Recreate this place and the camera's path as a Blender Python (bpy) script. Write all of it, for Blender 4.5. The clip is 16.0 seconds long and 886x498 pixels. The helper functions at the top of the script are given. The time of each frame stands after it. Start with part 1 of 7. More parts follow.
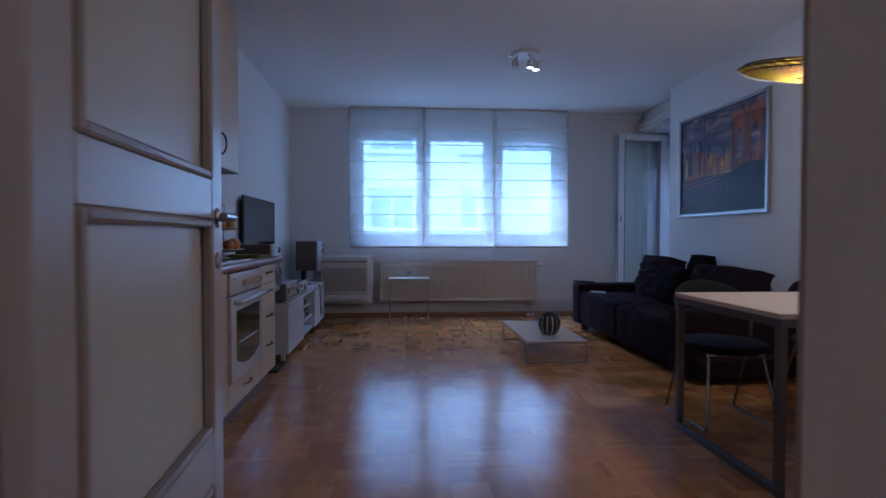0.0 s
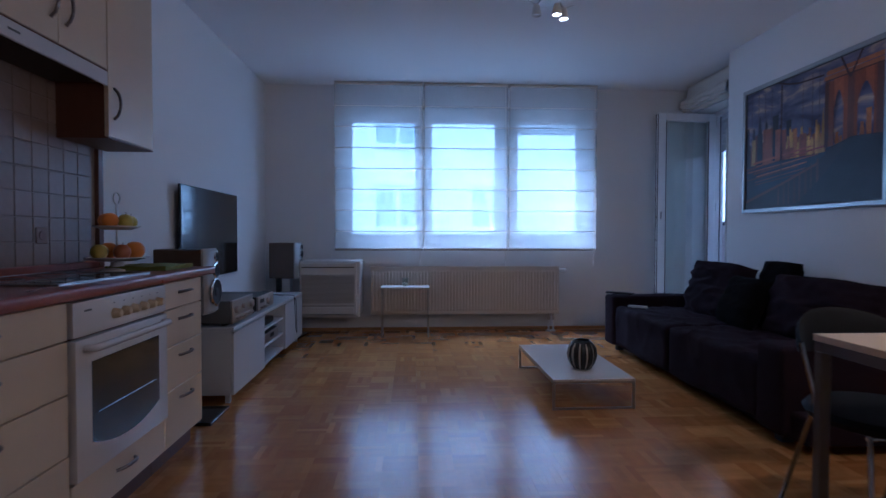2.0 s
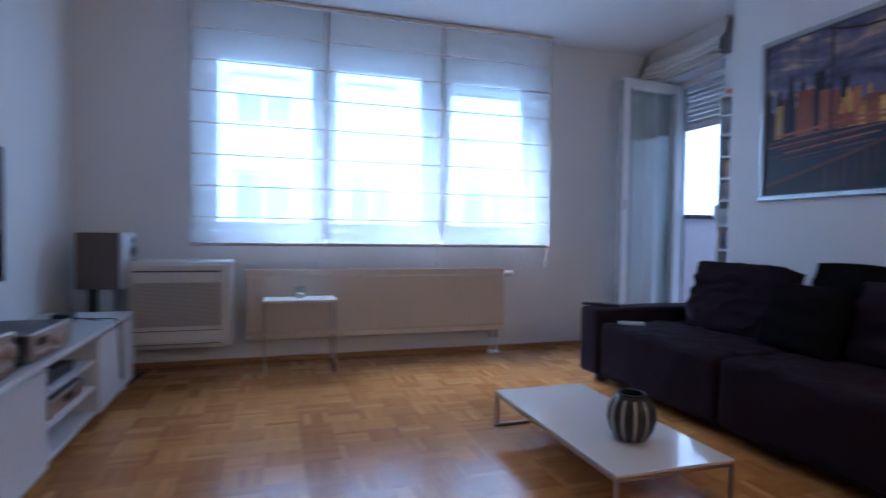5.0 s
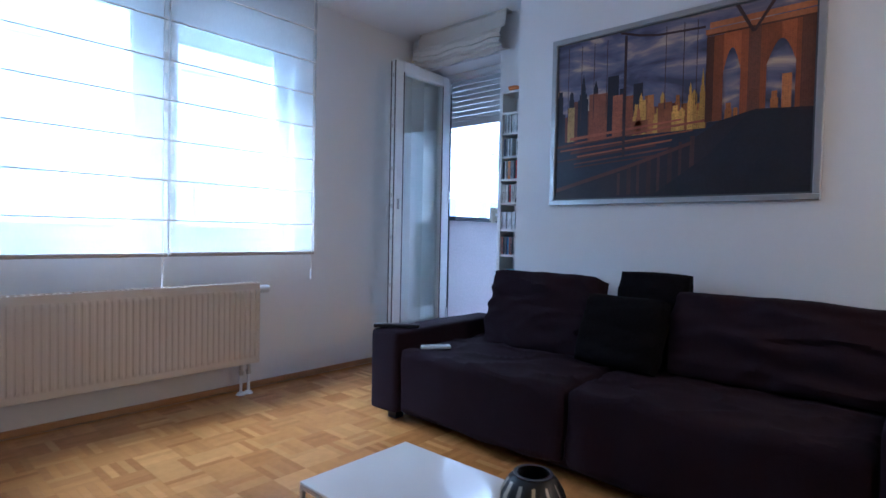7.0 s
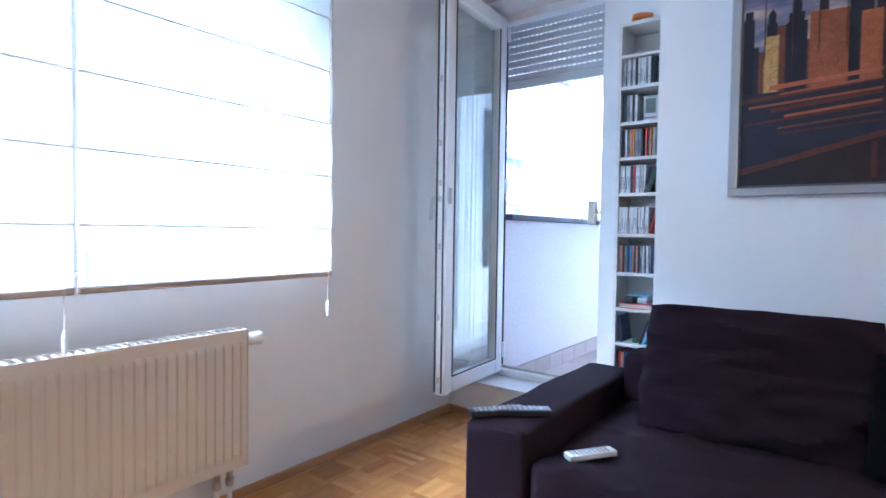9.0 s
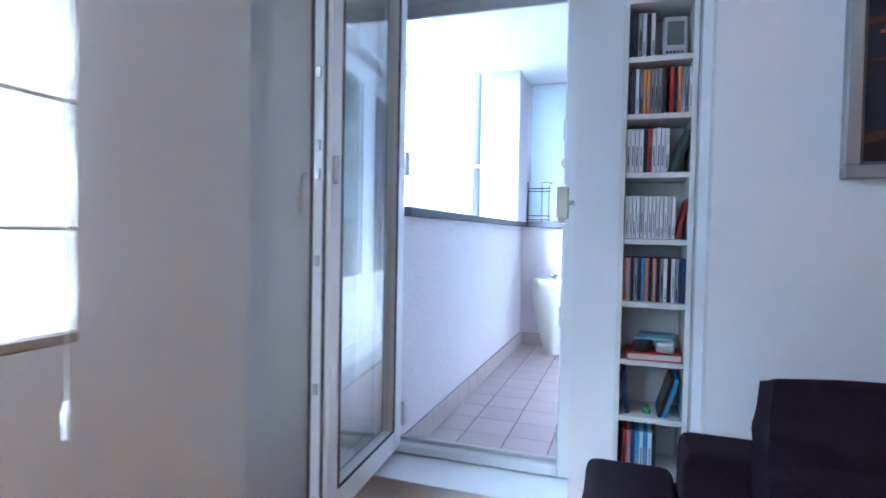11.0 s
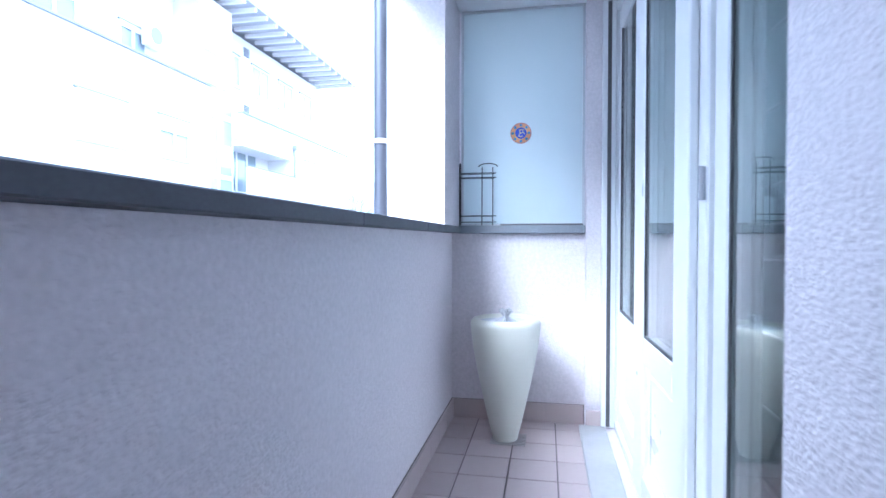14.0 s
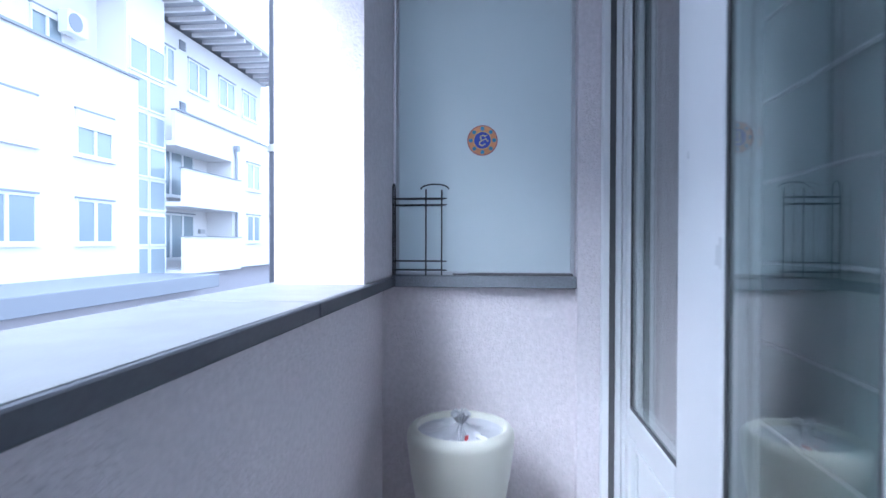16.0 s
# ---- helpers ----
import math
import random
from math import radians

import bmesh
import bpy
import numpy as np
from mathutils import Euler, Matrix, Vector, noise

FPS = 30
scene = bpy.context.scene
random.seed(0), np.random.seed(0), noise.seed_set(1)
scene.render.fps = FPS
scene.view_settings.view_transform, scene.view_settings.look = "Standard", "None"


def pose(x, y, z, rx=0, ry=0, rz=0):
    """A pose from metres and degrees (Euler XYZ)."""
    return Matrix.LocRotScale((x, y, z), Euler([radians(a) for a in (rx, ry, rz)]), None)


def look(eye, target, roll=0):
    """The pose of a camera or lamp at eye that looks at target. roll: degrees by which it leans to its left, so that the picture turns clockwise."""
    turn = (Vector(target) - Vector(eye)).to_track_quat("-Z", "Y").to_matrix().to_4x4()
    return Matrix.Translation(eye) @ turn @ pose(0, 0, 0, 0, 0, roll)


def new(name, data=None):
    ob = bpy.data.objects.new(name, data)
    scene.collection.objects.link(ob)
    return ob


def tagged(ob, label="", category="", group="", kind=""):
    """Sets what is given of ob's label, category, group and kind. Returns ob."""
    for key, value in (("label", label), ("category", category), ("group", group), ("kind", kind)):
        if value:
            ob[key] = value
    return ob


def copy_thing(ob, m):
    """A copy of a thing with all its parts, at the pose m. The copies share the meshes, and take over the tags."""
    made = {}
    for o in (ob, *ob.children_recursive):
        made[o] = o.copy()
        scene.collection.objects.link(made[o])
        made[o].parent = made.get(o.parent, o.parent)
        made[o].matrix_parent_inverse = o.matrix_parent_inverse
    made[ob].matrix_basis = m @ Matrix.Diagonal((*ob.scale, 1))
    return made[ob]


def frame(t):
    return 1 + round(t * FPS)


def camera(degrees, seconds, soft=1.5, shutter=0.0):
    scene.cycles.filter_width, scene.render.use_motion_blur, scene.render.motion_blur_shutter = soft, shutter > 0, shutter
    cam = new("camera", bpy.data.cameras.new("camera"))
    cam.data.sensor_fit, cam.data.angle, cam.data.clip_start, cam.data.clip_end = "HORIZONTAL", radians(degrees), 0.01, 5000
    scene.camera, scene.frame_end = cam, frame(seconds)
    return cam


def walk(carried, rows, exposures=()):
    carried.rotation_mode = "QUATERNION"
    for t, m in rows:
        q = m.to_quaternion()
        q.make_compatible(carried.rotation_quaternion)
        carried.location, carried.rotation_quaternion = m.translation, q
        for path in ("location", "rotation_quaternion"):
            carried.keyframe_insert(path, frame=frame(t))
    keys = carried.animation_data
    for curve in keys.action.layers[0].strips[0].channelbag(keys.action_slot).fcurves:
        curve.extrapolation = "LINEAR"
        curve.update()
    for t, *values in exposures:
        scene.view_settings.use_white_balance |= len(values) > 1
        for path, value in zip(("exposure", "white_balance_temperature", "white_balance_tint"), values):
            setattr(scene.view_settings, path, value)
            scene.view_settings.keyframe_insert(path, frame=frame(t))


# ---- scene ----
cam = camera(78.2, 16.0, shutter=0.5)
PATH = [
    (0, (0.494, 1.130, 1.025), (0.650, 3.123, 0.977), 0.1),
    (0.5, (0.565, 1.423, 1.028), (0.694, 3.419, 0.979), 0.1),
    (1, (0.627, 1.718, 1.032), (0.764, 3.712, 0.983), 0.2),
    (1.5, (0.662, 1.966, 1.025), (0.792, 3.961, 0.976), 0.2),
    (2, (0.673, 2.257, 1.040), (0.785, 4.253, 0.988), 0.1),
    (2.5, (0.684, 2.601, 1.027), (0.745, 4.599, 0.978), 0.1),
    (3, (0.659, 2.892, 1.027), (0.676, 4.892, 0.975), 0.2),
    (3.5, (0.585, 3.191, 1.030), (0.590, 5.190, 0.976), 0.2),
    (4, (0.498, 3.501, 1.027), (0.462, 5.500, 0.974), 0.1),
    (4.5, (0.456, 3.691, 1.026), (0.510, 5.689, 0.973), 0.4),
    (5, (0.404, 3.888, 0.986), (1.005, 5.795, 0.927), 0.8),
    (5.2, (0.409, 4.002, 0.974), (1.172, 5.850, 0.924), 0.9),
    (7.3, (0.481, 5.061, 1.036), (2.015, 6.343, 0.982), 1.1),
    (7.5, (0.537, 5.191, 1.034), (2.087, 6.454, 0.982), 1.0),
    (8, (0.723, 5.572, 1.050), (2.276, 6.830, 0.995), 0.9),
    (8.2, (0.792, 5.726, 1.056), (2.341, 6.990, 0.999), 0.9),
    (10.3, (1.640, 6.859, 1.076), (3.397, 7.812, 1.009), 1.0),
    (10.5, (1.729, 6.934, 1.073), (3.516, 7.829, 1.010), 1.1),
    (11, (1.944, 7.114, 1.080), (3.838, 7.755, 1.020), 1.1),
    (11.5, (2.255, 7.211, 1.079), (4.178, 7.758, 1.035), 0.7),
    (12, (2.504, 7.314, 1.106), (4.442, 7.808, 1.057), 0.5),
    (12.5, (2.813, 7.392, 1.096), (4.774, 7.787, 1.051), 0.5),
    (13, (3.172, 7.458, 1.094), (5.134, 7.847, 1.051), 0.3),
    (13.5, (3.469, 7.453, 1.098), (5.428, 7.858, 1.065), 0.2),
    (14, (3.751, 7.491, 1.111), (5.716, 7.863, 1.077), 0.1),
    (14.5, (4.014, 7.504, 1.112), (5.983, 7.850, 1.084), 0.0),
    (15, (4.290, 7.532, 1.218), (6.275, 7.775, 1.193), 0.2),
    (15.5, (4.461, 7.556, 1.277), (6.450, 7.759, 1.249), 0.0),
    (16, (4.765, 7.569, 1.324), (6.754, 7.775, 1.298), 0.1),
]
EXPOSURES = [
    (0, 3.0, 4000, 11), (2.5, 2.9, 4100, 12), (4, 3.25, 4330, 12), (4.5, 3.6, 4250, 11), (5, 3.65, 4280, 11), (7.3, 4.2, 4380, 6), (8.2, 4.95, 4520, 6),
    (10.3, 4.75, 4620, 6), (11.0, 4.35, 4650, 6), (11.5, 3.9, 4750, 6), (12.5, 3.65, 4700, 6), (13.5, 3.6, 4800, 7), (14.5, 3.3, 5030, 9), (15, 3.05, 5050, 9), (16, 2.65, 5080, 9),
]
walk(cam, [(t, look(eye, target, roll)) for t, eye, target, roll in PATH], EXPOSURES)

# ---- world and lights ----
world = bpy.data.worlds.new("overcast_sky")
scene.world = world
world.use_nodes = True
wn, wl = world.node_tree.nodes, world.node_tree.links
sky = wn.new("ShaderNodeTexSky")
sky.sky_type, sky.sun_disc = "NISHITA", False
sky.sun_elevation, sky.sun_rotation = radians(48), radians(-60)
sky.dust_density, sky.air_density = 4.0, 1.0
hsv = wn.new("ShaderNodeHueSaturation")
hsv.inputs["Saturation"].default_value = 0.35
wl.new(sky.outputs[0], hsv.inputs["Color"])
wl.new(hsv.outputs[0], wn["Background"].inputs["Color"])
wn["Background"].inputs["Strength"].default_value = 0.15

sun_data = bpy.data.lights.new("sun", "SUN")
sun_data.energy, sun_data.angle, sun_data.color = 0.5, radians(50), (1.0, 0.97, 0.93)
sun = new("sun", sun_data)
sun.matrix_world = look((0, 0, 30), (3, -9, 21))


def lamp(name, kind, m, energy, color, size=0.1, size_y=0.0, spot=90):
    data = bpy.data.lights.new(name, kind)
    data.energy, data.color = energy, color
    if kind == "AREA":
        data.shape, data.size, data.size_y = "RECTANGLE", size, size_y
    else:
        data.shadow_soft_size = size
    if kind == "SPOT":
        data.spot_size, data.spot_blend = radians(spot), 0.6
    ob = new(name, data)
    ob.matrix_world = m
    return ob


# added area lamp in the wide window's opening, standing in for sky light
lamp("window_daylight", "AREA", look((1.25, 8.44, 1.65), (1.25, 0, 0.2)), 0.9, (0.85, 0.93, 1.0), 2.5, 1.4)


# ---- materials ----
def material(name, color, rough=0.5, metal=0.0, grain=0.0, grain_scale=40.0, blotch=0.0, blotch_scale=3.0,
             bump=0.0, bump_scale=80.0, stretch=(1, 1, 1), coat=0.0, island=0.0, piece=0.0, rough_var=0.0, sheen=0.0, gloss=0.5, bump_depth=0.004):
    """A painted or natural surface: grain and blotches vary the colour, bump gives fine relief."""
    m = bpy.data.materials.new(name)
    m.use_nodes = True
    n, l = m.node_tree.nodes, m.node_tree.links
    b = n["Principled BSDF"]
    b.inputs["Roughness"].default_value, b.inputs["Metallic"].default_value = rough, metal
    b.inputs["Coat Weight"].default_value, b.inputs["Coat Roughness"].default_value = coat, 0.12
    b.inputs["Sheen Weight"].default_value, b.inputs["Specular IOR Level"].default_value = sheen, gloss
    co = n.new("ShaderNodeTexCoord")
    mp = n.new("ShaderNodeMapping")
    mp.inputs["Scale"].default_value = stretch
    l.new(co.outputs["Object"], mp.inputs[0])
    value = n.new("ShaderNodeValue")
    value.outputs[0].default_value = 1.0
    out = value.outputs[0]

    def vary(source, amount):
        nonlocal out
        r = n.new("ShaderNodeMapRange")
        r.inputs["To Min"].default_value, r.inputs["To Max"].default_value = 1 - amount, 1 + amount
        l.new(source, r.inputs["Value"])
        k = n.new("ShaderNodeMath")
        k.operation = "MULTIPLY"
        l.new(out, k.inputs[0]), l.new(r.outputs[0], k.inputs[1])
        out = k.outputs[0]

    def noise_at(scale, detail=4.0):
        t = n.new("ShaderNodeTexNoise")
        t.inputs["Scale"].default_value, t.inputs["Detail"].default_value = scale, detail
        l.new(mp.outputs[0], t.inputs["Vector"])
        return t.outputs["Fac"]

    if grain:
        vary(noise_at(grain_scale), grain)
    if blotch:
        vary(noise_at(blotch_scale, 3.0), blotch)
    if island:
        vary(n.new("ShaderNodeNewGeometry").outputs["Random Per Island"], island)
    if piece:
        vary(n.new("ShaderNodeObjectInfo").outputs["Random"], piece)
    mix = n.new("ShaderNodeVectorMath")
    mix.operation = "SCALE"
    mix.inputs[0].default_value = color
    l.new(out, mix.inputs["Scale"])
    l.new(mix.outputs[0], b.inputs["Base Color"])
    if rough_var:
        r = n.new("ShaderNodeMapRange")
        r.inputs["To Min"].default_value, r.inputs["To Max"].default_value = max(rough - rough_var, 0), rough + rough_var
        l.new(noise_at(blotch_scale * 2, 5.0), r.inputs["Value"])
        l.new(r.outputs[0], b.inputs["Roughness"])
    if bump:
        h = n.new("ShaderNodeBump")
        h.inputs["Strength"].default_value, h.inputs["Distance"].default_value = bump, bump_depth
        l.new(noise_at(bump_scale, 5.0), h.inputs["Height"])
        l.new(h.outputs[0], b.inputs["Normal"])
    return m


def glass_material(name, tint=(0.92, 0.97, 0.96), rough=0.0, clear=0.82):
    """Thin window glass: mostly clear, with the mirror that glass has at a slant."""
    m = bpy.data.materials.new(name)
    m.use_nodes = True
    n, l = m.node_tree.nodes, m.node_tree.links
    n.remove(n["Principled BSDF"])
    tr, gl, mx, fr = (n.new("ShaderNode" + k) for k in ("BsdfTransparent", "BsdfGlossy", "MixShader", "LayerWeight"))
    tr.inputs["Color"].default_value = (*tint, 1)
    gl.inputs["Roughness"].default_value = rough
    fr.inputs["Blend"].default_value = 0.5
    power, ramp = n.new("ShaderNodeMath"), n.new("ShaderNodeMapRange")
    power.operation = "POWER"
    power.inputs[1].default_value = 2.2
    ramp.inputs["To Min"].default_value, ramp.inputs["To Max"].default_value = 0.10, 0.9
    l.new(fr.outputs["Facing"], power.inputs[0]), l.new(power.outputs[0], ramp.inputs["Value"])
    l.new(ramp.outputs[0], mx.inputs[0]), l.new(tr.outputs[0], mx.inputs[1]), l.new(gl.outputs[0], mx.inputs[2])
    l.new(mx.outputs[0], n["Material Output"].inputs["Surface"])
    return m


def fabric_sheer(name, color, clear):
    """Thin woven cloth that lets light through."""
    m = bpy.data.materials.new(name)
    m.use_nodes = True
    n, l = m.node_tree.nodes, m.node_tree.links
    n.remove(n["Principled BSDF"])
    tr, tl, df, m1, m2 = (n.new("ShaderNode" + k) for k in ("BsdfTransparent", "BsdfTranslucent", "BsdfDiffuse", "MixShader", "MixShader"))
    wave = n.new("ShaderNodeTexNoise")
    wave.inputs["Scale"].default_value = 60
    co, mp, rg = n.new("ShaderNodeTexCoord"), n.new("ShaderNodeMapping"), n.new("ShaderNodeMapRange")
    mp.inputs["Scale"].default_value = (6, 6, 0.35)
    l.new(co.outputs["Object"], mp.inputs[0]), l.new(mp.outputs[0], wave.inputs["Vector"])
    rg.inputs["To Min"].default_value, rg.inputs["To Max"].default_value = clear - 0.06, clear + 0.06
    l.new(wave.outputs["Fac"], rg.inputs["Value"])
    for s in (tl, df):
        s.inputs["Color"].default_value = (*color, 1)
    m1.inputs[0].default_value = 0.2
    l.new(tl.outputs[0], m1.inputs[1]), l.new(df.outputs[0], m1.inputs[2])
    l.new(rg.outputs[0], m2.inputs[0]), l.new(m1.outputs[0], m2.inputs[1]), l.new(tr.outputs[0], m2.inputs[2])
    l.new(m2.outputs[0], n["Material Output"].inputs["Surface"])
    return m


def milky_material(name, color):
    """Milky glass: a pale glossy face that also lets light through."""
    m = material(name, color, 0.3, blotch=0.02, coat=0.2)
    n, l = m.node_tree.nodes, m.node_tree.links
    tl, mx = n.new("ShaderNodeBsdfTranslucent"), n.new("ShaderNodeMixShader")
    tl.inputs["Color"].default_value, mx.inputs[0].default_value = (*color, 1), 0.4
    l.new(n["Principled BSDF"].outputs[0], mx.inputs[1]), l.new(tl.outputs[0], mx.inputs[2])
    l.new(mx.outputs[0], n["Material Output"].inputs["Surface"])
    return m


def glow(name, color, strength):
    m = bpy.data.materials.new(name)
    m.use_nodes = True
    b = m.node_tree.nodes["Principled BSDF"]
    b.inputs["Base Color"].default_value = (*color, 1)
    b.inputs["Emission Color"].default_value, b.inputs["Emission Strength"].default_value = (*color, 1), strength
    return m


WALL = material("white_wall_paint", (0.79, 0.79, 0.80), 0.85, grain=0.015, grain_scale=60, blotch=0.03, blotch_scale=0.8, bump=0.12, bump_scale=160)
CEIL = material("ceiling_paint", (0.81, 0.81, 0.82), 0.9, blotch=0.03, blotch_scale=0.7, bump=0.08, bump_scale=150)
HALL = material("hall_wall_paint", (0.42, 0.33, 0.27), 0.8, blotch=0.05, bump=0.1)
STUCCO = material("rough_stucco", (0.73, 0.685, 0.71), 0.9, grain=0.17, grain_scale=60, blotch=0.07, blotch_scale=1.5, bump=1.0, bump_scale=125, bump_depth=0.006)
PVC = material("white_plastic_frame", (0.80, 0.81, 0.82), 0.3, grain=0.01, blotch=0.02, rough_var=0.06)
SEAL = material("black_rubber_seal", (0.09, 0.09, 0.095), 0.6)
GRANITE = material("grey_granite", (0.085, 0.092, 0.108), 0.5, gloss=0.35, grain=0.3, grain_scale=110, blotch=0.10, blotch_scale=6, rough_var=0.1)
PALE_GRANITE = material("pale_granite_top", (0.19, 0.195, 0.20), 0.42, grain=0.22, grain_scale=240, blotch=0.16, blotch_scale=5, rough_var=0.12)
SILL_GRANITE = material("speckled_grey_granite", (0.20, 0.215, 0.24), 0.4, grain=0.55, grain_scale=230, blotch=0.1, blotch_scale=6)
TILE = material("terrace_tile", (0.50, 0.42, 0.41), 0.5, grain=0.04, grain_scale=30, blotch=0.06, blotch_scale=2, piece=0.06, rough_var=0.1, bump=0.08)
GROUT = material("grey_grout", (0.22, 0.19, 0.19), 0.9, grain=0.1)
OAK_TRIM = material("varnished_oak_trim", (0.40, 0.21, 0.08), 0.35, grain=0.15, stretch=(1, 1, 8))
GLASS = glass_material("clear_glass")
WINDOW_GLASS = glass_material("coated_window_glass", (0.93, 0.985, 0.99))
SHEER = fabric_sheer("sheer_blind_cloth", (0.84, 0.86, 0.87), 0.55)
HEM = fabric_sheer("blind_hem_cloth", (0.62, 0.58, 0.53), 0.18)
CLOTH = material("cream_blind_cloth", (0.66, 0.62, 0.56), 0.9, grain=0.08, grain_scale=120, bump=0.3, bump_scale=200)
SHUTTER = material("grey_aluminium_shutter", (0.55, 0.56, 0.58), 0.45, metal=0.3, grain=0.02)
STEEL = material("brushed_steel", (0.55, 0.54, 0.53), 0.3, metal=1.0, grain=0.05, stretch=(1, 1, 20))
CHROME = material("chrome", (0.75, 0.75, 0.76), 0.1, metal=1.0)
DARK = material("dark_void_paint", (0.05, 0.05, 0.055), 0.8)


# ---- mesh helpers ----
def add_box(bm, lo, hi, bevel=0.0, segments=1):
    x0, y0, z0 = lo
    x1, y1, z1 = hi
    v = [bm.verts.new(p) for p in ((x0, y0, z0), (x1, y0, z0), (x1, y1, z0), (x0, y1, z0), (x0, y0, z1), (x1, y0, z1), (x1, y1, z1), (x0, y1, z1))]
    f = [bm.faces.new([v[i] for i in q]) for q in ((0, 3, 2, 1), (4, 5, 6, 7), (0, 1, 5, 4), (1, 2, 6, 5), (2, 3, 7, 6), (3, 0, 4, 7))]
    if bevel:
        edges = list({e for q in f for e in q.edges})
        bmesh.ops.bevel(bm, geom=edges, offset=bevel, segments=segments, profile=0.6, affect="EDGES")
    return bm


def boxes(*items, bevel=0.0, segments=1):
    bm = bmesh.new()
    for lo, hi in items:
        add_box(bm, lo, hi, bevel, segments)
    return bm


def mesh_of(name, bm, mat, smooth=False):
    me = bpy.data.meshes.new(name)
    bm.normal_update()
    bm.to_mesh(me)
    bm.free()
    for mt in (mat if isinstance(mat, (list, tuple)) else [mat]):
        me.materials.append(mt)
    if smooth:
        me.polygons.foreach_set("use_smooth", [True] * len(me.polygons))
        me.set_sharp_from_angle(angle=radians(35))
    return me


def part(name, bm, mat, parent, label="", smooth=False):
    ob = new(name, mesh_of(name, bm, mat, smooth))
    ob.parent = parent
    if label:
        ob["label"] = label
    return ob


def structure(name, bm, mat, label, category="", smooth=False):
    return tagged(new(name, mesh_of(name, bm, mat, smooth)), label, category or name.split("_")[0], kind="structure")


def thing(name, at, label, category, group="", turn=0.0, kind=""):
    ob = new(name)
    ob.empty_display_size = 0.1
    ob.matrix_world = pose(*at, 0, 0, turn)
    return tagged(ob, label, category, group, kind)


def lathe(profile, sides=24, cap=True):
    """A body of revolution about z from (radius, z) pairs."""
    bm = bmesh.new()
    rings = []
    for r, z in profile:
        if r < 1e-5:
            rings.append([bm.verts.new((0, 0, z))])
        else:
            rings.append([bm.verts.new((r * math.cos(2 * math.pi * i / sides), r * math.sin(2 * math.pi * i / sides), z)) for i in range(sides)])
    for a, b in zip(rings, rings[1:]):
        for i in range(sides):
            j = (i + 1) % sides
            if len(a) == 1 and len(b) > 1:
                bm.faces.new((a[0], b[j], b[i]))
            elif len(b) == 1 and len(a) > 1:
                bm.faces.new((a[i], a[j], b[0]))
            elif len(a) > 1:
                bm.faces.new((a[i], a[j], b[j], b[i]))
    bmesh.ops.recalc_face_normals(bm, faces=bm.faces)
    return bm


def add_tube(bm, points, radius, sides=8, closed=False):
    """A round rod along a line of points."""
    pts = [Vector(p) for p in points]
    rings = []
    count = len(pts)
    up = Vector((0.13, 0.21, 0.97)).normalized()
    for i, p in enumerate(pts):
        a = pts[(i - 1) % count] if closed or i else p
        b = pts[(i + 1) % count] if closed or i < count - 1 else p
        d = (b - a).normalized()
        s = d.cross(up)
        if s.length < 0.1:
            s = d.cross(Vector((1, 0, 0)))
        s.normalize()
        u = s.cross(d)
        rings.append([bm.verts.new(p + radius * (math.cos(q) * s + math.sin(q) * u)) for q in (2 * math.pi * k / sides for k in range(sides))])
    pairs = list(zip(rings, rings[1:])) + ([(rings[-1], rings[0])] if closed else [])
    for a, b in pairs:
        for k in range(sides):
            bm.faces.new((a[k], a[(k + 1) % sides], b[(k + 1) % sides], b[k]))
    if not closed:
        bm.faces.new(rings[0][::-1]), bm.faces.new(rings[-1])
    return bm


def tube(points, radius, sides=8, closed=False):
    bm = add_tube(bmesh.new(), points, radius, sides, closed)
    bmesh.ops.recalc_face_normals(bm, faces=bm.faces)
    return bm


def bent(points, radius, steps=5):
    """Rounds the corners of a line of points."""
    pts = [Vector(p) for p in points]
    out = [pts[0]]
    for a, b, c in zip(pts, pts[1:], pts[2:]):
        r = min(radius, (a - b).length * 0.45, (c - b).length * 0.45)
        s, e = b + (a - b).normalized() * r, b + (c - b).normalized() * r
        for k in range(steps + 1):
            t = k / steps
            out.append((1 - t) ** 2 * s + 2 * t * (1 - t) * b + t * t * e)
    return out + [pts[-1]]


def wall_bm(axis, u0, u1, w0, w1, z0, z1, openings=()):
    """A wall along x or y with rectangular openings (u0, u1, z0, z1) cut through its thickness w0 to w1."""
    bm = bmesh.new()
    cuts = sorted({u0, u1, *(o[0] for o in openings), *(o[1] for o in openings)})
    for a, b in zip(cuts, cuts[1:]):
        spans = [(z0, z1)]
        for o in openings:
            if o[0] <= a + 1e-6 and o[1] >= b - 1e-6:
                spans = [s for p, q in spans for s in ((p, min(q, o[2])), (max(p, o[3]), q)) if s[1] - s[0] > 1e-4]
        for p, q in spans:
            lo, hi = ((a, w0, p), (b, w1, q)) if axis == "x" else ((w0, a, p), (w1, b, q))
            add_box(bm, lo, hi)
    return bm


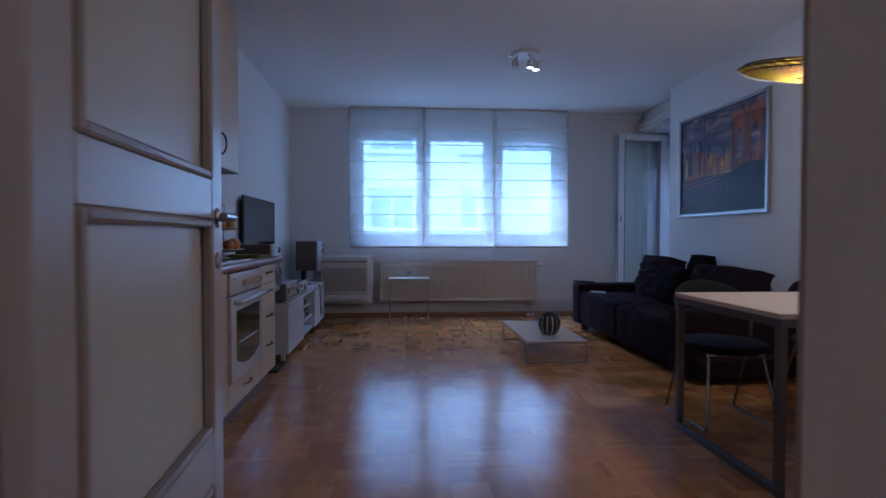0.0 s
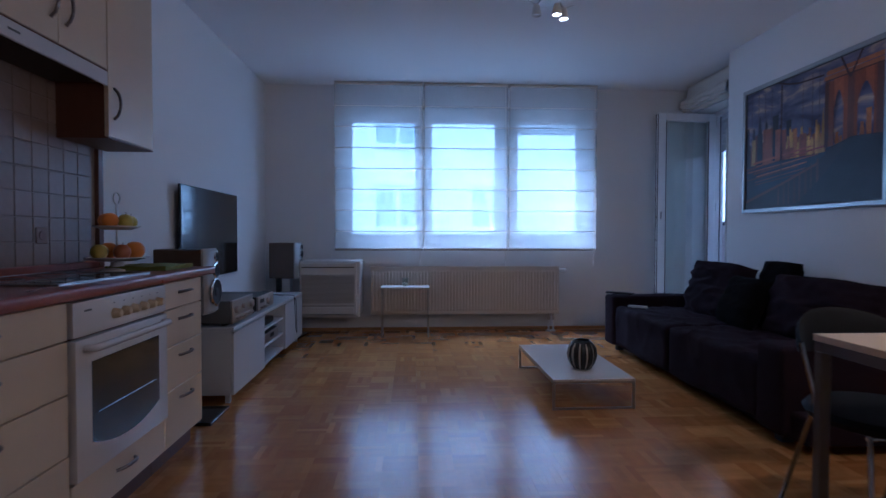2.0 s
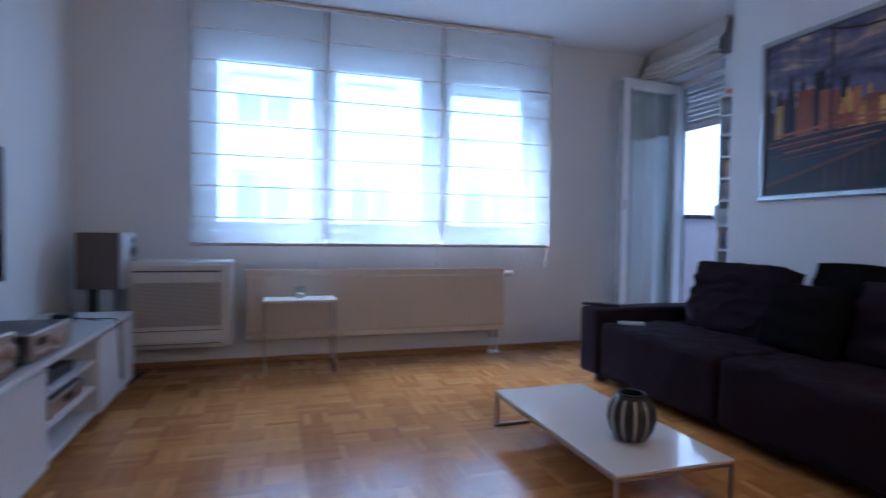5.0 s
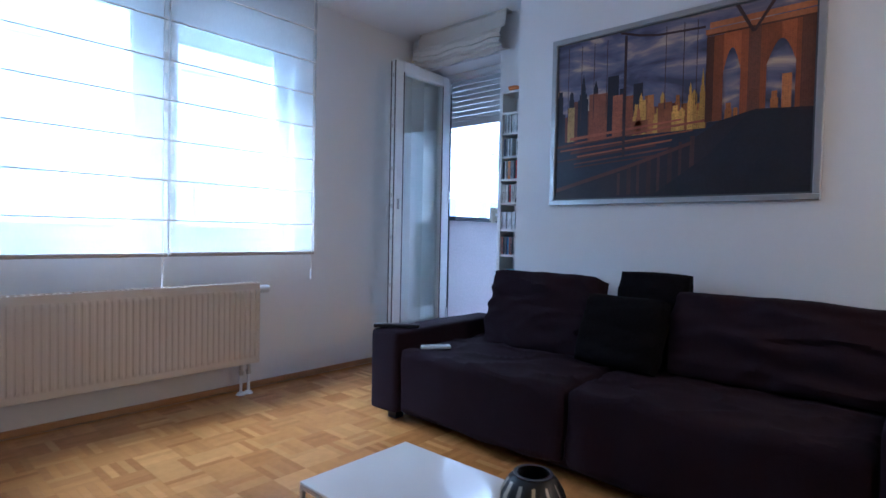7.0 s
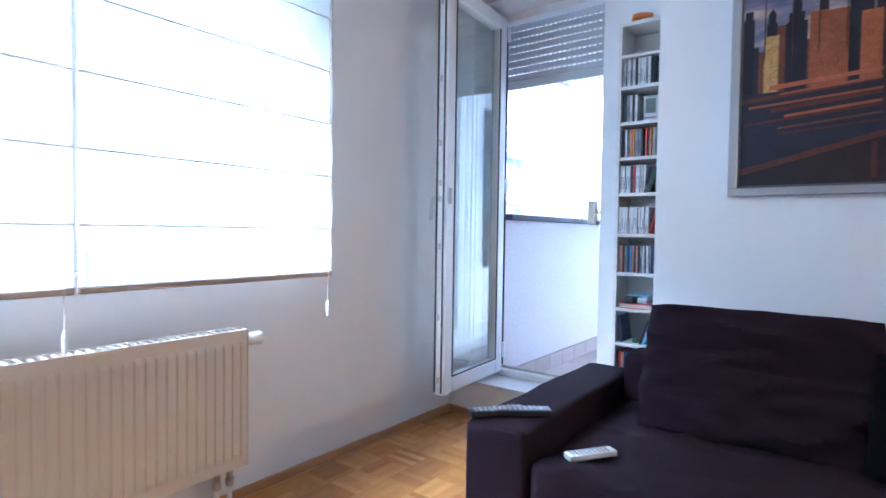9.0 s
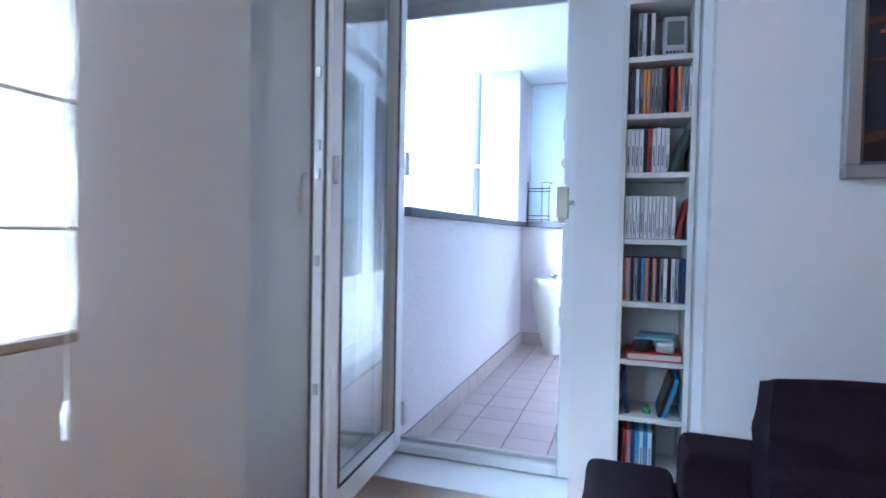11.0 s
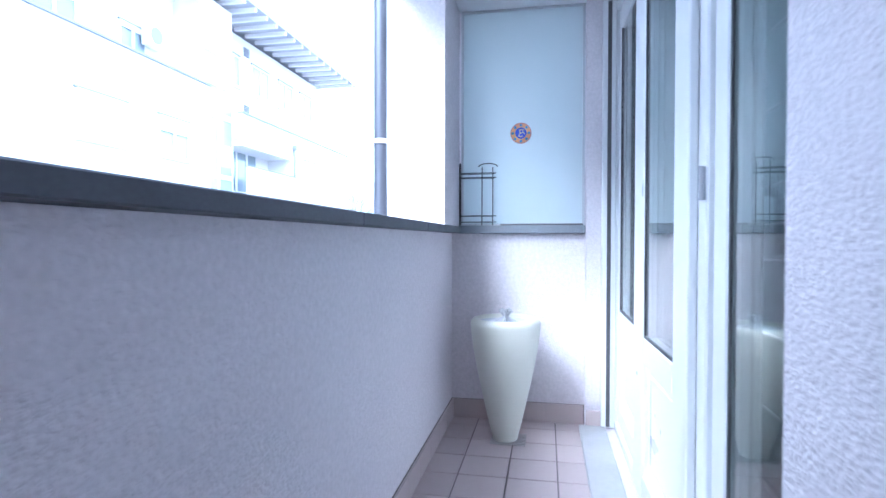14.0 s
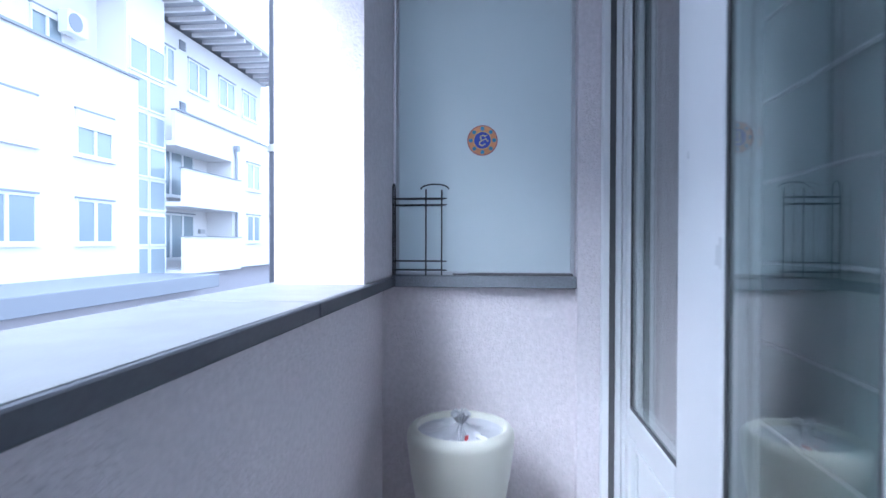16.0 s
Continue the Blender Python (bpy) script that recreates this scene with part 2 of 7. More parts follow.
# ---- structure ----
CEILING = 2.64
DECK = 0.07
structure("floor_base", boxes(((-1.05, 1.6, -0.2), (3.72, 8.5, -0.0016))), OAK_TRIM, "wooden subfloor under the parquet", "floor")
structure("floor_hall", boxes(((-1.05, -1.4, -0.2), (2.2, 1.6, 0.0))), OAK_TRIM, "brown wooden floor of the hallway", "floor")
structure("wall_left", wall_bm("y", 1.6, 8.5, -1.05, -0.90, -0.2, 2.9), WALL, "white painted wall behind kitchen and television", "wall")
structure("wall_window", wall_bm("x", -0.9, 3.72, 8.19, 8.50, -0.2, 2.9, [(-0.07, 2.58, 0.92, 2.42)]), WALL, "white painted wall with a wide window", "wall")
structure("wall_right", boxes(((3.44, 1.75, -0.2), (3.72, 6.92, 2.9))), WALL, "white painted wall with a framed picture", "wall")
structure("wall_balcony", wall_bm("y", 6.4, 8.50, 3.72, 4.06, -0.2, 2.9, [(7.275, 8.045, 0.20, 2.36)]), WALL, "white painted wall with the balcony doorway", "wall")
structure("wall_hall", wall_bm("x", -1.05, 3.72, 1.60, 1.75, -0.2, 2.9, [(0.03, 0.98, -0.2, 2.08)]), WALL, "white painted wall with the hallway doorway", "wall")
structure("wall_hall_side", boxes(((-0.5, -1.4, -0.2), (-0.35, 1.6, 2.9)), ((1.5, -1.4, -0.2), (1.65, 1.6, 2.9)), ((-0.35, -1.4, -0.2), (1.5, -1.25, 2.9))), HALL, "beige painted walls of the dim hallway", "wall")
structure("ceiling", boxes(((-1.05, 1.6, CEILING), (3.75, 8.5, 2.9))), CEIL, "plain white painted ceiling", "ceiling")
structure("ceiling_hall", boxes(((-0.5, -1.4, 2.5), (1.65, 1.6, 2.7))), CEIL, "plain white hallway ceiling", "ceiling")
# balcony shell
structure("floor_balcony", boxes(((4.06, 6.9, -0.1), (7.20, 8.2, DECK - 0.006))), GROUT, "grey grout bed under the balcony tiles", "floor")
structure("parapet", boxes(((4.06, 8.035, -1.2), (7.20, 8.295, 1.149))), STUCCO, "pale lilac rough stucco balcony parapet", "wall")
parapet_cap = tagged(new("parapet_cap"), "dark grey granite coping on the parapet", "coping", kind="structure")
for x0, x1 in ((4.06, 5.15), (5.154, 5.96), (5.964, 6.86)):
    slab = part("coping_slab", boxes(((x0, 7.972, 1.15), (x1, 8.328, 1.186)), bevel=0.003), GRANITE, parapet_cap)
    # thin upper layer in a paler granite tone than the slab
    part("worn_top", boxes(((x0 + 0.003, 7.984, 1.1855), (x1 - 0.003, 8.325, 1.1875)), bevel=0.0008), PALE_GRANITE, slab, "pale granite upper face")
structure("pillar", boxes(((6.455, 7.995, 1.188), (6.93, 8.29, 2.9))), STUCCO, "pale rough stucco pillar at the balcony corner", "pillar")
structure("wall_balcony_end", boxes(((6.912, 7.0, -0.1), (7.20, 8.29, 1.146))), STUCCO, "pale rough stucco end wall of the balcony", "wall")
for y0, y1 in ((7.99, 8.29), (6.9, 7.277)):
    structure("wall_end_pier", boxes(((6.931, y0, 1.147), (7.20, y1, 2.9))), STUCCO, "pale rough stucco pier above the balcony end wall", "wall")
structure("wall_stub", boxes(((6.85, 6.9, -0.1), (6.911, 7.277, 2.9))), STUCCO, "narrow rough stucco pier beside the french door", "wall")
structure("wall_french", wall_bm("x", 4.06, 6.85, 6.90, 7.17, -0.1, 2.9, [(4.57, 6.845, 0.085, 2.40)]), STUCCO, "pale rough stucco wall with a french door", "wall")
structure("ceiling_balcony", boxes(((4.06, 7.17, 2.44), (7.20, 8.33, 2.9))), CEIL, "white painted slab above the balcony", "ceiling")
structure("wall_bedroom", boxes(((3.72, 4.0, -0.2), (7.15, 4.12, 2.9)), ((7.0, 4.12, -0.2), (7.15, 6.9, 2.9)), ((3.72, 4.12, 2.64), (7.0, 6.9, 2.9)), ((3.72, 4.12, -0.2), (7.0, 6.9, 0.0))), WALL, "plain walls of the room behind the french door", "wall")
structure("wall_return", boxes(((3.50, 6.921, 0.0), (3.719, 6.944, CEILING))), WALL, "narrow painted return beside the shelf", "wall")
structure("skirting", boxes(((-0.90, 8.172, 0.0), (3.72, 8.189, 0.035)), ((3.422, 1.76, 0.0), (3.439, 6.919, 0.035)), ((3.703, 7.28, 0.0), (3.719, 8.17, 0.035)), ((-0.899, 5.2, 0.0), (-0.883, 8.17, 0.035)), bevel=0.003), OAK_TRIM, "low varnished oak skirting strip", "skirting")
structure("door_lining", boxes(((-0.02, 1.585, 0.0), (0.029, 1.765, 2.12)), ((0.981, 1.585, 0.0), (1.03, 1.765, 2.12)), ((-0.02, 1.585, 2.07), (1.03, 1.765, 2.13)), bevel=0.004), material("beige_lining_paint", (0.42, 0.34, 0.28), 0.5, blotch=0.04), "beige painted door lining", "door frame")


# ---- window ----
def sash(parent, x0, x1, z0, z1, y, w=0.06, depth=0.05, name="sash", glass=GLASS):
    """A framed pane in a wall along x; the frame is w wide."""
    bm = boxes(((x0, y, z0), (x0 + w, y + depth, z1)), ((x1 - w, y, z0), (x1, y + depth, z1)),
               ((x0 + w, y, z0), (x1 - w, y + depth, z0 + w)), ((x0 + w, y, z1 - w), (x1 - w, y + depth, z1)), bevel=0.005)
    frame_ob = part(name, bm, PVC, parent)
    pane = part("pane", boxes(((x0 + w - 0.004, y + depth * 0.5, z0 + w - 0.004), (x1 - w + 0.004, y + depth * 0.5 + 0.006, z1 - w + 0.004))), glass, frame_ob, "clear glass pane")
    pane.visible_shadow = False
    seal = boxes(((x0 + w - 0.003, y + depth * 0.35, z0 + w - 0.003), (x0 + w + 0.004, y + depth * 0.45, z1 - w + 0.003)),
                 ((x1 - w - 0.004, y + depth * 0.35, z0 + w - 0.003), (x1 - w + 0.003, y + depth * 0.45, z1 - w + 0.003)))
    part("seal", seal, SEAL, frame_ob)
    return frame_ob


win = tagged(new("window_1"), "wide three-part white plastic window behind sheer blinds", "window", kind="structure")
part("window_frame", boxes(((-0.07, 8.28, 0.92), (-0.055, 8.36, 2.42)), ((2.565, 8.28, 0.92), (2.58, 8.36, 2.42)), ((-0.055, 8.28, 0.92), (2.565, 8.36, 0.98)), ((-0.055, 8.28, 2.33), (2.565, 8.36, 2.42)),
                             ((0.775, 8.28, 0.98), (0.815, 8.36, 2.33)), ((1.655, 8.28, 0.98), (1.77, 8.36, 2.33)), bevel=0.004), PVC, win)
for a, b in ((-0.055, 0.775), (0.815, 1.655), (1.77, 2.565)):
    sash(win, a + 0.002, b - 0.002, 0.982, 2.328, 8.272, w=0.068, depth=0.06, glass=WINDOW_GLASS)
part("window_sill", boxes(((-0.068, 8.178, 0.905), (2.578, 8.275, 0.9195)), bevel=0.003), PVC, win, "white window board")
slats = bmesh.new()
for k in range(5):
    add_box(slats, (1.79, 8.375, 2.17 + 0.032 * k), (2.545, 8.383, 2.198 + 0.032 * k), 0.002)
part("shutter_slats", slats, SHUTTER, win, "grey roller shutter pulled slightly down")


# ---- sheer roman blinds ----
def roman_blind(x0, x1, y, z0, z1, seams):
    ob = thing("roman_blind", ((x0 + x1) / 2, y, z1), "sheer off-white roman blind lowered over the window", "blind", "blinds on the wide window")
    w, h = (x1 - x0) / 2, z1 - z0
    bm = bmesh.new()
    levels = sorted({-h, 0.0, *(s - z1 for s in seams)})
    zs = [a + (b - a) * k / 4 for a, b in zip(levels, levels[1:]) for k in range(4)] + [0.0]
    cols = 14
    rows = []
    for z in zs:
        below = max(v for v in levels if v <= z + 1e-6)
        above = min([v for v in levels if v > z + 1e-6] or [0.0])
        f = (z - below) / (above - below) if above > below else 0
        belly = 0.012 * math.sin(math.pi * f) * (1.3 - f)
        rows.append([bm.verts.new((-w + 2 * w * k / cols, -belly + 0.003 * math.sin(k * 1.7 + z * 4), z - 0.006 * math.sin(math.pi * k / cols) * (f < 0.5))) for k in range(cols + 1)])
    for a, b in zip(rows, rows[1:]):
        for k in range(cols):
            bm.faces.new((a[k], a[k + 1], b[k + 1], b[k]))
    part("cloth", bm, SHEER, ob, smooth=True)
    part("headrail", boxes(((-w, -0.02, -0.005), (w, 0.03, 0.022)), bevel=0.004), CLOTH, ob)
    part("bottom_bar", boxes(((-w, -0.012, -h - 0.012), (w, 0.008, -h + 0.01)), bevel=0.004), material("taupe_bar", (0.42, 0.36, 0.31), 0.6, grain=0.05), ob, "taupe weighted bottom bar")
    for s in seams:
        part("rod", tube([(-w, -0.004, s - z1), (w, -0.004, s - z1)], 0.004, 6), CLOTH, ob)
    part("side_hem", boxes(((-w, -0.004, -h), (-w + 0.018, 0.0, 0))), HEM, ob)
    part("side_hem", boxes(((w - 0.018, -0.004, -h), (w, 0.0, 0))), HEM, ob)
    part("cord", tube([(w - 0.03, -0.02, 0), (w - 0.03, -0.022, -h * 0.5), (w - 0.028, -0.018, -h - 0.11)], 0.002, 5), CLOTH, ob)
    part("cord_weight", lathe([(0, -0.05), (0.006, -0.045), (0.008, 0), (0.004, 0.02), (0, 0.022)], 10), PVC, ob).location = (w - 0.028, -0.018, -h - 0.13)
    return ob


SEAMS = [1.075, 1.296, 1.517, 1.737, 1.955, 2.173, 2.39]
for a, b in ((-0.142, 0.782), (0.794, 1.690), (1.702, 2.652)):
    roman_blind(a, b, 8.045, 0.885, 2.615, SEAMS)


# ---- radiator ----
def radiator():
    ob = thing("radiator", (1.24, 8.07, 0.195), "cream white steel panel radiator under the window", "radiator")
    w, h = 1.002, 0.50
    CREAM = material("cream_radiator_enamel", (0.66, 0.60, 0.53), 0.35, blotch=0.02)
    bm = bmesh.new()
    xs, n = [], 60
    pitch = 2 * w / n
    for k in range(n):
        for f, d in ((0.0, 0.0), (0.14, 0.0), (0.26, -0.007), (0.74, -0.007), (0.86, 0.0)):
            xs.append((-w + (k + f) * pitch, d))
    xs.append((w, 0.0))
    levels = ((0.0, 0.0), (0.035, 0.0), (0.055, 1.0), (h - 0.055, 1.0), (h - 0.035, 0.0), (h, 0.0))
    rows = [[bm.verts.new((x, -0.04 + d * f, z)) for x, d in xs] for z, f in levels]
    for a, b in zip(rows, rows[1:]):
        for k in range(len(xs) - 1):
            bm.faces.new((a[k], a[k + 1], b[k + 1], b[k]))
    part("front_panel", bm, CREAM, ob)
    part("back_panel", boxes(((-w, 0.03, 0.0), (w, 0.042, h))), CREAM, ob)
    part("side_cover", boxes(((-w - 0.004, -0.045, 0.0), (-w, 0.045, h + 0.006)), bevel=0.001), CREAM, ob)
    part("side_cover", boxes(((w, -0.045, 0.0), (w + 0.004, 0.045, h + 0.006)), bevel=0.001), CREAM, ob)
    top = bmesh.new()
    for k in range(67):
        add_box(top, (-w + 0.03 * k, -0.034, h - 0.002), (-w + 0.03 * k + 0.012, 0.028, h + 0.004))
    add_box(top, (-w, -0.042, h - 0.004), (w, -0.034, h + 0.006)), add_box(top, (-w, 0.028, h - 0.004), (w, 0.04, h + 0.006))
    part("top_grille", top, CREAM, ob)
    knob = lathe([(0, 0), (0.016, 0), (0.018, 0.02), (0.024, 0.03), (0.026, 0.075), (0.021, 0.085), (0, 0.088)], 20)
    bmesh.ops.rotate(knob, matrix=Matrix.Rotation(radians(90), 3, "Y"), verts=knob.verts)
    part("thermostat_valve", knob, PVC, ob, "white thermostat knob", True).location = (w + 0.004, 0, h - 0.04)
    for dx in (-0.095, -0.045):
        pipe = part("pipe", tube([(w + dx, 0, 0.0), (w + dx, 0, -0.195)], 0.009, 10), PVC, ob, "white water pipe with a floor collar")
        part("collar", lathe([(0.009, 0.02), (0.02, 0.016), (0.028, 0.002), (0.028, 0.0), (0, 0)], 16), PVC, pipe).location = (w + dx, 0, -0.195)
        part("valve", lathe([(0, -0.075), (0.015, -0.07), (0.016, -0.045), (0.011, -0.04), (0.013, -0.01), (0.016, 0.0)], 12), STEEL, pipe, "steel shut-off valve", True).location = (w + dx, 0, 0.0)
    for bx in (-w + 0.2, w - 0.24):
        part("bracket", boxes(((bx, 0.042, 0.05), (bx + 0.04, 0.12, 0.45))), STEEL, ob)
    return ob


radiator()


# ---- floor air conditioner ----
def floor_conditioner():
    ob = thing("air_conditioner", (-0.165, 7.99, 0.20), "white floor-standing air conditioner on the wall", "air conditioner")
    W = material("ivory_plastic", (0.64, 0.63, 0.62), 0.4, blotch=0.02)
    x0, x1 = -0.305, 0.31
    part("body", boxes(((x0, -0.18, 0.0), (x1, 0.199, 0.575)), bevel=0.018, segments=3), W, ob, smooth=True)
    part("front_panel", boxes(((x0 + 0.012, -0.196, 0.02), (x1 - 0.035, -0.181, 0.555)), bevel=0.006), W, ob)
    net = bmesh.new()
    for k in range(34):
        add_box(net, (x0 + 0.03, -0.2, 0.15 + k * 0.0085), (x1 - 0.06, -0.1965, 0.154 + k * 0.0085))
    part("intake_grille", net, material("grey_grille_plastic", (0.33, 0.32, 0.31), 0.6), ob, "grey slatted intake grille")
    part("top_slot", boxes(((x0 + 0.03, -0.2, 0.505), (x1 - 0.06, -0.1965, 0.516)), bevel=0.001), SEAL, ob, "dark air outlet slot")
    part("lower_flap", boxes(((x0 + 0.03, -0.206, 0.045), (x1 - 0.06, -0.1965, 0.105)), bevel=0.004), W, ob)
    part("seam", boxes(((x0 + 0.03, -0.199, 0.118), (x1 - 0.06, -0.1965, 0.123)), ((x0 + 0.03, -0.199, 0.03), (x1 - 0.06, -0.1965, 0.035))), SEAL, ob)
    return ob


floor_conditioner()


# ---- small side table and glass ----
WHITE_METAL = material("white_lacquered_metal", (0.72, 0.71, 0.70), 0.3, blotch=0.02)


def side_table():
    ob = thing("side_table", (0.60, 7.85, 0.0), "slim white metal side table before the radiator", "side table")
    part("tabletop", boxes(((-0.245, -0.12, 0.495), (0.245, 0.12, 0.512)), bevel=0.003), WHITE_METAL, ob)
    for sx in (-1, 1):
        part("leg_frame", tube(bent([(sx * 0.235, -0.11, 0.495), (sx * 0.235, -0.11, 0.007), (sx * 0.235, 0.11, 0.007), (sx * 0.235, 0.11, 0.495)], 0.015), 0.007, 8), STEEL, ob, "thin grey steel leg frame")
    g = thing("drinking_glass", (0.60, 7.84, 0.512), "small clear drinking glass on the side table", "glass")
    part("bowl", lathe([(0, 0.0), (0.026, 0.0), (0.028, 0.004), (0.034, 0.085), (0.031, 0.085), (0.026, 0.008), (0, 0.008)], 24), glass_material("tumbler_glass"), g, smooth=True)
    part("candle_wax", lathe([(0, 0.009), (0.0265, 0.009), (0.0285, 0.035), (0, 0.035)], 20), material("white_wax", (0.75, 0.74, 0.7), 0.5), g)


side_table()


# ---- coffee table and vase ----
def coffee_table():
    ob = thing("coffee_table", (1.755, 5.94, 0.0), "low white glass-topped coffee table with a thin metal frame", "coffee table")
    TOP = material("white_gloss_glass", (0.70, 0.66, 0.64), 0.06, coat=0.6, blotch=0.01)
    LEG = material("dull_chrome", (0.45, 0.40, 0.37), 0.3, metal=1.0)
    hx, hy = 0.25, 0.515
    part("tabletop", boxes(((-hx, -hy, 0.171), (hx, hy, 0.183)), bevel=0.002), TOP, ob)
    part("rim", boxes(((-hx, -hy, 0.158), (-hx + 0.014, hy, 0.170)), ((hx - 0.014, -hy, 0.158), (hx, hy, 0.170)), ((-hx + 0.014, -hy, 0.158), (hx - 0.014, -hy + 0.014, 0.170)), ((-hx + 0.014, hy - 0.014, 0.158), (hx - 0.014, hy, 0.170))), LEG, ob)
    for sx in (-1, 1):
        for sy in (-1, 1):
            part("leg", boxes(((sx * (hx - 0.007) - 0.007, sy * (hy - 0.007) - 0.007, 0.0), (sx * (hx - 0.007) + 0.007, sy * (hy - 0.007) + 0.007, 0.157)), bevel=0.001), LEG, ob)
    for sy in (-1, 1):
        part("floor_rail", boxes(((-hx + 0.015, sy * (hy - 0.007) - 0.006, 0.001), (hx - 0.015, sy * (hy - 0.007) + 0.006, 0.013)), bevel=0.001), LEG, ob)


coffee_table()


def vase():
    ob = thing("vase", (1.765, 5.70, 0.184), "round black and beige striped ceramic vase", "vase")
    n, prof = 48, ((0.045, 0.0), (0.06, 0.004), (0.082, 0.04), (0.093, 0.085), (0.088, 0.13), (0.068, 0.165), (0.055, 0.176), (0.056, 0.182), (0.046, 0.182), (0.05, 0.165), (0.075, 0.13), (0.08, 0.08), (0.06, 0.02), (0.0, 0.012))
    bm = bmesh.new()
    rings = []
    for r, z in prof:
        rings.append([bm.verts.new((r * (1 + 0.025 * math.cos(math.pi * k) * (0.02 < z < 0.17)) * math.cos(2 * math.pi * k / n), r * (1 + 0.025 * math.cos(math.pi * k) * (0.02 < z < 0.17)) * math.sin(2 * math.pi * k / n), z)) for k in range(n)] if r else [bm.verts.new((0, 0, z))])
    for i, (a, b) in enumerate(zip(rings, rings[1:])):
        for k in range(n):
            j = (k + 1) % n
            f = bm.faces.new((a[k], a[j], b[0]) if len(b) == 1 else (a[k], a[j], b[j], b[k]))
            f.material_index = 1 if k % 4 == 0 and 1 <= i <= 4 else 0
    bmesh.ops.recalc_face_normals(bm, faces=bm.faces)
    part("body", bm, [material("black_ceramic", (0.012, 0.011, 0.012), 0.35, blotch=0.1), material("beige_ceramic_stripe", (0.42, 0.36, 0.29), 0.5)], ob, smooth=True)


vase()


# ---- sofa ----
SOFA = material("dark_aubergine_velour", (0.0155, 0.0078, 0.0128), 0.9, grain=0.35, grain_scale=220, blotch=0.18, blotch_scale=4, bump=0.35, bump_scale=260, gloss=0.15)
FUR = material("black_plush", (0.005, 0.004, 0.005), 0.95, grain=0.5, grain_scale=90, bump=1.0, bump_scale=60, gloss=0.1)


def cushion_bm(w, d, h, puff=0.35, seed=0, wrinkle=0.012):
    """A soft box, w by d by h, swollen in its middle and creased."""
    bm = bmesh.new()
    n = 32
    grid = {}

    def spot(i, j, k):
        key = (i, j, k)
        if key not in grid:
            u, v, s = 2 * i / n - 1, 2 * j / n - 1, 2 * k / 4 - 1
            edge = (1 - abs(u) ** 4) * (1 - abs(v) ** 4)
            p = Vector((u * w / 2 * (1 - 0.05 * v * v * (1 - edge)), s * d / 2 * ((1 - puff) + puff * edge ** 0.6), v * h / 2 * (1 - 0.04 * u * u)))
            q = p * 7 + Vector((seed, seed * 2, 0))
            p += Vector((0.3, 1, 0.3)) * wrinkle * noise.noise(Vector((q.x * 0.5, q.y, q.z * 1.7))) + Vector((0, 1, 0)) * wrinkle * 0.5 * noise.noise(Vector((q.x * 1.3 + q.z, q.y, q.z * 3.6)))
            crease = 1 - abs(noise.noise(Vector((q.x * 0.45 + 0.25 * math.sin(q.z), q.y * 0.3, q.z * 1.35)))) * 2.6
            p.y += math.copysign(wrinkle * 0.5 * max(crease, 0.0) ** 3, s) if s else 0.0
            grid[key] = bm.verts.new(p)
        return grid[key]

    for i in range(n):
        for j in range(n):
            bm.faces.new((spot(i, j, 0), spot(i + 1, j, 0), spot(i + 1, j + 1, 0), spot(i, j + 1, 0)))
            bm.faces.new((spot(i, j, 4), spot(i, j + 1, 4), spot(i + 1, j + 1, 4), spot(i + 1, j, 4)))
    for k in range(4):
        for i in range(n):
            bm.faces.new((spot(i, 0, k), spot(i, 0, k + 1), spot(i + 1, 0, k + 1), spot(i + 1, 0, k)))
            bm.faces.new((spot(i, n, k), spot(i + 1, n, k), spot(i + 1, n, k + 1), spot(i, n, k + 1)))
            bm.faces.new((spot(0, i, k), spot(0, i + 1, k), spot(0, i + 1, k + 1), spot(0, i, k + 1)))
            bm.faces.new((spot(n, i, k), spot(n, i, k + 1), spot(n, i + 1, k + 1), spot(n, i + 1, k)))
    bmesh.ops.recalc_face_normals(bm, faces=bm.faces)
    return bm


def soft_box(lo, hi, bevel=0.035, dents=0.006, cuts=7, creases=0.0):
    bm = boxes((lo, hi))
    bmesh.ops.bevel(bm, geom=bm.edges[:], offset=bevel, segments=3, profile=0.6, affect="EDGES")
    bmesh.ops.subdivide_edges(bm, edges=[e for e in bm.edges if e.calc_length() > 0.2], cuts=cuts, use_grid_fill=True)
    for v in bm.verts:
        ridge = 1 - abs(noise.noise(Vector((v.co.x * 5.5 + 3 * v.co.y, v.co.y * 2.2 - v.co.x * 2.0, v.co.z * 3)))) * 3.2
        v.co += Vector((1, 1, 1)) * dents * noise.noise(v.co * 5) + Vector((-0.4, 0, 1)) * creases * max(ridge, 0.0) ** 3
    return bm


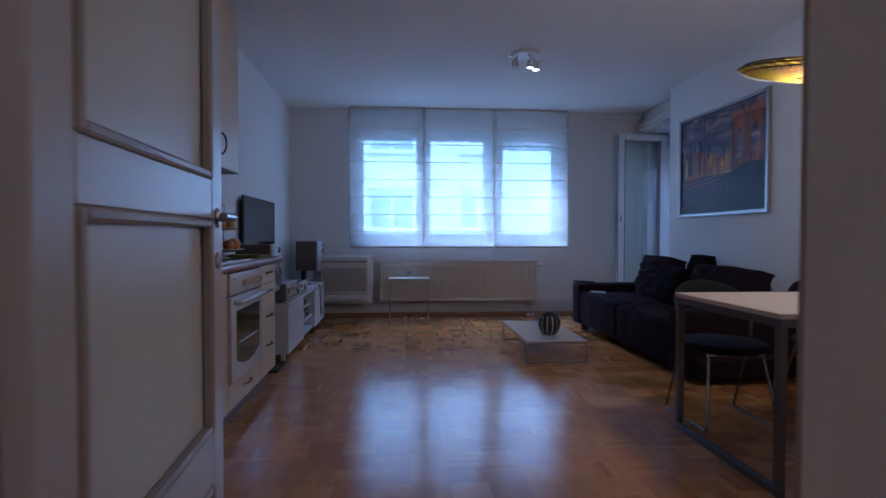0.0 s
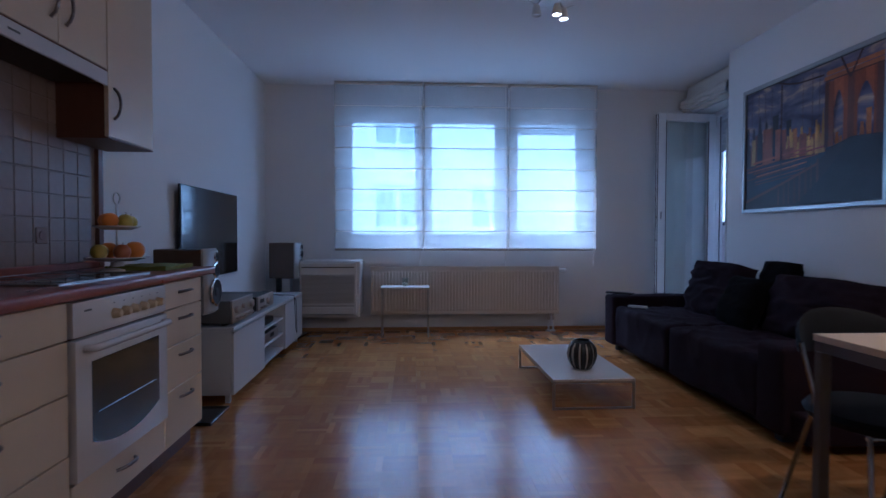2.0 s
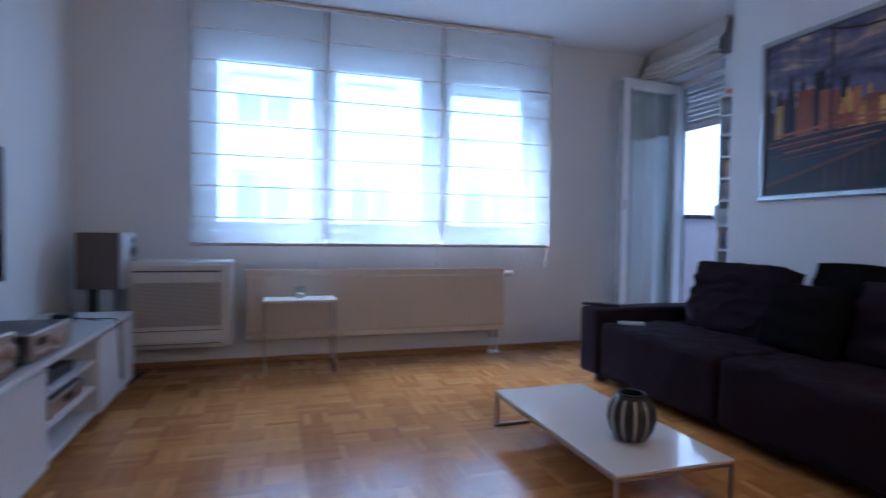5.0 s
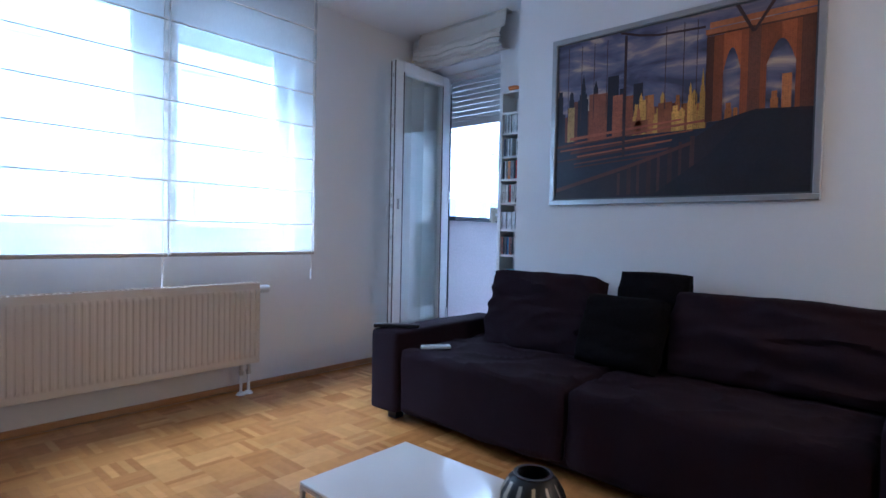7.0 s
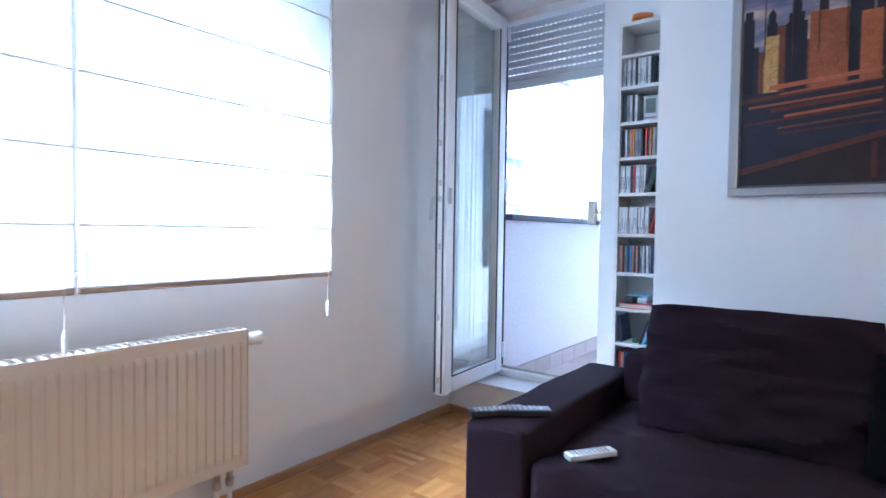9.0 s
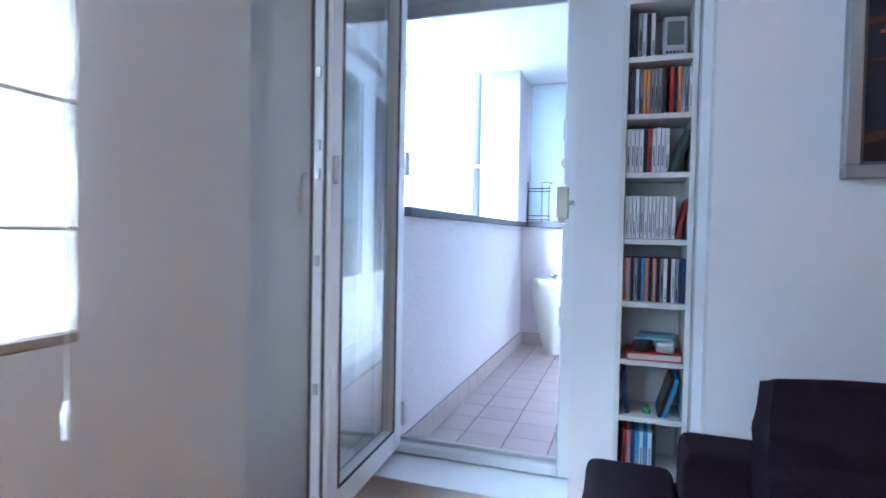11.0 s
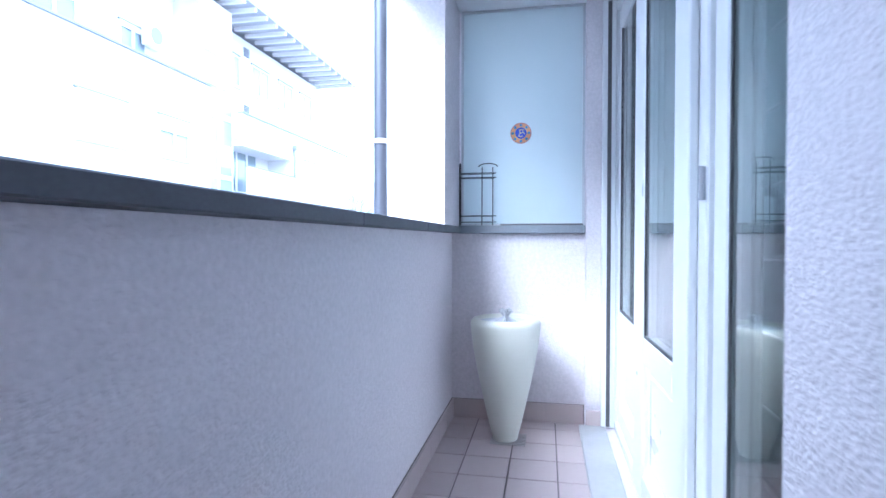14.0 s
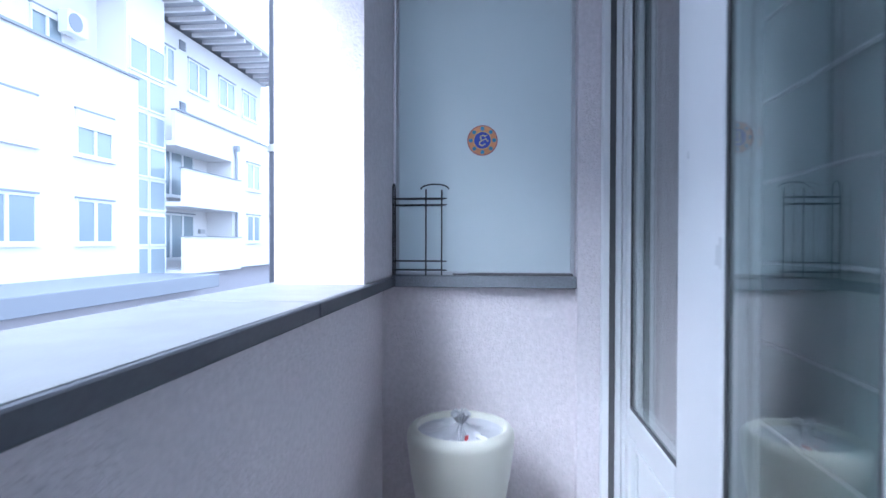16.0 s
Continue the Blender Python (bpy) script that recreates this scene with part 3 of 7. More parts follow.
def sofa():
    ob = thing("sofa", (2.93, 6.0, 0.0), "dark aubergine fabric sofa with loose back cushions", "sofa")
    ox, oy = 2.93, 6.0
    part("base", soft_box((2.50 - ox, 4.66 - oy, 0.05), (3.30 - ox, 6.985 - oy, 0.19), 0.02), SOFA, ob)
    part("seat", soft_box((2.465 - ox, 6.005 - oy, 0.06), (3.28 - ox, 6.985 - oy, 0.405), 0.04, 0.014, 30, 0.016), SOFA, ob, smooth=True)
    part("seat", soft_box((2.475 - ox, 4.98 - oy, 0.06), (3.28 - ox, 5.998 - oy, 0.40), 0.04, 0.014, 30, 0.016), SOFA, ob, smooth=True)
    part("armrest", soft_box((2.45 - ox, 6.99 - oy, 0.06), (3.43 - ox, 7.20 - oy, 0.50), 0.03), SOFA, ob, smooth=True)
    part("armrest", soft_box((2.45 - ox, 4.77 - oy, 0.06), (3.43 - ox, 4.975 - oy, 0.50), 0.03), SOFA, ob, smooth=True)
    part("backrest", soft_box((3.24 - ox, 4.98 - oy, 0.10), (3.43 - ox, 6.985 - oy, 0.60), 0.035), SOFA, ob, smooth=True)
    for x in (2.56, 3.3):
        for y in (4.9, 7.1):
            part("foot", boxes(((x - ox - 0.03, y - oy - 0.03, 0.0), (x - ox + 0.03, y - oy + 0.03, 0.06))), SEAL, ob)
    for y, w, h, tilt, z in ((6.51, 0.70, 0.44, 14, 0.595), (5.36, 0.86, 0.40, 16, 0.58)):
        c = part("back_cushion", cushion_bm(w, 0.22, h, 0.45, y, 0.035), SOFA, ob, smooth=True)
        c.matrix_basis = pose(3.13 - ox, y - oy, z, tilt, 0, 90)


def pillow(at, size, turn, lean, label, mat, seed):
    ob = thing("throw_pillow", at, label, "pillow", "loose pillows on the sofa")
    c = part("cover", cushion_bm(size[0], size[1], size[2], 0.6, seed, 0.014), mat, ob, smooth=True)
    c.matrix_basis = pose(0, 0, size[2] / 2, lean, 0, turn)


sofa()
pillow((3.02, 6.00, 0.385), (0.42, 0.17, 0.36), 84, 22, "black plush throw pillow leaning on the sofa back", FUR, 3)
pillow((3.25, 5.93, 0.605), (0.37, 0.13, 0.25), 88, 8, "black throw pillow standing on the sofa back", FUR, 8)


def remote(at, size, turn, body, label):
    ob = thing("remote_control", at, label, "remote control", "remote controls on the sofa", turn)
    part("case", boxes(((-size[0] / 2, -size[1] / 2, 0), (size[0] / 2, size[1] / 2, 0.018)), bevel=0.005, segments=2), body, ob, smooth=True)
    keys = bmesh.new()
    for i in range(9):
        for j in range(3):
            add_box(keys, (-size[0] * 0.42 + i * size[0] * 0.09, -0.016 + j * 0.012, 0.0181), (-size[0] * 0.42 + i * size[0] * 0.09 + 0.008, -0.009 + j * 0.012, 0.0205))
    part("buttons", keys, material("grey_rubber_keys", (0.3, 0.3, 0.32), 0.6), ob)


BLACK_PLASTIC = material("black_plastic", (0.012, 0.012, 0.014), 0.35, blotch=0.05)
remote((2.53, 7.13, 0.506), (0.18, 0.046, 0), -38, BLACK_PLASTIC, "black remote control on the sofa arm")
remote((2.58, 7.07, 0.506), (0.18, 0.046, 0), -50, BLACK_PLASTIC, "black remote control lying beside another on the arm")
remote((2.62, 6.86, 0.412), (0.16, 0.040, 0), -34, material("silver_plastic", (0.62, 0.64, 0.66), 0.3, metal=0.2), "silver remote control on the seat cushion")


# ---- balcony door ----
door = tagged(new("door_2"), "open white plastic balcony door with a full glass pane", "door", kind="structure")
fx0, fx1 = 3.915, 3.985
part("door_frame", boxes(((fx0, 7.276, 0.205), (fx1, 7.335, 2.36)), ((fx0, 7.985, 0.205), (fx1, 8.044, 2.36)), ((fx0, 7.335, 0.205), (fx1, 7.985, 0.245)), ((fx0, 7.335, 2.315), (fx1, 7.985, 2.36)), bevel=0.006), PVC, door)
part("seal", boxes(((fx1, 7.33, 0.24), (fx1 + 0.006, 7.342, 2.32)), ((fx1, 7.978, 0.24), (fx1 + 0.006, 7.99, 2.32)), ((fx1, 7.342, 0.24), (fx1 + 0.006, 7.978, 0.25))), SEAL, door)
part("threshold", boxes(((3.70, 7.276, 0.196), (3.914, 8.044, 0.204)), bevel=0.002), PVC, door, "white sill board of the balcony door")
part("threshold_rail", boxes(((3.945, 7.336, 0.246), (3.965, 7.984, 0.262)), bevel=0.003), STEEL, door, "aluminium threshold rail")
for z in (0.33, 0.75, 1.20, 1.42, 1.95):
    part("keeper", boxes(((fx0 + 0.012, 7.3355, z), (fx0 + 0.028, 7.342, z + 0.07)), bevel=0.001), STEEL, door)
leaf = part("leaf", boxes(((3.265, 7.94, 0.235), (3.345, 8.005, 2.335)), ((3.83, 7.94, 0.235), (3.91, 8.005, 2.335)), ((3.345, 7.94, 0.235), (3.83, 8.005, 0.32)), ((3.345, 7.94, 2.25), (3.83, 8.005, 2.335)), bevel=0.008), PVC, door, "white plastic door leaf standing open")
leaf.matrix_basis = pose(3.91, 7.97, 0, 0, 0, 4.0) @ pose(-3.91, -7.97, 0)
gp = part("pane", boxes(((3.34, 7.965, 0.315), (3.835, 7.985, 2.255))), GLASS, leaf, "tall clear glass pane")
gp.visible_shadow = False
part("seal", boxes(((3.345, 7.9385, 0.32), (3.351, 7.9445, 2.25)), ((3.824, 7.9385, 0.32), (3.83, 7.9445, 2.25)), ((3.351, 7.9385, 0.32), (3.824, 7.9445, 0.326))), SEAL, leaf)
part("edge_seal", boxes(((3.259, 7.95, 0.25), (3.2645, 7.958, 2.32)), ((3.259, 7.99, 0.25), (3.2645, 7.998, 2.32))), SEAL, leaf)
bolts = bmesh.new()
for z in (0.30, 0.62, 0.98, 1.22, 1.30, 1.50, 1.82, 2.2):
    add_box(bolts, (3.259, 7.968, z), (3.2645, 7.982, z + 0.03), 0.001)
part("lock_strip", bolts, STEEL, leaf, "steel bolts in the door edge")
part("handle", tube(bent([(3.30, 8.005, 1.25), (3.30, 8.05, 1.25), (3.30, 8.055, 1.13)], 0.02), 0.010, 10), material("satin_handle", (0.62, 0.62, 0.63), 0.35, metal=0.8), leaf, "satin metal door handle", True)
part("pull", boxes(((3.285, 7.927, 1.21), (3.30, 7.94, 1.29)), bevel=0.003), material("grey_pull", (0.35, 0.35, 0.36), 0.4, metal=0.6), leaf, "grey outside pull grip")
for z in (0.32, 1.30, 2.2):
    part("hinge", tube([(3.918, 7.935, z), (3.918, 7.935, z + 0.09)], 0.009, 10), PVC, leaf)
part("winder_bracket", boxes(((3.72, 7.2755, 1.17), (3.745, 7.2955, 1.19)), bevel=0.003), PVC, door, "white plastic bracket in the reveal")
part("strike_box", boxes(((3.700, 7.296, 1.132), (3.752, 7.333, 1.234)), bevel=0.006, segments=2), material("ivory_switch_plastic", (0.66, 0.63, 0.52), 0.4), door, "ivory plastic shutter winder housing")
part("strap_slot", boxes(((3.71, 7.303, 1.118), (3.742, 7.326, 1.1315)), bevel=0.003), bpy.data.materials["ivory_switch_plastic"], door)

shutter = thing("roller_shutter", (4.02, 7.66, 1.99), "grey roller shutter drawn a little way down the balcony door", "shutter")
for k in range(8):
    sl = boxes(((-0.006, -0.36, k * 0.043), (0.006, 0.36, k * 0.043 + 0.037)), bevel=0.004)
    slat = part("slat", sl, SHUTTER, shutter)
    web = bmesh.new()
    for j in range(24):
        add_box(web, (-0.004, -0.36 + j * 0.030, k * 0.043 + 0.0372), (0.004, -0.346 + j * 0.030, k * 0.043 + 0.0428))
    part("slotted_web", web, SHUTTER, slat)
part("end_rail", boxes(((-0.009, -0.36, -0.05), (0.009, 0.36, -0.001)), bevel=0.004), SHUTTER, shutter)

# folded roman blind above the balcony door
fold = thing("roman_blind", (3.66, 7.62, 2.39), "cream linen roman blind gathered up above the balcony door", "blind")
bm = bmesh.new()
prof = ((0.05, 0.235), (-0.02, 0.23), (-0.03, 0.12), (-0.075, 0.10), (-0.10, 0.06), (-0.095, 0.03), (-0.07, 0.035), (-0.10, 0.02), (-0.105, -0.01), (-0.07, -0.015), (-0.08, -0.035), (-0.04, -0.045), (0.0, -0.03), (0.05, -0.02))
rows = [[bm.verts.new((x + 0.006 * math.sin(k * 1.9 + z * 30), -0.44 + 0.86 * k / 20, z + 0.008 * math.sin(k * 0.8) * (z < 0.1) + (0.02 * (k > 18) if z < 0.1 else 0))) for k in range(21)] for x, z in prof]
for a, b in zip(rows, rows[1:]):
    for k in range(20):
        bm.faces.new((a[k], a[k + 1], b[k + 1], b[k]))
part("cloth", bm, CLOTH, fold, smooth=True)
part("headrail", boxes(((-0.02, -0.44, 0.2352), (0.055, 0.42, 0.249)), bevel=0.003), CLOTH, fold)


# ---- tall narrow shelf ----
SHELF = material("white_shelf_foil", (0.72, 0.71, 0.69), 0.4, grain=0.01, blotch=0.02)
def tall_shelf():
    ob = thing("cd_shelf", (3.635, 7.043, 0.0), "tall narrow white shelf filled with compact discs and books", "shelf")
    hw, d0, d1 = 0.096, -0.085, 0.084
    part("side_panel", boxes(((d0, hw - 0.014, 0.0), (d1, hw, 2.02)), bevel=0.001), SHELF, ob)
    part("side_panel", boxes(((d0, -hw, 0.0), (d1, -hw + 0.014, 2.02)), bevel=0.001), SHELF, ob)
    part("back_panel", boxes(((d1 - 0.006, -hw + 0.014, 0.02), (d1 - 0.001, hw - 0.014, 2.0))), SHELF, ob)
    part("top_board", boxes(((d0 + 0.001, -hw + 0.0142, 2.004), (d1 - 0.007, hw - 0.0142, 2.02)), bevel=0.001), SHELF, ob)
    for z in SHELF_Z:
        part("shelf_board", boxes(((d0 + 0.002, -hw + 0.0142, z - 0.015), (d1 - 0.007, hw - 0.0142, z)), bevel=0.001), SHELF, ob)
    part("orange_cloth", cushion_bm(0.15, 0.035, 0.09, 0.6, 2, 0.012), material("orange_cloth", (0.62, 0.2, 0.05), 0.8), thing("folded_cloth", (3.62, 7.06, 2.03), "crumpled orange cloth lying on the shelf top", "cloth"), smooth=True).matrix_basis = pose(0, 0, 0.008, 90, 0, 20)


SHELF_Z = [0.08, 0.25, 0.42, 0.575, 0.735, 0.897, 1.073, 1.257, 1.418, 1.575, 1.735, 1.875]
tall_shelf()

COVERS = {
    "w": material("white_case_spine", (0.68, 0.69, 0.70), 0.35), "k": material("black_case_spine", (0.02, 0.02, 0.025), 0.3),
    "n": material("navy_case_spine", (0.03, 0.05, 0.16), 0.35), "r": material("red_case_spine", (0.5, 0.03, 0.03), 0.4),
    "o": material("orange_case_spine", (0.62, 0.22, 0.04), 0.4), "b": material("blue_case_spine", (0.06, 0.28, 0.58), 0.4),
    "p": material("violet_case_spine", (0.12, 0.07, 0.16), 0.4), "g": material("grey_case_spine", (0.25, 0.26, 0.29), 0.4),
    "s": material("salmon_case_spine", (0.5, 0.2, 0.15), 0.5), "e": material("green_case_spine", (0.03, 0.10, 0.07), 0.4)}
COLOUR_WORDS = {"w": "white", "k": "black", "n": "navy", "r": "red", "o": "orange", "b": "blue", "p": "violet", "g": "grey", "s": "salmon", "e": "dark green"}
case_cache = {}


def case_row(y_left, z, spec, height=0.122, width=0.0112, depth=0.125, lean=0.0, kind="cd_case"):
    """Cases side by side from the left panel; a space leaves a gap."""
    y = y_left
    for c in spec:
        if c == " ":
            y -= width
            continue
        key = (c, height, width, depth, kind)
        if key not in case_cache:
            base = boxes(((-depth / 2, -width / 2 + 0.0006, 0), (depth / 2, width / 2 - 0.0006, height)), bevel=0.0008)
            case_cache[key] = (mesh_of("sleeve", base, COVERS[c]), mesh_of("spine_print", boxes(((-depth / 2 - 0.0006, -width / 2 + 0.0036, height * 0.15), (-depth / 2 - 0.0001, width / 2 - 0.0036, height * 0.6))), COVERS["g" if c in "wsob" else "k"]))
        word = "compact disc case" if kind == "cd_case" else "book"
        ob = thing(kind, (3.63 + random.uniform(-0.008, 0.006), y - width / 2, z), f"{COLOUR_WORDS[c]} {word} standing on the narrow shelf", "cd case" if kind == "cd_case" else "book", "discs and books on the shelf")
        ob.matrix_world = ob.matrix_world @ pose(0, 0, 0, lean, 0, 0)
        for nm, me in zip(("sleeve", "spine_print"), case_cache[key]):
            q = new(nm, me)
            q.parent = ob
            if nm == "spine_print" and random.random() < 0.35:
                q.scale = (1, 1, random.uniform(0.4, 0.8))
        y -= width


YL = 7.124
case_row(YL, 1.736, "wgwgwkwwwgwkk")
case_row(YL, 1.576, "nkgwkw")
case_row(YL, 1.419, "kpwgoogggk rkowgw", 0.125, 0.0098)
case_row(YL, 1.258, "wwwwkrwwww")
case_row(YL, 1.074, "wwwwwwwwwwwww", 0.118, 0.0102)
case_row(YL, 0.898, "sskgnbskskgwkwgnn", 0.122, 0.0097)
case_row(YL, 0.4205, "krsnbwbwk", 0.11, 0.0112)
case_row(YL, 0.252, "kkgnkwkgnk", 0.12, 0.0115)
case_row(YL - 0.012, 0.5755, "n", 0.120, 0.016, lean=-7, kind="book")
case_row(7.024, 0.5755, "kb", 0.115, 0.012, lean=17, kind="book")
case_row(7.018, 1.2585, "kek", 0.120, 0.009, lean=20)
case_row(6.992, 1.0745, "r", 0.115, 0.008, lean=14)
case_row(6.99, 1.7365, "k", 0.110, 0.008, lean=14)

clock_ob = thing("desk_clock", (3.60, 7.005, 1.5765), "small silver digital desk clock on the shelf", "clock", turn=6)
SILVER = material("silver_paint", (0.5, 0.52, 0.55), 0.35, metal=0.4)
case = part("case", boxes(((-0.008, -0.031, 0.0), (0.008, 0.031, 0.115)), bevel=0.004), SILVER, clock_ob)
part("display", boxes(((-0.0095, -0.022, 0.036), (-0.0081, 0.022, 0.1)), bevel=0.0005), material("grey_lcd", (0.14, 0.17, 0.15), 0.2), case, "grey liquid crystal display")
for k in range(5):
    part("button", boxes(((-0.0095, -0.02 + k * 0.0095, 0.014), (-0.0081, -0.0145 + k * 0.0095, 0.019))), BLACK_PLASTIC, case)
lying = thing("book", (3.61, 7.04, 0.7355), "thick book with a red cover lying on the shelf", "book", "discs and books on the shelf", 4)
part("cover", boxes(((-0.062, -0.072, 0.0), (0.05, 0.072, 0.003)), ((-0.062, -0.072, 0.019), (0.05, 0.072, 0.022)), ((-0.062, 0.069, 0.003), (0.05, 0.072, 0.019)), bevel=0.0008), COVERS["r"], lying)
part("page_block", boxes(((-0.059, -0.07, 0.0031), (0.047, 0.0688, 0.0189))), material("paper_pages", (0.62, 0.58, 0.5), 0.9, grain=0.1, grain_scale=400), lying)
for nm, lab, at, size, mt in (("camera_pouch", "small black fabric pouch on a lying book", (3.60, 7.065, 0.758), (0.05, 0.024, 0.016), BLACK_PLASTIC), ("computer_mouse", "grey computer mouse lying on a book", (3.59, 7.005, 0.758), (0.035, 0.024, 0.015), SILVER), ("notepad", "light blue notepad on top of small things", (3.63, 7.03, 0.790), (0.055, 0.05, 0.003), material("pale_blue_paper", (0.25, 0.45, 0.55), 0.7))):
    o = thing(nm, at, lab, nm.split("_")[-1], turn=-8)
    b = boxes(((-size[0], -size[1], 0), (size[0], size[1], size[2] * 2)), bevel=min(size) * 0.6, segments=3)
    part("body", b, mt, o, smooth=True)
toy = thing("toy_figure", (3.60, 7.05, 0.5755), "tiny green toy on the shelf board", "toy")
part("body", lathe([(0, 0), (0.012, 0.0), (0.014, 0.006), (0.008, 0.014), (0.01, 0.02), (0, 0.026)], 12), material("green_toy", (0.05, 0.2, 0.08), 0.4), toy, smooth=True)


# ---- framed city picture ----
def clouds_material():
    m = bpy.data.materials.new("printed_evening_sky")
    m.use_nodes = True
    n, l = m.node_tree.nodes, m.node_tree.links
    b = n["Principled BSDF"]
    b.inputs["Roughness"].default_value = 0.6
    co, mp, t, r = (n.new("ShaderNode" + k) for k in ("TexCoord", "Mapping", "TexNoise", "ValToRGB"))
    mp.inputs["Scale"].default_value = (1, 2.2, 6.5)
    t.inputs["Scale"].default_value, t.inputs["Detail"].default_value, t.inputs["Distortion"].default_value = 1.5, 7, 0.6
    l.new(co.outputs["Object"], mp.inputs[0]), l.new(mp.outputs[0], t.inputs["Vector"]), l.new(t.outputs["Fac"], r.inputs[0]), l.new(r.outputs[0], b.inputs["Base Color"])
    e = r.color_ramp.elements
    e[0].position, e[0].color = 0.36, (0.055, 0.055, 0.10, 1)
    e[1].position, e[1].color = 0.70, (0.62, 0.48, 0.32, 1)
    for p, c in ((0.47, (0.12, 0.115, 0.19, 1)), (0.55, (0.20, 0.17, 0.22, 1)), (0.62, (0.42, 0.31, 0.25, 1))):
        e.new(p).color = c
    return m


def picture():
    ob = thing("framed_picture", (3.428, 5.96, 1.72), "large silver-framed print of an orange bridge and city skyline", "picture")
    hw, hh = 0.695, 0.50
    FR = material("silver_frame_foil", (0.42, 0.42, 0.43), 0.35, metal=0.7, grain=0.03)
    part("frame", boxes(((-0.022, -hw, -hh), (0.011, hw, -hh + 0.03)), ((-0.022, -hw, hh - 0.03), (0.011, hw, hh)), ((-0.022, -hw, -hh + 0.03), (0.011, -hw + 0.03, hh - 0.03)), ((-0.022, hw - 0.03, -hh + 0.03), (0.011, hw, hh - 0.03)), bevel=0.003), FR, ob)
    part("inner_lip", boxes(((-0.012, -hw + 0.03, -hh + 0.03), (-0.006, -hw + 0.038, hh - 0.03)), ((-0.012, hw - 0.038, -hh + 0.03), (-0.006, hw - 0.03, hh - 0.03)), ((-0.012, -hw + 0.038, -hh + 0.03), (-0.006, hw - 0.038, -hh + 0.038)), ((-0.012, -hw + 0.038, hh - 0.038), (-0.006, hw - 0.038, hh - 0.03))), SEAL, ob)
    W, H = 2 * (hw - 0.034), 2 * (hh - 0.034)
    sky_print = part("print", boxes(((-0.004, -W / 2, -H / 2), (0.010, W / 2, H / 2))), clouds_material(), ob, "printed evening sky with a city skyline")

    def ink(name, color, windows=0.0):
        """Printed ink under a satin laminate; windows adds a fine grid of lit and dark panes."""
        m = material(name, color, 0.42, grain=0.3, grain_scale=70, blotch=0.4, blotch_scale=6, piece=0.3, gloss=0.35)
        if windows:
            n, l = m.node_tree.nodes, m.node_tree.links
            b = n["Principled BSDF"]
            source = b.inputs["Base Color"].links[0].from_socket
            co, sp, cb, br, mx = n.new("ShaderNodeTexCoord"), n.new("ShaderNodeSeparateXYZ"), n.new("ShaderNodeCombineXYZ"), n.new("ShaderNodeTexBrick"), n.new("ShaderNodeMix")
            l.new(co.outputs["Object"], sp.inputs[0])
            l.new(sp.outputs["Y"], cb.inputs["X"]), l.new(sp.outputs["Z"], cb.inputs["Y"])
            l.new(cb.outputs[0], br.inputs["Vector"])
            br.offset = 0.0
            for key, value in (("Scale", 1.0), ("Mortar Size", 0.0022), ("Mortar Smooth", 0.4), ("Bias", 0.1), ("Brick Width", 0.010), ("Row Height", 0.008)):
                br.inputs[key].default_value = value
            br.inputs["Color1"].default_value = (1 - windows, 1 - windows, 1 - windows, 1)
            br.inputs["Color2"].default_value = (0.9, 0.9, 0.9, 1)
            br.inputs["Mortar"].default_value = (1.0, 1.0, 1.0, 1)
            mx.data_type, mx.blend_type = "RGBA", "MULTIPLY"
            mx.inputs[0].default_value = 1.0
            l.new(source, mx.inputs[6]), l.new(br.outputs["Color"], mx.inputs[7])
            l.new(mx.outputs[2], b.inputs["Base Color"])
        return m

    def flat(name, polys, mat, level):
        for poly in polys:
            bm = bmesh.new()
            f = bm.faces.new([bm.verts.new((-0.0045 - 0.0005 * level, W / 2 - u * W, -H / 2 + v * H)) for u, v in poly])
            f.normal_update()
            if f.normal.x > 0:
                f.normal_flip()
            part(name, bm, mat, sky_print)

    def rect(u0, u1, v0, v1):
        return [(u0, v0), (u1, v0), (u1, v1), (u0, v1)]

    def tower(u0, u1, top, steps=2, tip=0.0):
        """A tower with set-back storeys and, where tip is given, a pointed roof."""
        outline, w = [(u0, 0.37), (u1, 0.37)], u1 - u0
        right = []
        for k in range(steps):
            h = top - (steps - 1 - k) * 0.035
            inset = w * 0.14 * k
            right += [(u1 - inset, h - 0.035 if k else 0.38), (u1 - inset, h)]
        inset = w * 0.14 * (steps - 1)
        left = [(u0 + u1 - u, v) for u, v in reversed(right)]
        peak = [((u0 + u1) / 2, top + tip)] if tip else []
        return outline + right[1:] + peak + left[:-1]

    rnd = random.Random(4)
    flat("printed_water", [rect(0, 1, 0, 0.40)], ink("ink_dusk_blue", (0.018, 0.018, 0.030)), 1)
    slate, rust = ink("ink_slate_tower", (0.022, 0.020, 0.032), 0.4), ink("ink_rust_tower", (0.13, 0.04, 0.024), 0.6)
    u = -0.01
    while u < 0.62:
        w = rnd.uniform(0.022, 0.042)
        flat("printed_tower", [tower(max(u, 0.002), u + w, rnd.uniform(0.52, 0.64) - 0.09 * (u > 0.36), rnd.choice((1, 2)))], slate if rnd.random() < 0.55 else rust, rnd.uniform(2, 3))
        u += w * rnd.uniform(0.7, 1.0)
    flat("printed_tower", [tower(0.003, 0.03, 0.70), tower(0.06, 0.085, 0.675, 2, 0.02), tower(0.105, 0.155, 0.70, 3, 0.09), tower(0.175, 0.205, 0.68, 2, 0.06), tower(0.245, 0.295, 0.745, 1), tower(0.30, 0.325, 0.66, 1), tower(0.36, 0.40, 0.675, 1)], slate, 4)
    orange = ink("ink_orange_tower", (0.25, 0.075, 0.030), 0.5)
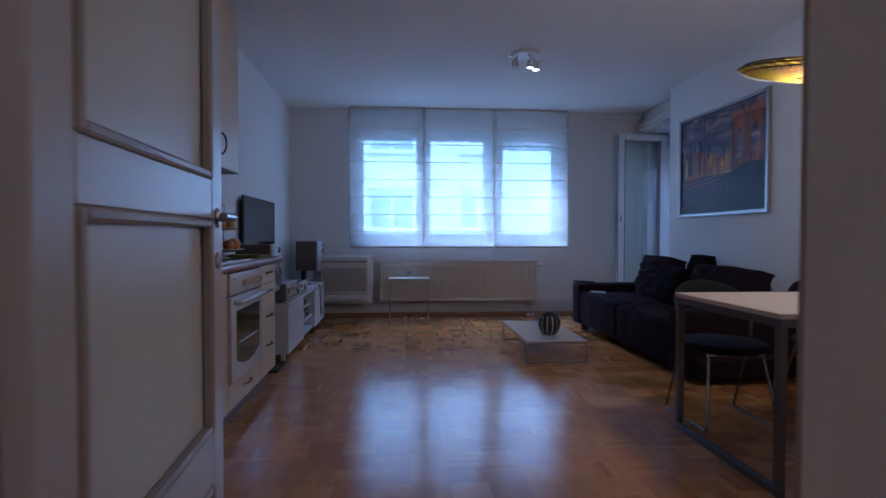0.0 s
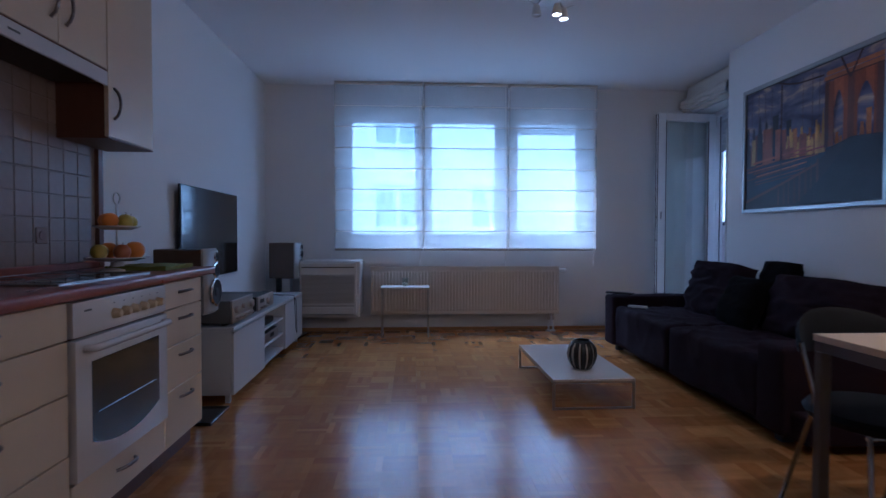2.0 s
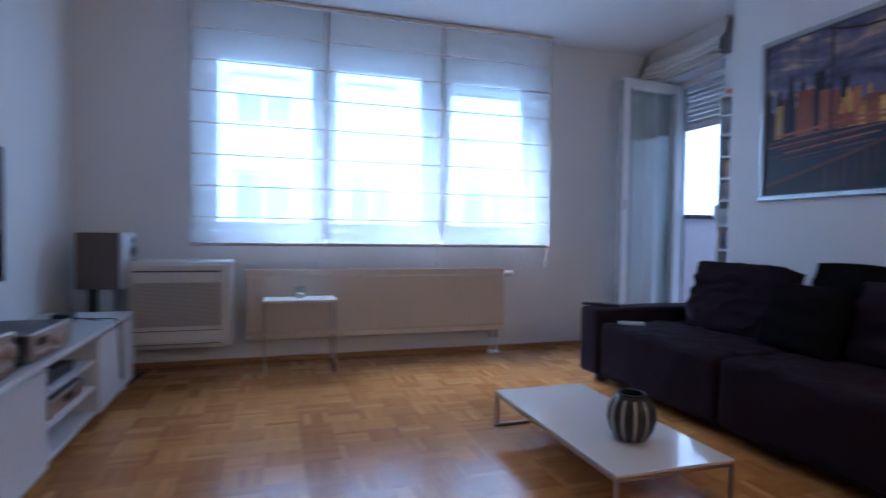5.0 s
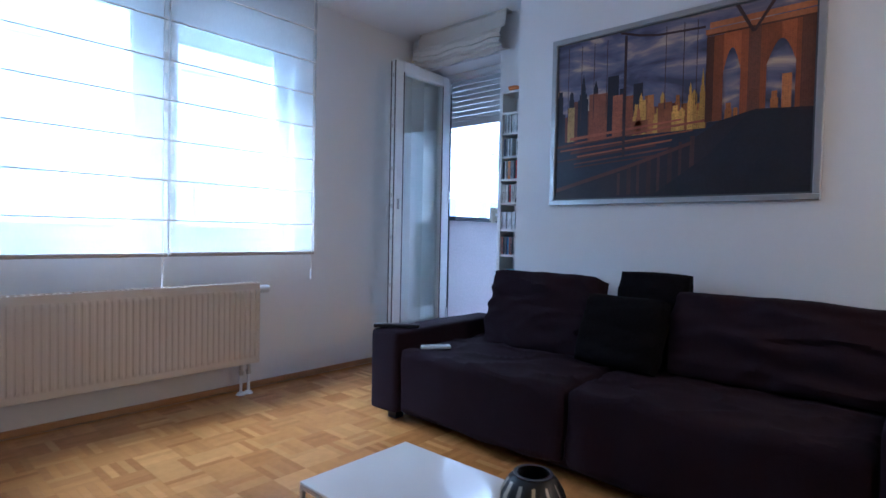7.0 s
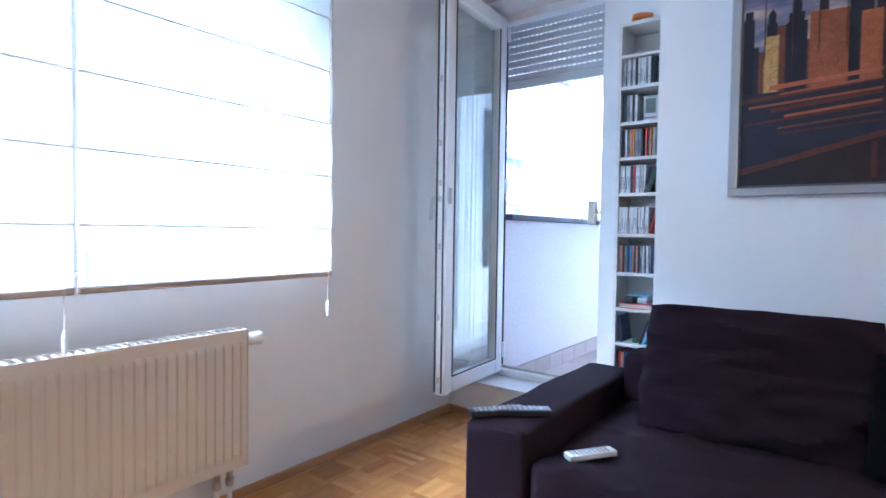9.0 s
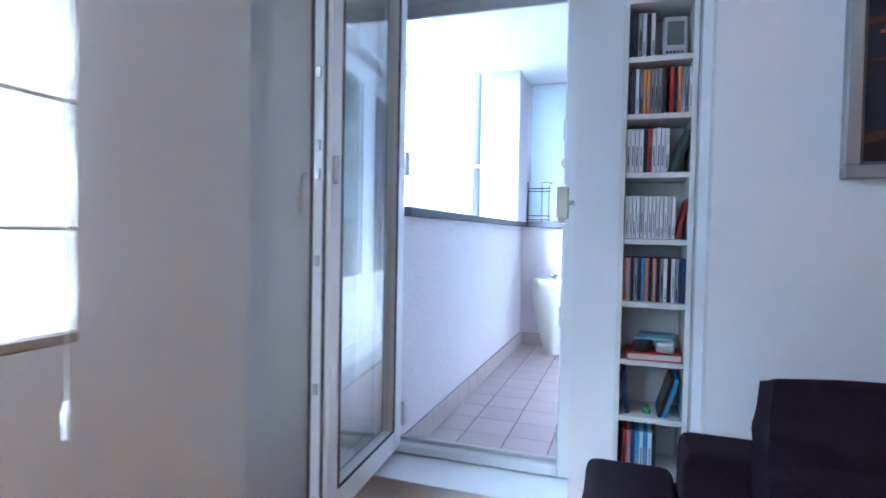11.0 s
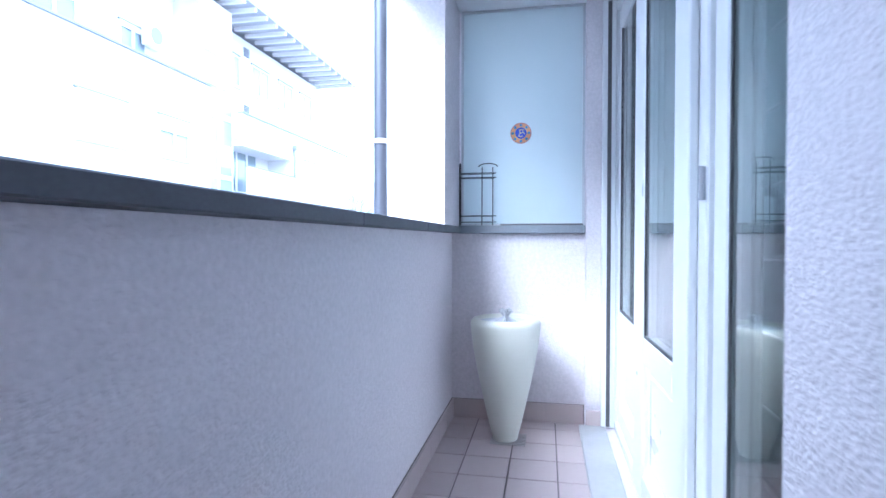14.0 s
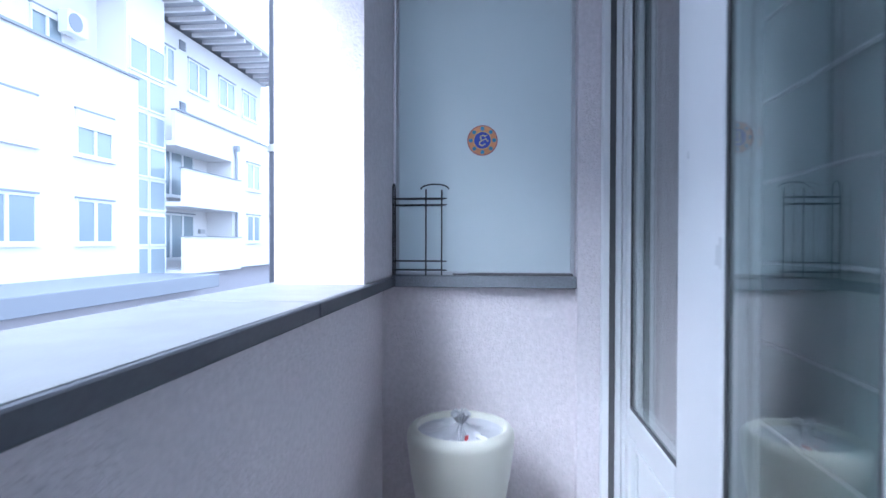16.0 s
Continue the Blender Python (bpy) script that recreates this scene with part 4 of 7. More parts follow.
    flat("printed_tower", [tower(0.16, 0.20, 0.655, 1), tower(0.20, 0.245, 0.650, 1), tower(0.27, 0.315, 0.625, 1), tower(0.325, 0.36, 0.61, 1)], orange, 5)
    flat("printed_tower", [tower(0.055, 0.09, 0.59, 1)], ink("ink_cream_tower", (0.42, 0.26, 0.08), 0.7), 5)
    gold, amber = ink("ink_gold_tower", (0.60, 0.32, 0.05), 0.7), ink("ink_amber_tower", (0.36, 0.13, 0.03), 0.6)
    for k in range(22):
        c = 0.36 + 0.27 * k / 22
        h = rnd.uniform(0.46, 0.60)
        flat("printed_gold_tower", [tower(c, c + rnd.uniform(0.014, 0.032), h, rnd.choice((1, 2, 3)), rnd.choice((0, 0, 0.03)))], gold if rnd.random() < 0.5 else amber, 6 + rnd.random() * 0.8)
    flat("printed_gold_tower", [tower(0.625, 0.645, 0.64, 3, 0.06), tower(0.58, 0.60, 0.60, 3, 0.03)], gold, 6.9)
    flat("printed_hall", [rect(0.355, 0.425, 0.38, 0.455), tower(0.37, 0.40, 0.51, 3, 0.02), tower(0.465, 0.52, 0.54, 1)], ink("ink_brick", (0.30, 0.10, 0.03), 0.5), 7)
    beam, dim_beam = ink("ink_red_beam", (0.30, 0.085, 0.035)), ink("ink_dim_beam", (0.10, 0.032, 0.022))
    for k in range(9):
        v = 0.20 + 0.022 * k
        u0, u1 = rnd.uniform(0, 0.12), rnd.uniform(0.42, 0.70)
        flat("printed_beam", [[(u0, v), (u1, v + 0.05), (u1, v + 0.05 + rnd.uniform(0.006, 0.014)), (u0, v + rnd.uniform(0.006, 0.02))]], beam if k in (3, 5, 7, 8) else dim_beam, 8 + 0.1 * k)
    stone = ink("ink_bridge_stone", (0.31, 0.085, 0.022), 0.35)
    shade = ink("ink_bridge_shade", (0.12, 0.042, 0.022), 0.35)
    flat("printed_bridge_tower", [rect(0.645, 0.672, 0.40, 0.86), rect(0.79, 0.83, 0.42, 0.88), rect(0.955, 1.0, 0.40, 0.90)], shade, 9)
    flat("printed_bridge_tower", [rect(0.672, 0.706, 0.40, 0.86), rect(0.765, 0.79, 0.42, 0.88), rect(0.83, 0.85, 0.42, 0.88), rect(0.94, 0.955, 0.40, 0.90)], stone, 9)
    for a, b in ((0.706, 0.765), (0.85, 0.94)):
        mid = (a + b) / 2
        steps = [(a + (mid - a) * k / 6, 0.66 + 0.12 * math.sin(math.pi / 2 * k / 6)) for k in range(7)]
        flat("printed_bridge_arch", [steps + [(mid, 0.88), (a, 0.88)]], stone, 9.2)
        steps = [(mid + (b - mid) * k / 6, 0.78 - 0.12 * (1 - math.cos(math.pi / 2 * k / 6))) for k in range(7)]
        flat("printed_bridge_arch", [steps + [(b, 0.88), (mid, 0.88)]], stone, 9.2)
    flat("printed_cornice", [rect(0.64, 1.0, 0.872, 0.90), rect(0.655, 1.0, 0.905, 0.935)], ink("ink_cornice", (0.34, 0.12, 0.04)), 9.6)
    flat("printed_cornice", [rect(0.645, 1.0, 0.862, 0.872)], shade, 9.7)
    flat("printed_tower", [tower(0.715, 0.74, 0.49, 2), tower(0.745, 0.76, 0.46, 1), tower(0.865, 0.89, 0.52, 2), tower(0.90, 0.93, 0.60, 1)], amber, 9.3)
    flat("printed_walkway", [[(0.0, 0.06), (0.35, 0.19), (0.58, 0.29), (0.70, 0.40), (0.82, 0.44), (1.0, 0.42), (1.0, 0), (0, 0)]], ink("ink_brown_walkway", (0.028, 0.017, 0.022)), 10)
    flat("printed_handrail", [[(0.0, 0.07), (0.35, 0.20), (0.60, 0.305), (0.60, 0.285), (0.35, 0.178), (0.0, 0.045)]], dim_beam, 10.4)
    rail_ink = ink("ink_dark_rail", (0.055, 0.020, 0.017))
    for k in range(8):
        c = 0.30 + 0.042 * k
        flat("printed_post", [rect(c, c + 0.012 + 0.006 * (k % 2), 0.02, 0.15 + 0.026 * k)], rail_ink, 10.2)
    flat("printed_shadow", [[(0.44, 0.0), (0.66, 0.22), (0.80, 0.43), (0.90, 0.425), (1.0, 0.40), (1.0, 0.0)]], ink("ink_black_shadow", (0.014, 0.012, 0.018)), 11)
    wire = ink("ink_cable", (0.055, 0.026, 0.026))
    flat("printed_cable", [[(0.30, 1.0), (0.38, 0.962), (0.46, 0.938), (0.64, 0.925), (0.64, 0.912), (0.46, 0.925), (0.38, 0.948), (0.30, 0.985)], [(0.74, 1.0), (0.80, 0.84), (0.812, 0.84), (0.755, 1.0)], [(0.87, 1.0), (0.80, 0.84), (0.812, 0.84), (0.885, 1.0)], rect(0.318, 0.330, 0.25, 0.97)], wire, 12)
    for a in (0.055, 0.12, 0.18, 0.24, 0.49, 0.56, 0.61):
        flat("printed_cable", [rect(a, a + 0.003, 0.5, 0.97)], wire, 12)


picture()


# ---- hallway door ----
door1 = tagged(new("door_1"), "open beige interior door with frosted glass panels", "door", kind="structure")
LEAF = material("grey_beige_door_lacquer", (0.50, 0.46, 0.44), 0.3, blotch=0.03, grain=0.02)
FROST = material("frosted_glass", (0.60, 0.58, 0.53), 0.35, blotch=0.04, blotch_scale=5, bump=0.2, bump_scale=300)
MOULD = material("dark_beige_moulding", (0.33, 0.27, 0.23), 0.4)
lf = part("leaf", boxes(((0, 0.0, 0.01), (0.04, 0.10, 2.03)), ((0, 0.745, 0.01), (0.04, 0.84, 2.03)), ((0, 0.10, 1.90), (0.04, 0.745, 2.03)), ((0, 0.10, 1.065), (0.04, 0.745, 1.165)), ((0, 0.10, 0.40), (0.04, 0.745, 0.53)), ((0, 0.10, 0.01), (0.04, 0.745, 0.14)), bevel=0.004), LEAF, door1, "grey-beige lacquered door leaf standing open")
lf.matrix_basis = pose(0.030, 1.79, 0, 0, 0, 3.5)
for z0, z1 in ((1.165, 1.90), (0.53, 1.065), (0.14, 0.40)):
    part("glass_panel", boxes(((0.012, 0.099, z0 - 0.001), (0.02, 0.746, z1 + 0.001))), FROST, lf, "frosted glass panel")
    part("moulding", boxes(((0.021, 0.10, z0), (0.046, 0.122, z1)), ((0.021, 0.723, z0), (0.046, 0.745, z1)), ((0.021, 0.122, z0), (0.046, 0.723, z0 + 0.02)), ((0.021, 0.122, z1 - 0.02), (0.046, 0.723, z1)), bevel=0.005), MOULD, lf)
BRASS = material("bronze_handle", (0.30, 0.26, 0.22), 0.3, metal=1.0)
hd = part("handle", tube(bent([(0.04, 0.79, 1.07), (0.085, 0.79, 1.07), (0.088, 0.66, 1.07)], 0.025), 0.010, 10), BRASS, lf, "bronze lever handle", True)
part("rosette", lathe([(0.026, 0), (0.026, 0.004), (0.02, 0.008), (0, 0.008)], 20), BRASS, hd).matrix_basis = pose(0.04, 0.79, 1.07, 0, 90, 0)
part("key_plate", lathe([(0.022, 0), (0.022, 0.004), (0.016, 0.007), (0, 0.007)], 20), BRASS, lf).matrix_basis = pose(0.04, 0.79, 0.96, 0, 90, 0)
part("lock_plate", boxes(((0.008, 0.8401, 0.93), (0.032, 0.842, 1.13))), BRASS, lf)
part("outer_handle", tube(bent([(0.0, 0.79, 1.07), (-0.05, 0.79, 1.07), (-0.053, 0.66, 1.07)], 0.025), 0.010, 10), BRASS, lf, smooth=True)


# ---- kitchen ----
FRONT = material("cream_cabinet_front", (0.60, 0.48, 0.33), 0.38, grain=0.015, grain_scale=20, blotch=0.02)
CARCASS = material("brown_cabinet_side", (0.13, 0.055, 0.03), 0.5, grain=0.15, stretch=(1, 1, 0.2))
WORKTOP = material("terracotta_worktop", (0.25, 0.066, 0.032), 0.3, grain=0.15, grain_scale=150, blotch=0.08, rough_var=0.08)
PLINTH = material("brown_plinth", (0.09, 0.04, 0.025), 0.5, grain=0.1)
HANDLE = material("pewter_handle", (0.19, 0.165, 0.155), 0.35, metal=1.0)
ENAMEL = material("white_oven_enamel", (0.62, 0.60, 0.60), 0.25, blotch=0.02)
KF, KW = -0.39, -0.898
TOPZ = 0.875


def bow(parent, at, span, upright=False):
    pts = []
    for k in range(9):
        s = -1 + k / 4
        pts.append((0.030 * (1 - s * s) ** 0.7 + 0.001, 0, s * span / 2) if upright else (0.030 * (1 - s * s) ** 0.7 + 0.001, s * span / 2, 0.006 * (1 - s * s)))
    h = part("handle", tube(pts, 0.0065, 8), HANDLE, parent, "bowed pewter handle", True)
    h.location = at
    return h


def base_unit(y0, y1, fronts, label, name="base_cabinet", upright=False):
    ob = thing(name, (KW, (y0 + y1) / 2, 0.0), label, "cabinet", "kitchen base cabinets")
    hw, f = (y1 - y0) / 2, KF - KW
    part("carcass", boxes(((0.0, -hw + 0.001, 0.10), (f - 0.02, hw - 0.001, TOPZ - 0.041))), CARCASS, ob)
    part("plinth", boxes(((0.02, -hw + 0.001, 0.0), (f - 0.06, hw - 0.001, 0.0995))), PLINTH, ob)
    for z0, z1 in fronts:
        tall = z1 - z0 > 0.4
        fr = part("door" if tall else "drawer", boxes(((f - 0.019, -hw + 0.002, z0 + 0.002), (f, hw - 0.002, z1 - 0.002)), bevel=0.002), FRONT, ob, "flat cream " + ("door" if tall else "drawer front"))
        bow(fr, (f, hw - 0.05, z1 - 0.18) if tall else (f, 0.0, z1 - 0.052), 0.13, tall)
    return ob


FOUR = [(0.105, 0.35), (0.35, 0.543), (0.543, 0.709), (0.709, 0.83)]
base_unit(3.285, 3.996, FOUR, "cream kitchen base cabinet with four wide drawers", "drawer_cabinet")
base_unit(4.648, 5.062, FOUR, "narrow cream kitchen cabinet with four drawers", "drawer_cabinet")
base_unit(2.70, 3.282, [(0.105, 0.709), (0.709, 0.83)], "cream kitchen sink cabinet with a door", "sink_cabinet")
base_unit(2.12, 2.698, [(0.105, 0.709), (0.709, 0.83)], "cream kitchen base cabinet with a door", "base_cabinet")


def oven():
    ob = thing("oven", (KW, 4.322, 0.0), "white built-in oven with knobs and a dark glass door", "oven")
    hw, f = 0.322, KF - KW
    part("housing", boxes(((0.0, -hw, 0.10), (f - 0.022, hw, TOPZ - 0.041))), CARCASS, ob)
    part("plinth", boxes(((0.02, -hw, 0.0), (f - 0.06, hw, 0.0995))), PLINTH, ob)
    dr = part("drawer", boxes(((f - 0.02, -hw + 0.002, 0.107), (f, hw - 0.002, 0.245)), bevel=0.002), FRONT, ob, "flat cream drawer front")
    bow(dr, (f, 0.0, 0.19), 0.13)
    pn = part("control_panel", boxes(((f - 0.02, -hw + 0.004, 0.712), (f + 0.012, hw - 0.004, 0.825)), bevel=0.006, segments=2), ENAMEL, ob, smooth=True)
    for k in range(6):
        kn = lathe([(0, 0.026), (0.012, 0.026), (0.016, 0.018), (0.019, 0.0)], 18)
        part("knob", kn, material("ivory_knob", (0.52, 0.42, 0.27), 0.4), pn, "ivory control knob", True).matrix_basis = pose(f + 0.012, -0.085 + k * 0.065, 0.762, 0, 90, 0)
    part("print_strip", boxes(*[((f + 0.0121, -0.088 + k * 0.065, 0.797), (f + 0.0125, -0.080 + k * 0.065, 0.802)) for k in range(6)], ((f + 0.0121, -0.26, 0.79), (f + 0.0125, -0.22, 0.797))), SEAL, pn)
    d = part("oven_door", boxes(((f - 0.018, -hw + 0.004, 0.254), (f + 0.018, hw - 0.004, 0.705)), bevel=0.008, segments=2), ENAMEL, ob, "white enamel oven door", True)
    bm = bmesh.new()
    n, pts = 12, []
    for k in range(n + 1):
        s = -1 + 2 * k / n
        pts.append((s * 0.235, 0.315 + 0.045 * s * s))
    vs = [bm.verts.new((f + 0.0195, y, z)) for y, z in pts] + [bm.verts.new((f + 0.0195, 0.235, 0.625)), bm.verts.new((f + 0.0195, -0.235, 0.625))]
    face = bm.faces.new(vs)
    r = bmesh.ops.extrude_face_region(bm, geom=[face])
    bmesh.ops.translate(bm, vec=(-0.004, 0, 0), verts=[v for v in r["geom"] if isinstance(v, bmesh.types.BMVert)])
    bmesh.ops.recalc_face_normals(bm, faces=bm.faces)
    part("oven_window", bm, material("dark_oven_glass", (0.016, 0.016, 0.018), 0.08, coat=0.3), d, "dark oven window")
    # thin steel line put before the glass as the glint of an oven rack
    part("rack_glint", tube([(f + 0.0205, -0.2, 0.45), (f + 0.0205, 0.2, 0.45)], 0.0012, 5), STEEL, d)
    part("handle", tube(bent([(f + 0.018, -0.27, 0.675), (f + 0.05, -0.27, 0.675), (f + 0.058, 0, 0.677), (f + 0.05, 0.27, 0.675), (f + 0.018, 0.27, 0.675)], 0.02), 0.0125, 10), ENAMEL, d, "white bar handle", True)


oven()
wt = thing("worktop", (KW, 3.64, TOPZ - 0.04), "reddish brown laminate kitchen worktop", "worktop")
part("slab", boxes(((0.0, -1.53, 0.0), (KF - KW + 0.035, 1.525, 0.04)), bevel=0.012, segments=3), WORKTOP, wt, smooth=True)
part("upstand", boxes(((0.001, -1.53, 0.0402), (0.02, 1.46, 0.075)), bevel=0.004), WORKTOP, wt)
hob = thing("hob", (-0.645, 4.33, TOPZ), "black ceramic hob set in the worktop", "hob")
part("glass_plate", boxes(((-0.20, -0.29, 0.0005), (0.20, 0.29, 0.006)), bevel=0.002), material("black_hob_glass", (0.012, 0.012, 0.014), 0.08), hob)
part("steel_rim", boxes(((-0.208, -0.298, 0.0), (-0.201, 0.298, 0.007)), ((0.201, -0.298, 0.0), (0.208, 0.298, 0.007)), ((-0.201, -0.298, 0.0), (0.201, -0.291, 0.007)), ((-0.201, 0.291, 0.0), (0.201, 0.298, 0.007))), STEEL, hob)
for a, b in ((-0.1, -0.14), (0.1, -0.14), (-0.1, 0.15), (0.1, 0.15)):
    part("zone_ring", tube([(a + 0.08 * math.cos(t), b + 0.08 * math.sin(t), 0.0062) for t in (2 * math.pi * k / 28 for k in range(28))], 0.0012, 4, True), material("grey_zone_print", (0.2, 0.2, 0.2), 0.4), hob)
sink = thing("sink", (-0.65, 3.02, TOPZ), "stainless steel kitchen sink in the worktop", "sink")
part("rim", boxes(((-0.19, -0.24, 0.0002), (0.19, 0.30, 0.005)), bevel=0.002), STEEL, sink)
part("basin", lathe([(0.15, 0.0058), (0.145, 0.0054), (0.10, 0.0052), (0, 0.0051)], 28), STEEL, sink, smooth=True)
tap = part("tap", tube(bent([(-0.15, 0.0, 0.0), (-0.15, 0.0, 0.20), (0.02, 0.0, 0.22), (0.03, 0.0, 0.17)], 0.05), 0.011, 10), CHROME, sink, "chrome mixer tap", True)

backsplash = structure("backsplash", boxes(((-0.8995, 2.12, TOPZ + 0.03), (-0.896, 5.075, 1.70))), material("beige_tile_grout", (0.30, 0.235, 0.20), 0.9, grain=0.08), "grey-beige square tiled kitchen splashback", "splashback")
KTILE = material("beige_wall_tile", (0.26, 0.195, 0.165), 0.42, gloss=0.3, grain=0.10, blotch=0.12, blotch_scale=8, piece=0.08, rough_var=0.06)
kt = mesh_of("tile", boxes(((0, -0.0495, -0.0495), (0.006, 0.0495, 0.0495)), bevel=0.0015), KTILE)
for i in range(28):
    for j in range(8 if 19 <= i < 26 else 6):
        q = new("tile", kt)
        q.parent = backsplash
        q.location = (-0.896, 2.19 + i * 0.1025, 0.957 + j * 0.1025)
structure("tile_edge", boxes(((-0.899, 5.05, TOPZ + 0.005), (-0.875, 5.09, 1.46)), bevel=0.002), CARCASS, "brown wooden strip ending the splashback", "trim")
sock = thing("wall_socket", (-0.889, 4.06, 1.25), "white light switch on the tiled splashback", "switch")
part("plate", boxes(((0, -0.04, -0.04), (0.008, 0.04, 0.04)), bevel=0.003), material("yellowed_plastic", (0.55, 0.45, 0.25), 0.4), sock)
part("rocker", boxes(((0.0082, -0.025, -0.025), (0.014, 0.025, 0.025)), bevel=0.002), PVC, sock)
outlet = thing("wall_socket", (-0.889, 4.643, 1.034), "small brown socket on the tiled splashback", "socket")
part("plate", boxes(((0, -0.035, -0.035), (0.007, 0.035, 0.035)), bevel=0.003), material("brown_socket_plastic", (0.16, 0.08, 0.04), 0.4), outlet)
part("insert", lathe([(0.02, 0.0), (0.02, 0.002), (0.017, 0.0022), (0, 0.0018)], 20), CARCASS, outlet).matrix_basis = pose(0.0072, 0, 0, 0, 90, 0)


def wall_unit(y0, y1, z0, z1, doors, label, handle_low=True, hinge=1):
    ob = thing("wall_cabinet", (KW, (y0 + y1) / 2, z0), label, "cabinet", "kitchen wall cabinets")
    hw, f, h = (y1 - y0) / 2, -0.666 - KW, z1 - z0
    part("carcass", boxes(((0.0, -hw + 0.001, 0.0), (f - 0.021, hw - 0.001, h))), CARCASS, ob)
    part("light_rail", boxes(((f - 0.02, -hw + 0.001, 0.0), (f - 0.001, hw - 0.001, 0.006))), CARCASS, ob)
    for k in range(doors):
        a, b = -hw + 2 * hw * k / doors, -hw + 2 * hw * (k + 1) / doors
        dr = part("door", boxes(((f - 0.019, a + 0.0015, 0.008), (f, b - 0.0015, h - 0.002)), bevel=0.002), FRONT, ob, "flat cream cabinet door")
        side = (b - 0.045 if k == 0 else a + 0.045) if doors == 2 else (b - 0.045 if hinge > 0 else a + 0.045)
        bow(dr, (f, side, 0.16), 0.14, True)
    return ob


wall_unit(2.45, 3.255, 1.46, 2.62, 2, "cream kitchen wall cabinet with two doors")
wall_unit(3.26, 4.085, 1.46, 2.62, 2, "cream kitchen wall cabinet beside the hood")
wall_unit(4.09, 4.75, 1.755, 2.62, 2, "short cream wall cabinet above the cooker hood")
wall_unit(4.755, 5.17, 1.465, 2.62, 1, "narrow cream wall cabinet with brown sides", hinge=-1)
hood = thing("cooker_hood", (KW, 4.42, 1.69), "slim grey cooker hood under the wall cabinet", "cooker hood")
part("body", boxes(((0.0, -0.325, 0.02), (0.225, 0.325, 0.064))), CARCASS, hood)
part("front_strip", boxes(((0.2255, -0.325, 0.0), (0.238, 0.325, 0.062)), bevel=0.003), material("grey_hood_paint", (0.50, 0.49, 0.50), 0.35), hood, "light grey front strip")
part("logo_bar", boxes(((0.2381, -0.27, 0.028), (0.2385, -0.21, 0.036))), SEAL, hood)
part("filter", boxes(((0.01, -0.31, 0.012), (0.215, 0.31, 0.0195))), material("dark_filter", (0.06, 0.055, 0.05), 0.5, metal=0.4), hood)

# bottle, tiered fruit stand and cloth on the worktop
bot = thing("bottle", (-0.70, 3.70, TOPZ), "green glass bottle with a paper label", "bottle")
gbody = part("body", lathe([(0, 0), (0.034, 0.0), (0.037, 0.006), (0.037, 0.15), (0.03, 0.185), (0.014, 0.215), (0.013, 0.255), (0.015, 0.258), (0, 0.26)], 24), material("green_bottle_glass", (0.01, 0.09, 0.035), 0.1), bot, smooth=True)
part("label", lathe([(0.0376, 0.05), (0.0376, 0.14)], 24), material("paper_label", (0.4, 0.38, 0.25), 0.7), gbody, "pale paper label")
part("cap", lathe([(0.0155, 0.245), (0.0155, 0.268), (0, 0.269)], 16), BLACK_PLASTIC, bot)


def fruit_stand():
    cx, cy = -0.66, 4.80
    ob = thing("fruit_stand", (cx, cy, TOPZ), "white two-tier fruit stand on the worktop", "fruit stand")
    CHINA = material("white_china", (0.68, 0.67, 0.66), 0.2)
    part("foot", lathe([(0, 0), (0.07, 0.0), (0.068, 0.008), (0.03, 0.02), (0.025, 0.04), (0, 0.04)], 28), CHINA, ob, smooth=True)
    for z, r in ((0.045, 0.128), (0.185, 0.095)):
        part("plate", lathe([(0, z), (r * 0.6, z), (r, z + 0.014), (r, z + 0.018), (r * 0.6, z + 0.006), (0, z + 0.005)], 32), CHINA, ob, smooth=True)
    part("rod", tube([(0, 0, 0.04), (0, 0, 0.30)], 0.005, 8), STEEL, ob)
    part("ring", tube([(0, 0.026 * math.cos(t), 0.326 + 0.026 * math.sin(t)) for t in (2 * math.pi * k / 20 for k in range(20))], 0.003, 6, True), STEEL, ob, "steel carrying ring")
    OR = material("orange_peel", (0.72, 0.24, 0.02), 0.4, bump=0.3, bump_scale=120, blotch=0.06)
    AP = material("yellow_apple_skin", (0.50, 0.40, 0.06), 0.3, blotch=0.2, blotch_scale=10)
    RD = material("red_apple_skin", (0.42, 0.13, 0.04), 0.3, blotch=0.3, blotch_scale=12)
    for kind, mt, x, y, z, r in (("orange", OR, 0.05, 0.055, 0.092, 0.043), ("apple", RD, 0.045, -0.045, 0.087, 0.036), ("apple", AP, -0.045, -0.06, 0.087, 0.036), ("orange", OR, -0.06, 0.04, 0.090, 0.04), ("apple", AP, 0.04, -0.005, 0.224, 0.034), ("apple", AP, 0.03, 0.06, 0.222, 0.030), ("orange", OR, 0.0, -0.058, 0.226, 0.036), ("orange", OR, -0.05, 0.01, 0.226, 0.036)):
        f = thing(kind, (cx + x, cy + y, TOPZ + z - r), "ripe orange lying on the fruit stand" if kind == "orange" else ("red apple lying on the fruit stand" if mt is RD else "yellow-green apple lying on the fruit stand"), kind, "fruit on the stand")
        dip = 0.8 if kind == "apple" else 0.93
        body = part("flesh", lathe([(0, r * (1 - dip) + 0.0)] + [(r * math.sin(a), r - r * math.cos(a) * (1 if a < 1.57 else 0.94)) for a in (math.pi * k / 12 for k in range(1, 12))] + [(0, 2 * r * dip * 1.0)], 20), mt, f, smooth=True)
        if kind == "apple":
            part("stalk", tube([(0, 0, 2 * r * 0.8), (0.003, 0, 2 * r * 0.8 + 0.02)], 0.0012, 5), CARCASS, f)


